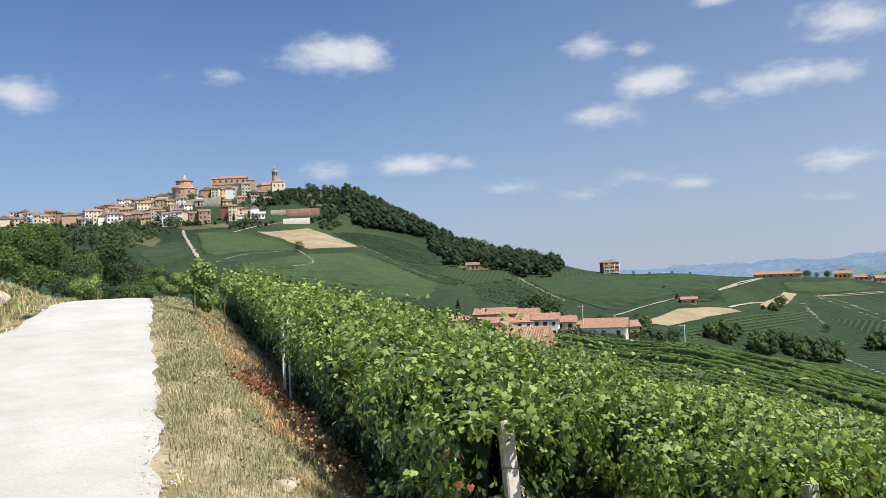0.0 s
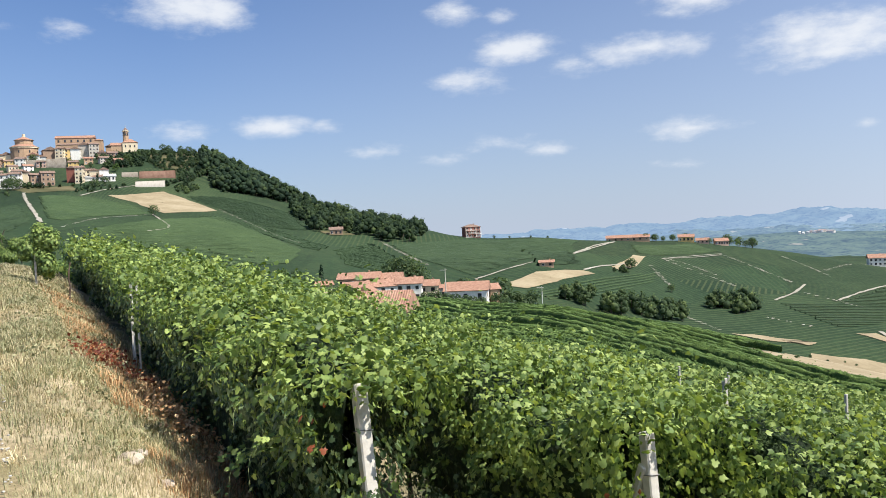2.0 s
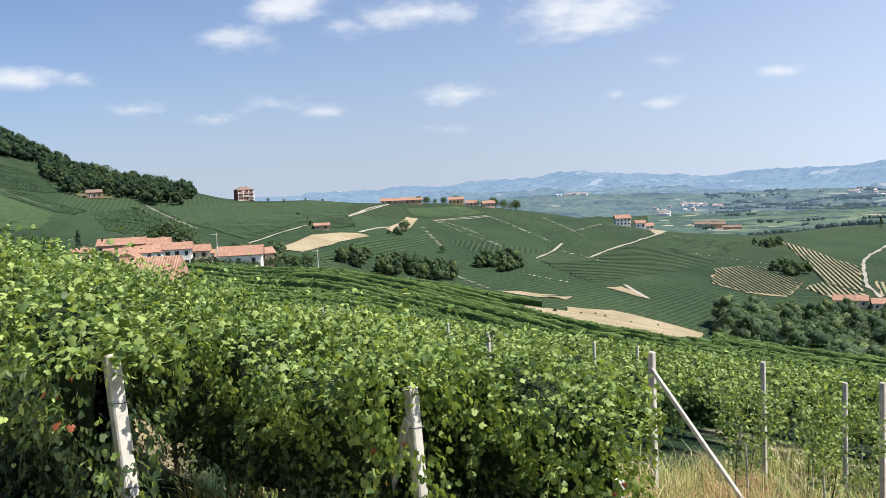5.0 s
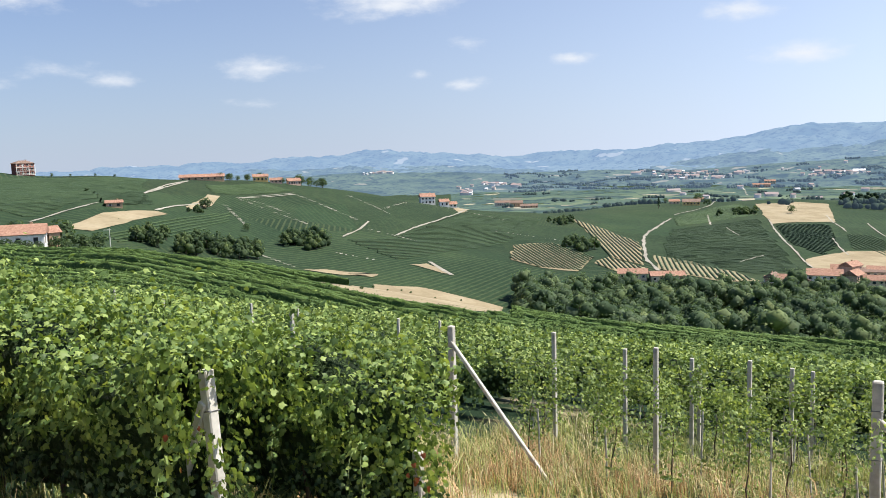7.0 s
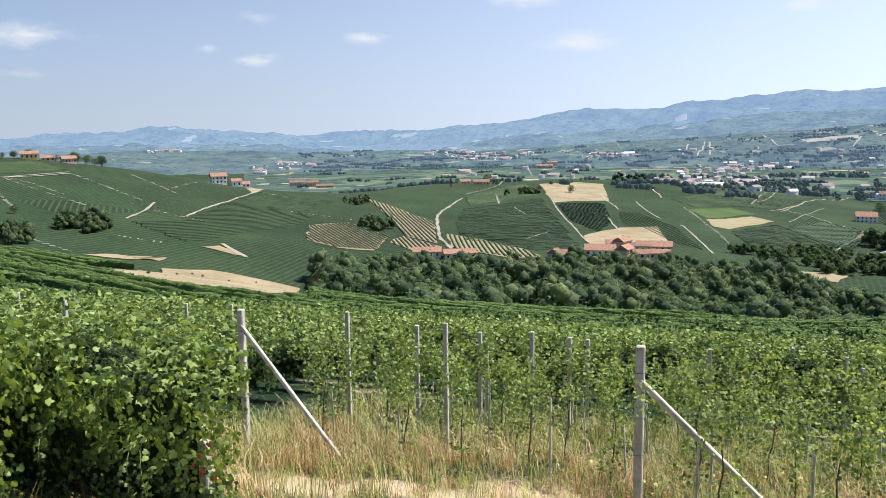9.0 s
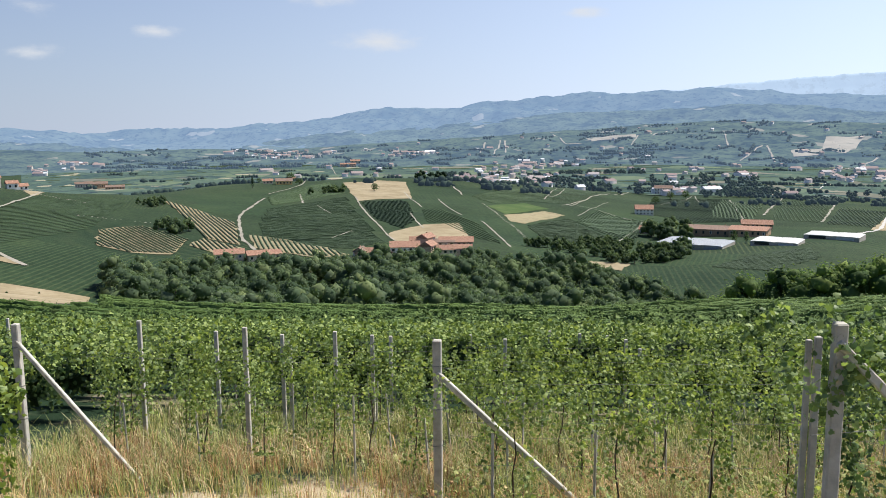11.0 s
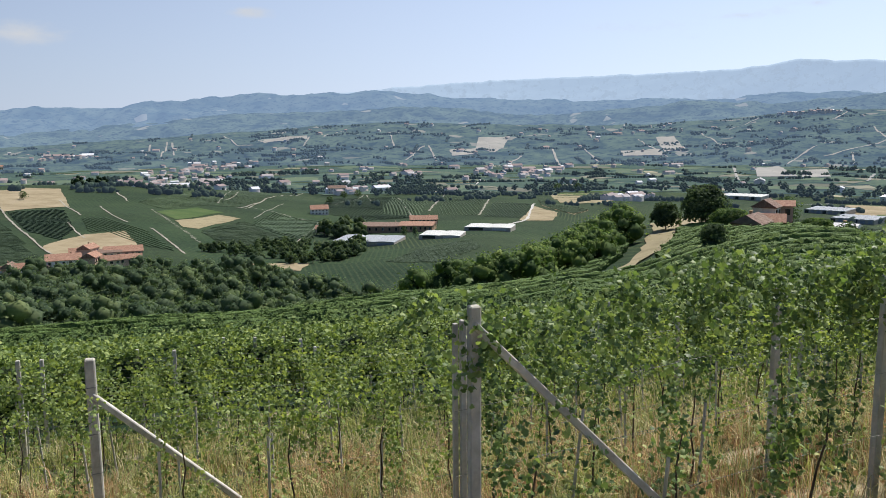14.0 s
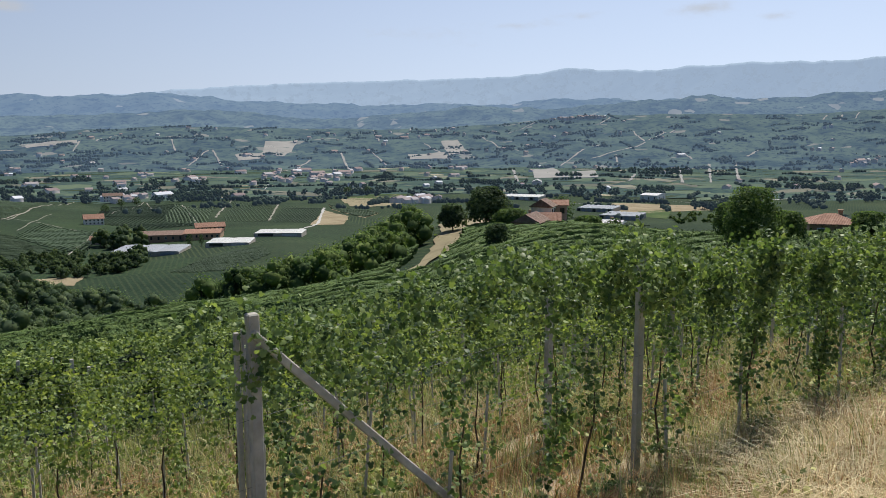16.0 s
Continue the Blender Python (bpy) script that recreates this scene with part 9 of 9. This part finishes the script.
big_tree(172.6, 79.5, 3.4, 6.5, 0.4, 4200, 0.44, ACACIA, "leafy green tree by the farmyard", "tree", "trees on the spur")
big_tree(109.1, 14.1, 3.0, 4.5, 0.4, 4200, 0.25, ACACIA, "leafy green tree beyond the vines", "tree", "trees on the spur")
big_tree(128.7, 77.0, 5.0, 4.6, 0.3, 2600, 0.30, OAK, "dark bushy tree by the barn", "tree", "trees on the spur")
tree("shrub", 184, 78, 3.7)
tree("oak", 268, 134, 10.6)
tree("poplar", 340, 431, 8.6)
tree("poplar", 346, 427, 7.5)
tree("oak", 471, 719, 8.2)
tree("oak", 592, 872, 10.0)
tree("oak", 646, 918, 10.7)
tree("oak", 927, 811, 11.7)
tree("oak", 947, 789, 11.7)
tree("oak", -249, 576, 6.0)
tree("oak", -244, 581, 5.6)
tree("oak", -235, 592, 5.2)
tree("oak", -231, 607, 6.2)
tree("oak", -201, 614, 6.6)
tree("oak", -197, 624, 6.7)
tree("oak", -187, 622, 7.5)
tree("oak", -240, 586, 3.9)
tree("oak", -210, 598, 4.3)
tree("shrub", -50, 175, 0.9, "bushes on the mown strip")
tree("shrub", -49, 192, 0.9, "bushes on the mown strip")
tree("shrub", -72, 323, 0.8, "bushes on the mown strip")
tree("shrub", -63, 326, 0.9, "bushes on the mown strip")
tree("shrub", -53, 325, 0.7, "bushes on the mown strip")
tree("shrub", -43, 328, 0.8, "bushes on the mown strip")
tree("shrub", -78, 324, 0.9, "bushes on the mown strip")
tree("shrub", -67, 327, 0.8, "bushes on the mown strip")

# shrubs and clutter round the farm
tree("shrub", -177, 223, 3.6, "farmyard shrubs")
tree("shrub", -174, 225, 4.2, "farmyard shrubs")
tree("shrub", -171, 227, 3.5, "farmyard shrubs")
tree("shrub", -168, 228, 3.5, "farmyard shrubs")
tree("shrub", -165, 230, 3.2, "farmyard shrubs")
tree("shrub", -163, 231, 3.1, "farmyard shrubs")
tree("shrub", -160, 232, 3.0, "farmyard shrubs")
tree("shrub", -166, 250, 4.4, "farmyard shrubs")
tree("shrub", -159, 245, 3.5, "farmyard shrubs")
tree("shrub", -168, 267, 4.9, "farmyard shrubs")
tree("shrub", -168, 270, 4.6, "farmyard shrubs")
tree("shrub", -166, 274, 6.0, "farmyard shrubs")
tree("shrub", -187, 194, 6.6, "farmyard shrubs")
tree("shrub", -187, 192, 5.4, "farmyard shrubs")
tree("shrub", -184, 195, 4.3, "farmyard shrubs")
tree("shrub", -170, 259, 9.2, "farmyard shrubs")
tree("shrub", -212, 253, 4.6, "farmyard shrubs")
tree("shrub", -193, 268, 5.7, "farmyard shrubs")
tarpaulin(-148, 247, 5, 4, 2.2)
tarpaulin(-149, 242, 3, 3, 1.5)


# ---------------------------------------------------------------- small things
def red_leaves(s0, s1, n0, low, high, count):
    """Reddened leaves on a row end."""
    s, h = rng.uniform(s0, s1, count), rng.uniform(low, high, count)
    x, y = along(s, n0 - rng.uniform(0.18, 0.42, count))
    gx, gy = along(s, n0)
    pos = np.stack([x, y, height_at(gx, gy) + h], 1)
    nrm = np.stack([-NX + rng.normal(0, 0.4, count), -NY + rng.normal(0, 0.4, count), rng.uniform(0, 0.8, count)], 1)
    row, turn = front if n0 < 3 else second if n0 < 5 else third, leaf_frames(nrm)
    for i in range(count):
        leaf = new("leaf", RED_PIECE)
        leaf.parent = row
        leaf.matrix_basis = Matrix.Translation(pos[i].tolist()) @ Matrix(turn[i].tolist()).to_4x4() @ Matrix.Scale(0.048 * rng.uniform(0.6, 1.2), 4)
        tagged(leaf, "reddened dry leaf")


RED_PIECE = np_mesh("leaf", *LOBED, RED_LEAF)


SHOOT = material("green_vine_shoot", (0.16, 0.20, 0.07), 0.6)


def trailing_shoot(row, s, n, h, reach, sway, droop):
    """A long shoot that hangs out of a row: a thin bent stem with a leaf at every joint."""
    u = np.linspace(0, 1, 12)
    ss, nn = s + sway * u, n - reach * np.sin(u * 1.5)
    x, y = along(ss, nn)
    gx, gy = along(s, n)
    z = float(height_at(gx, gy)) + h + 0.10 * np.sin(u * 2.4) - droop * u ** 2
    stem = np.stack([x, y, z], 1)
    part("shoot", np_mesh("shoot", *rod(stem, np.linspace(0.004, 0.0015, 12), 5), SHOOT, True), None, row, "long trailing green shoot")
    at = np.repeat(stem[1:], 2, 0)
    at = at + rng.normal(0, 0.03, at.shape)
    nrm = rng.normal(0, 0.45, at.shape) + [-NX * 0.5, -NY * 0.5, 0.7]
    return scatter(LOBED, at, leaf_frames(nrm), np.linspace(0.085, 0.03, len(at)) * rng.uniform(0.7, 1.2, len(at)))


for row, count, s0, s1, n in ((front, 22, -7.5, -4.8, 1.86), (second, 16, -7.5, -4.3, 3.66), (third, 14, -6.5, -3.7, 5.2)):
    leaves = [trailing_shoot(row, rng.uniform(s0, s1), n, rng.uniform(0.75, 1.5), rng.uniform(0.12, 0.45), rng.uniform(-0.4, 0.5), rng.uniform(0.05, 0.45)) for _ in range(count)]
    tagged(part("trailing_leaves", np_mesh("trailing_leaves", *joined(leaves), VINE_LEAF), None, row), "light green leaves along trailing shoots", kind="stuff")

WHITE_WOOD = material("white_stake", (0.62, 0.60, 0.56), 0.85)
WHITE_STAKE = np_mesh("stake", *rod([(0, 0, -0.1), (0, 0, 0.5), (0, 0, 1.0)], 0.013, 6), WHITE_WOOD, True)
for s, n, tall, tilt in ((-12.0, 1.83, 1.12, -1), (-11.85, 1.83, 1.13, -2), (-11.4, 1.82, 1.16, 1), (-11.3, 1.81, 0.92, 3)):
    x, y = along(s, n)
    st = new("stake", WHITE_STAKE)
    st.matrix_basis = pose(x, y, float(height_at(x, y)), tilt * 0.5, tilt, 0) @ Matrix.Diagonal((1, 1, tall, 1))
    tagged(st, "short white stake at the foot of the vine row", "stake", "white stakes")

red_leaves(-4.9, -4.6, 2.08, 1.3, 1.6, 5)
red_leaves(-4.4, -4.15, 3.9, 1.0, 1.4, 3)
red_leaves(-3.8, -3.5, 5.45, 0.8, 1.1, 6)



def pebbles(count, s_range, n_range, size):
    """Loose gravel chips lying on the edge of the lane."""
    s, n = rng.uniform(*s_range, count), rng.uniform(*n_range, count)
    x, y = along(s, n)
    r = size * rng.uniform(0.4, 1.3, count)
    v = unit(ICO_V[None] + rng.normal(0, 0.25, (count, 12, 3))) * r[:, None, None] * [1, 1, 0.6]
    v = v + np.stack([x, y, height_at(x, y) + 0.012 + r * 0.2], 1)[:, None]
    f = (ICO_F[None] + np.arange(count)[:, None, None] * 12).reshape(-1, 3)
    tagged(new("gravel", np_mesh("gravel", v.reshape(-1, 3), f, ROCK_CHIP)), "loose pale gravel chips along the lane edge", "gravel", kind="stuff")


ROCK_CHIP = island_material("gravel_chips", [(0.0, (0.33, 0.315, 0.29)), (0.5, (0.43, 0.415, 0.39)), (1.0, (0.52, 0.505, 0.475))])
pebbles(1300, (-9, 3), (-0.35, 0.25), 0.010)
pebbles(500, (-12, 3), (-2.3, 0.3), 0.010)


def weeds(count, s_range, n_range, mat, label, leaf=0.05, tall=0.4, each=26):
    """Leafy weeds standing in clumps among the grass."""
    cs, cn = rng.uniform(*s_range, count), rng.uniform(*n_range, count)
    keep = patchy(cs, cn, 1.1, 15, -0.2) & (worn_path(cs, cn) < 0.4)
    cs, cn = np.repeat(cs[keep], each), np.repeat(cn[keep], each)
    h = np.repeat(rng.uniform(0.25, 1.0, keep.sum()) * tall, each)
    u = rng.random(len(cs))
    x, y = along(cs + rng.normal(0, 0.10, len(cs)), cn + rng.normal(0, 0.10, len(cs)))
    pos = np.stack([x, y, height_at(x, y) + 0.02 + h * u], 1)
    nrm = rng.normal(0, 0.55, pos.shape) + [0, -0.2, 0.7]
    v, f = scatter(SIMPLE, pos, leaf_frames(nrm, 0.2), leaf * rng.uniform(0.5, 1.3, len(pos)))
    tagged(new("weeds", np_mesh("weeds", v, f, mat)), label, "weeds", kind="stuff")


weeds(900, (-3, 15), (2.6, 11), GREEN_GRASS, "leafy yellow-green weeds under the young vines", 0.05, 0.5)
weeds(300, (-3, 15), (2.4, 10), RUST, "dried rust-brown weeds under the young vines", 0.04, 0.5)
weeds(200, (1, 14), (0.9, 4.2), GREEN_GRASS, "grey-green weeds on the bank", 0.05, 0.35)
weeds(70, (-11.6, -9.6), (1.15, 1.65), RED_LEAF, "low red-leaved weeds at the foot of the vine row", 0.04, 0.22)
weeds(60, (-9.5, -6.5), (1.45, 1.85), RUST, "rust-brown weeds at the foot of the vine row", 0.035, 0.30)
weeds(260, (-20, 1), (0.45, 1.7), GREY_WEED, "low grey-green weeds on the roadside bank", 0.03, 0.16, 18)
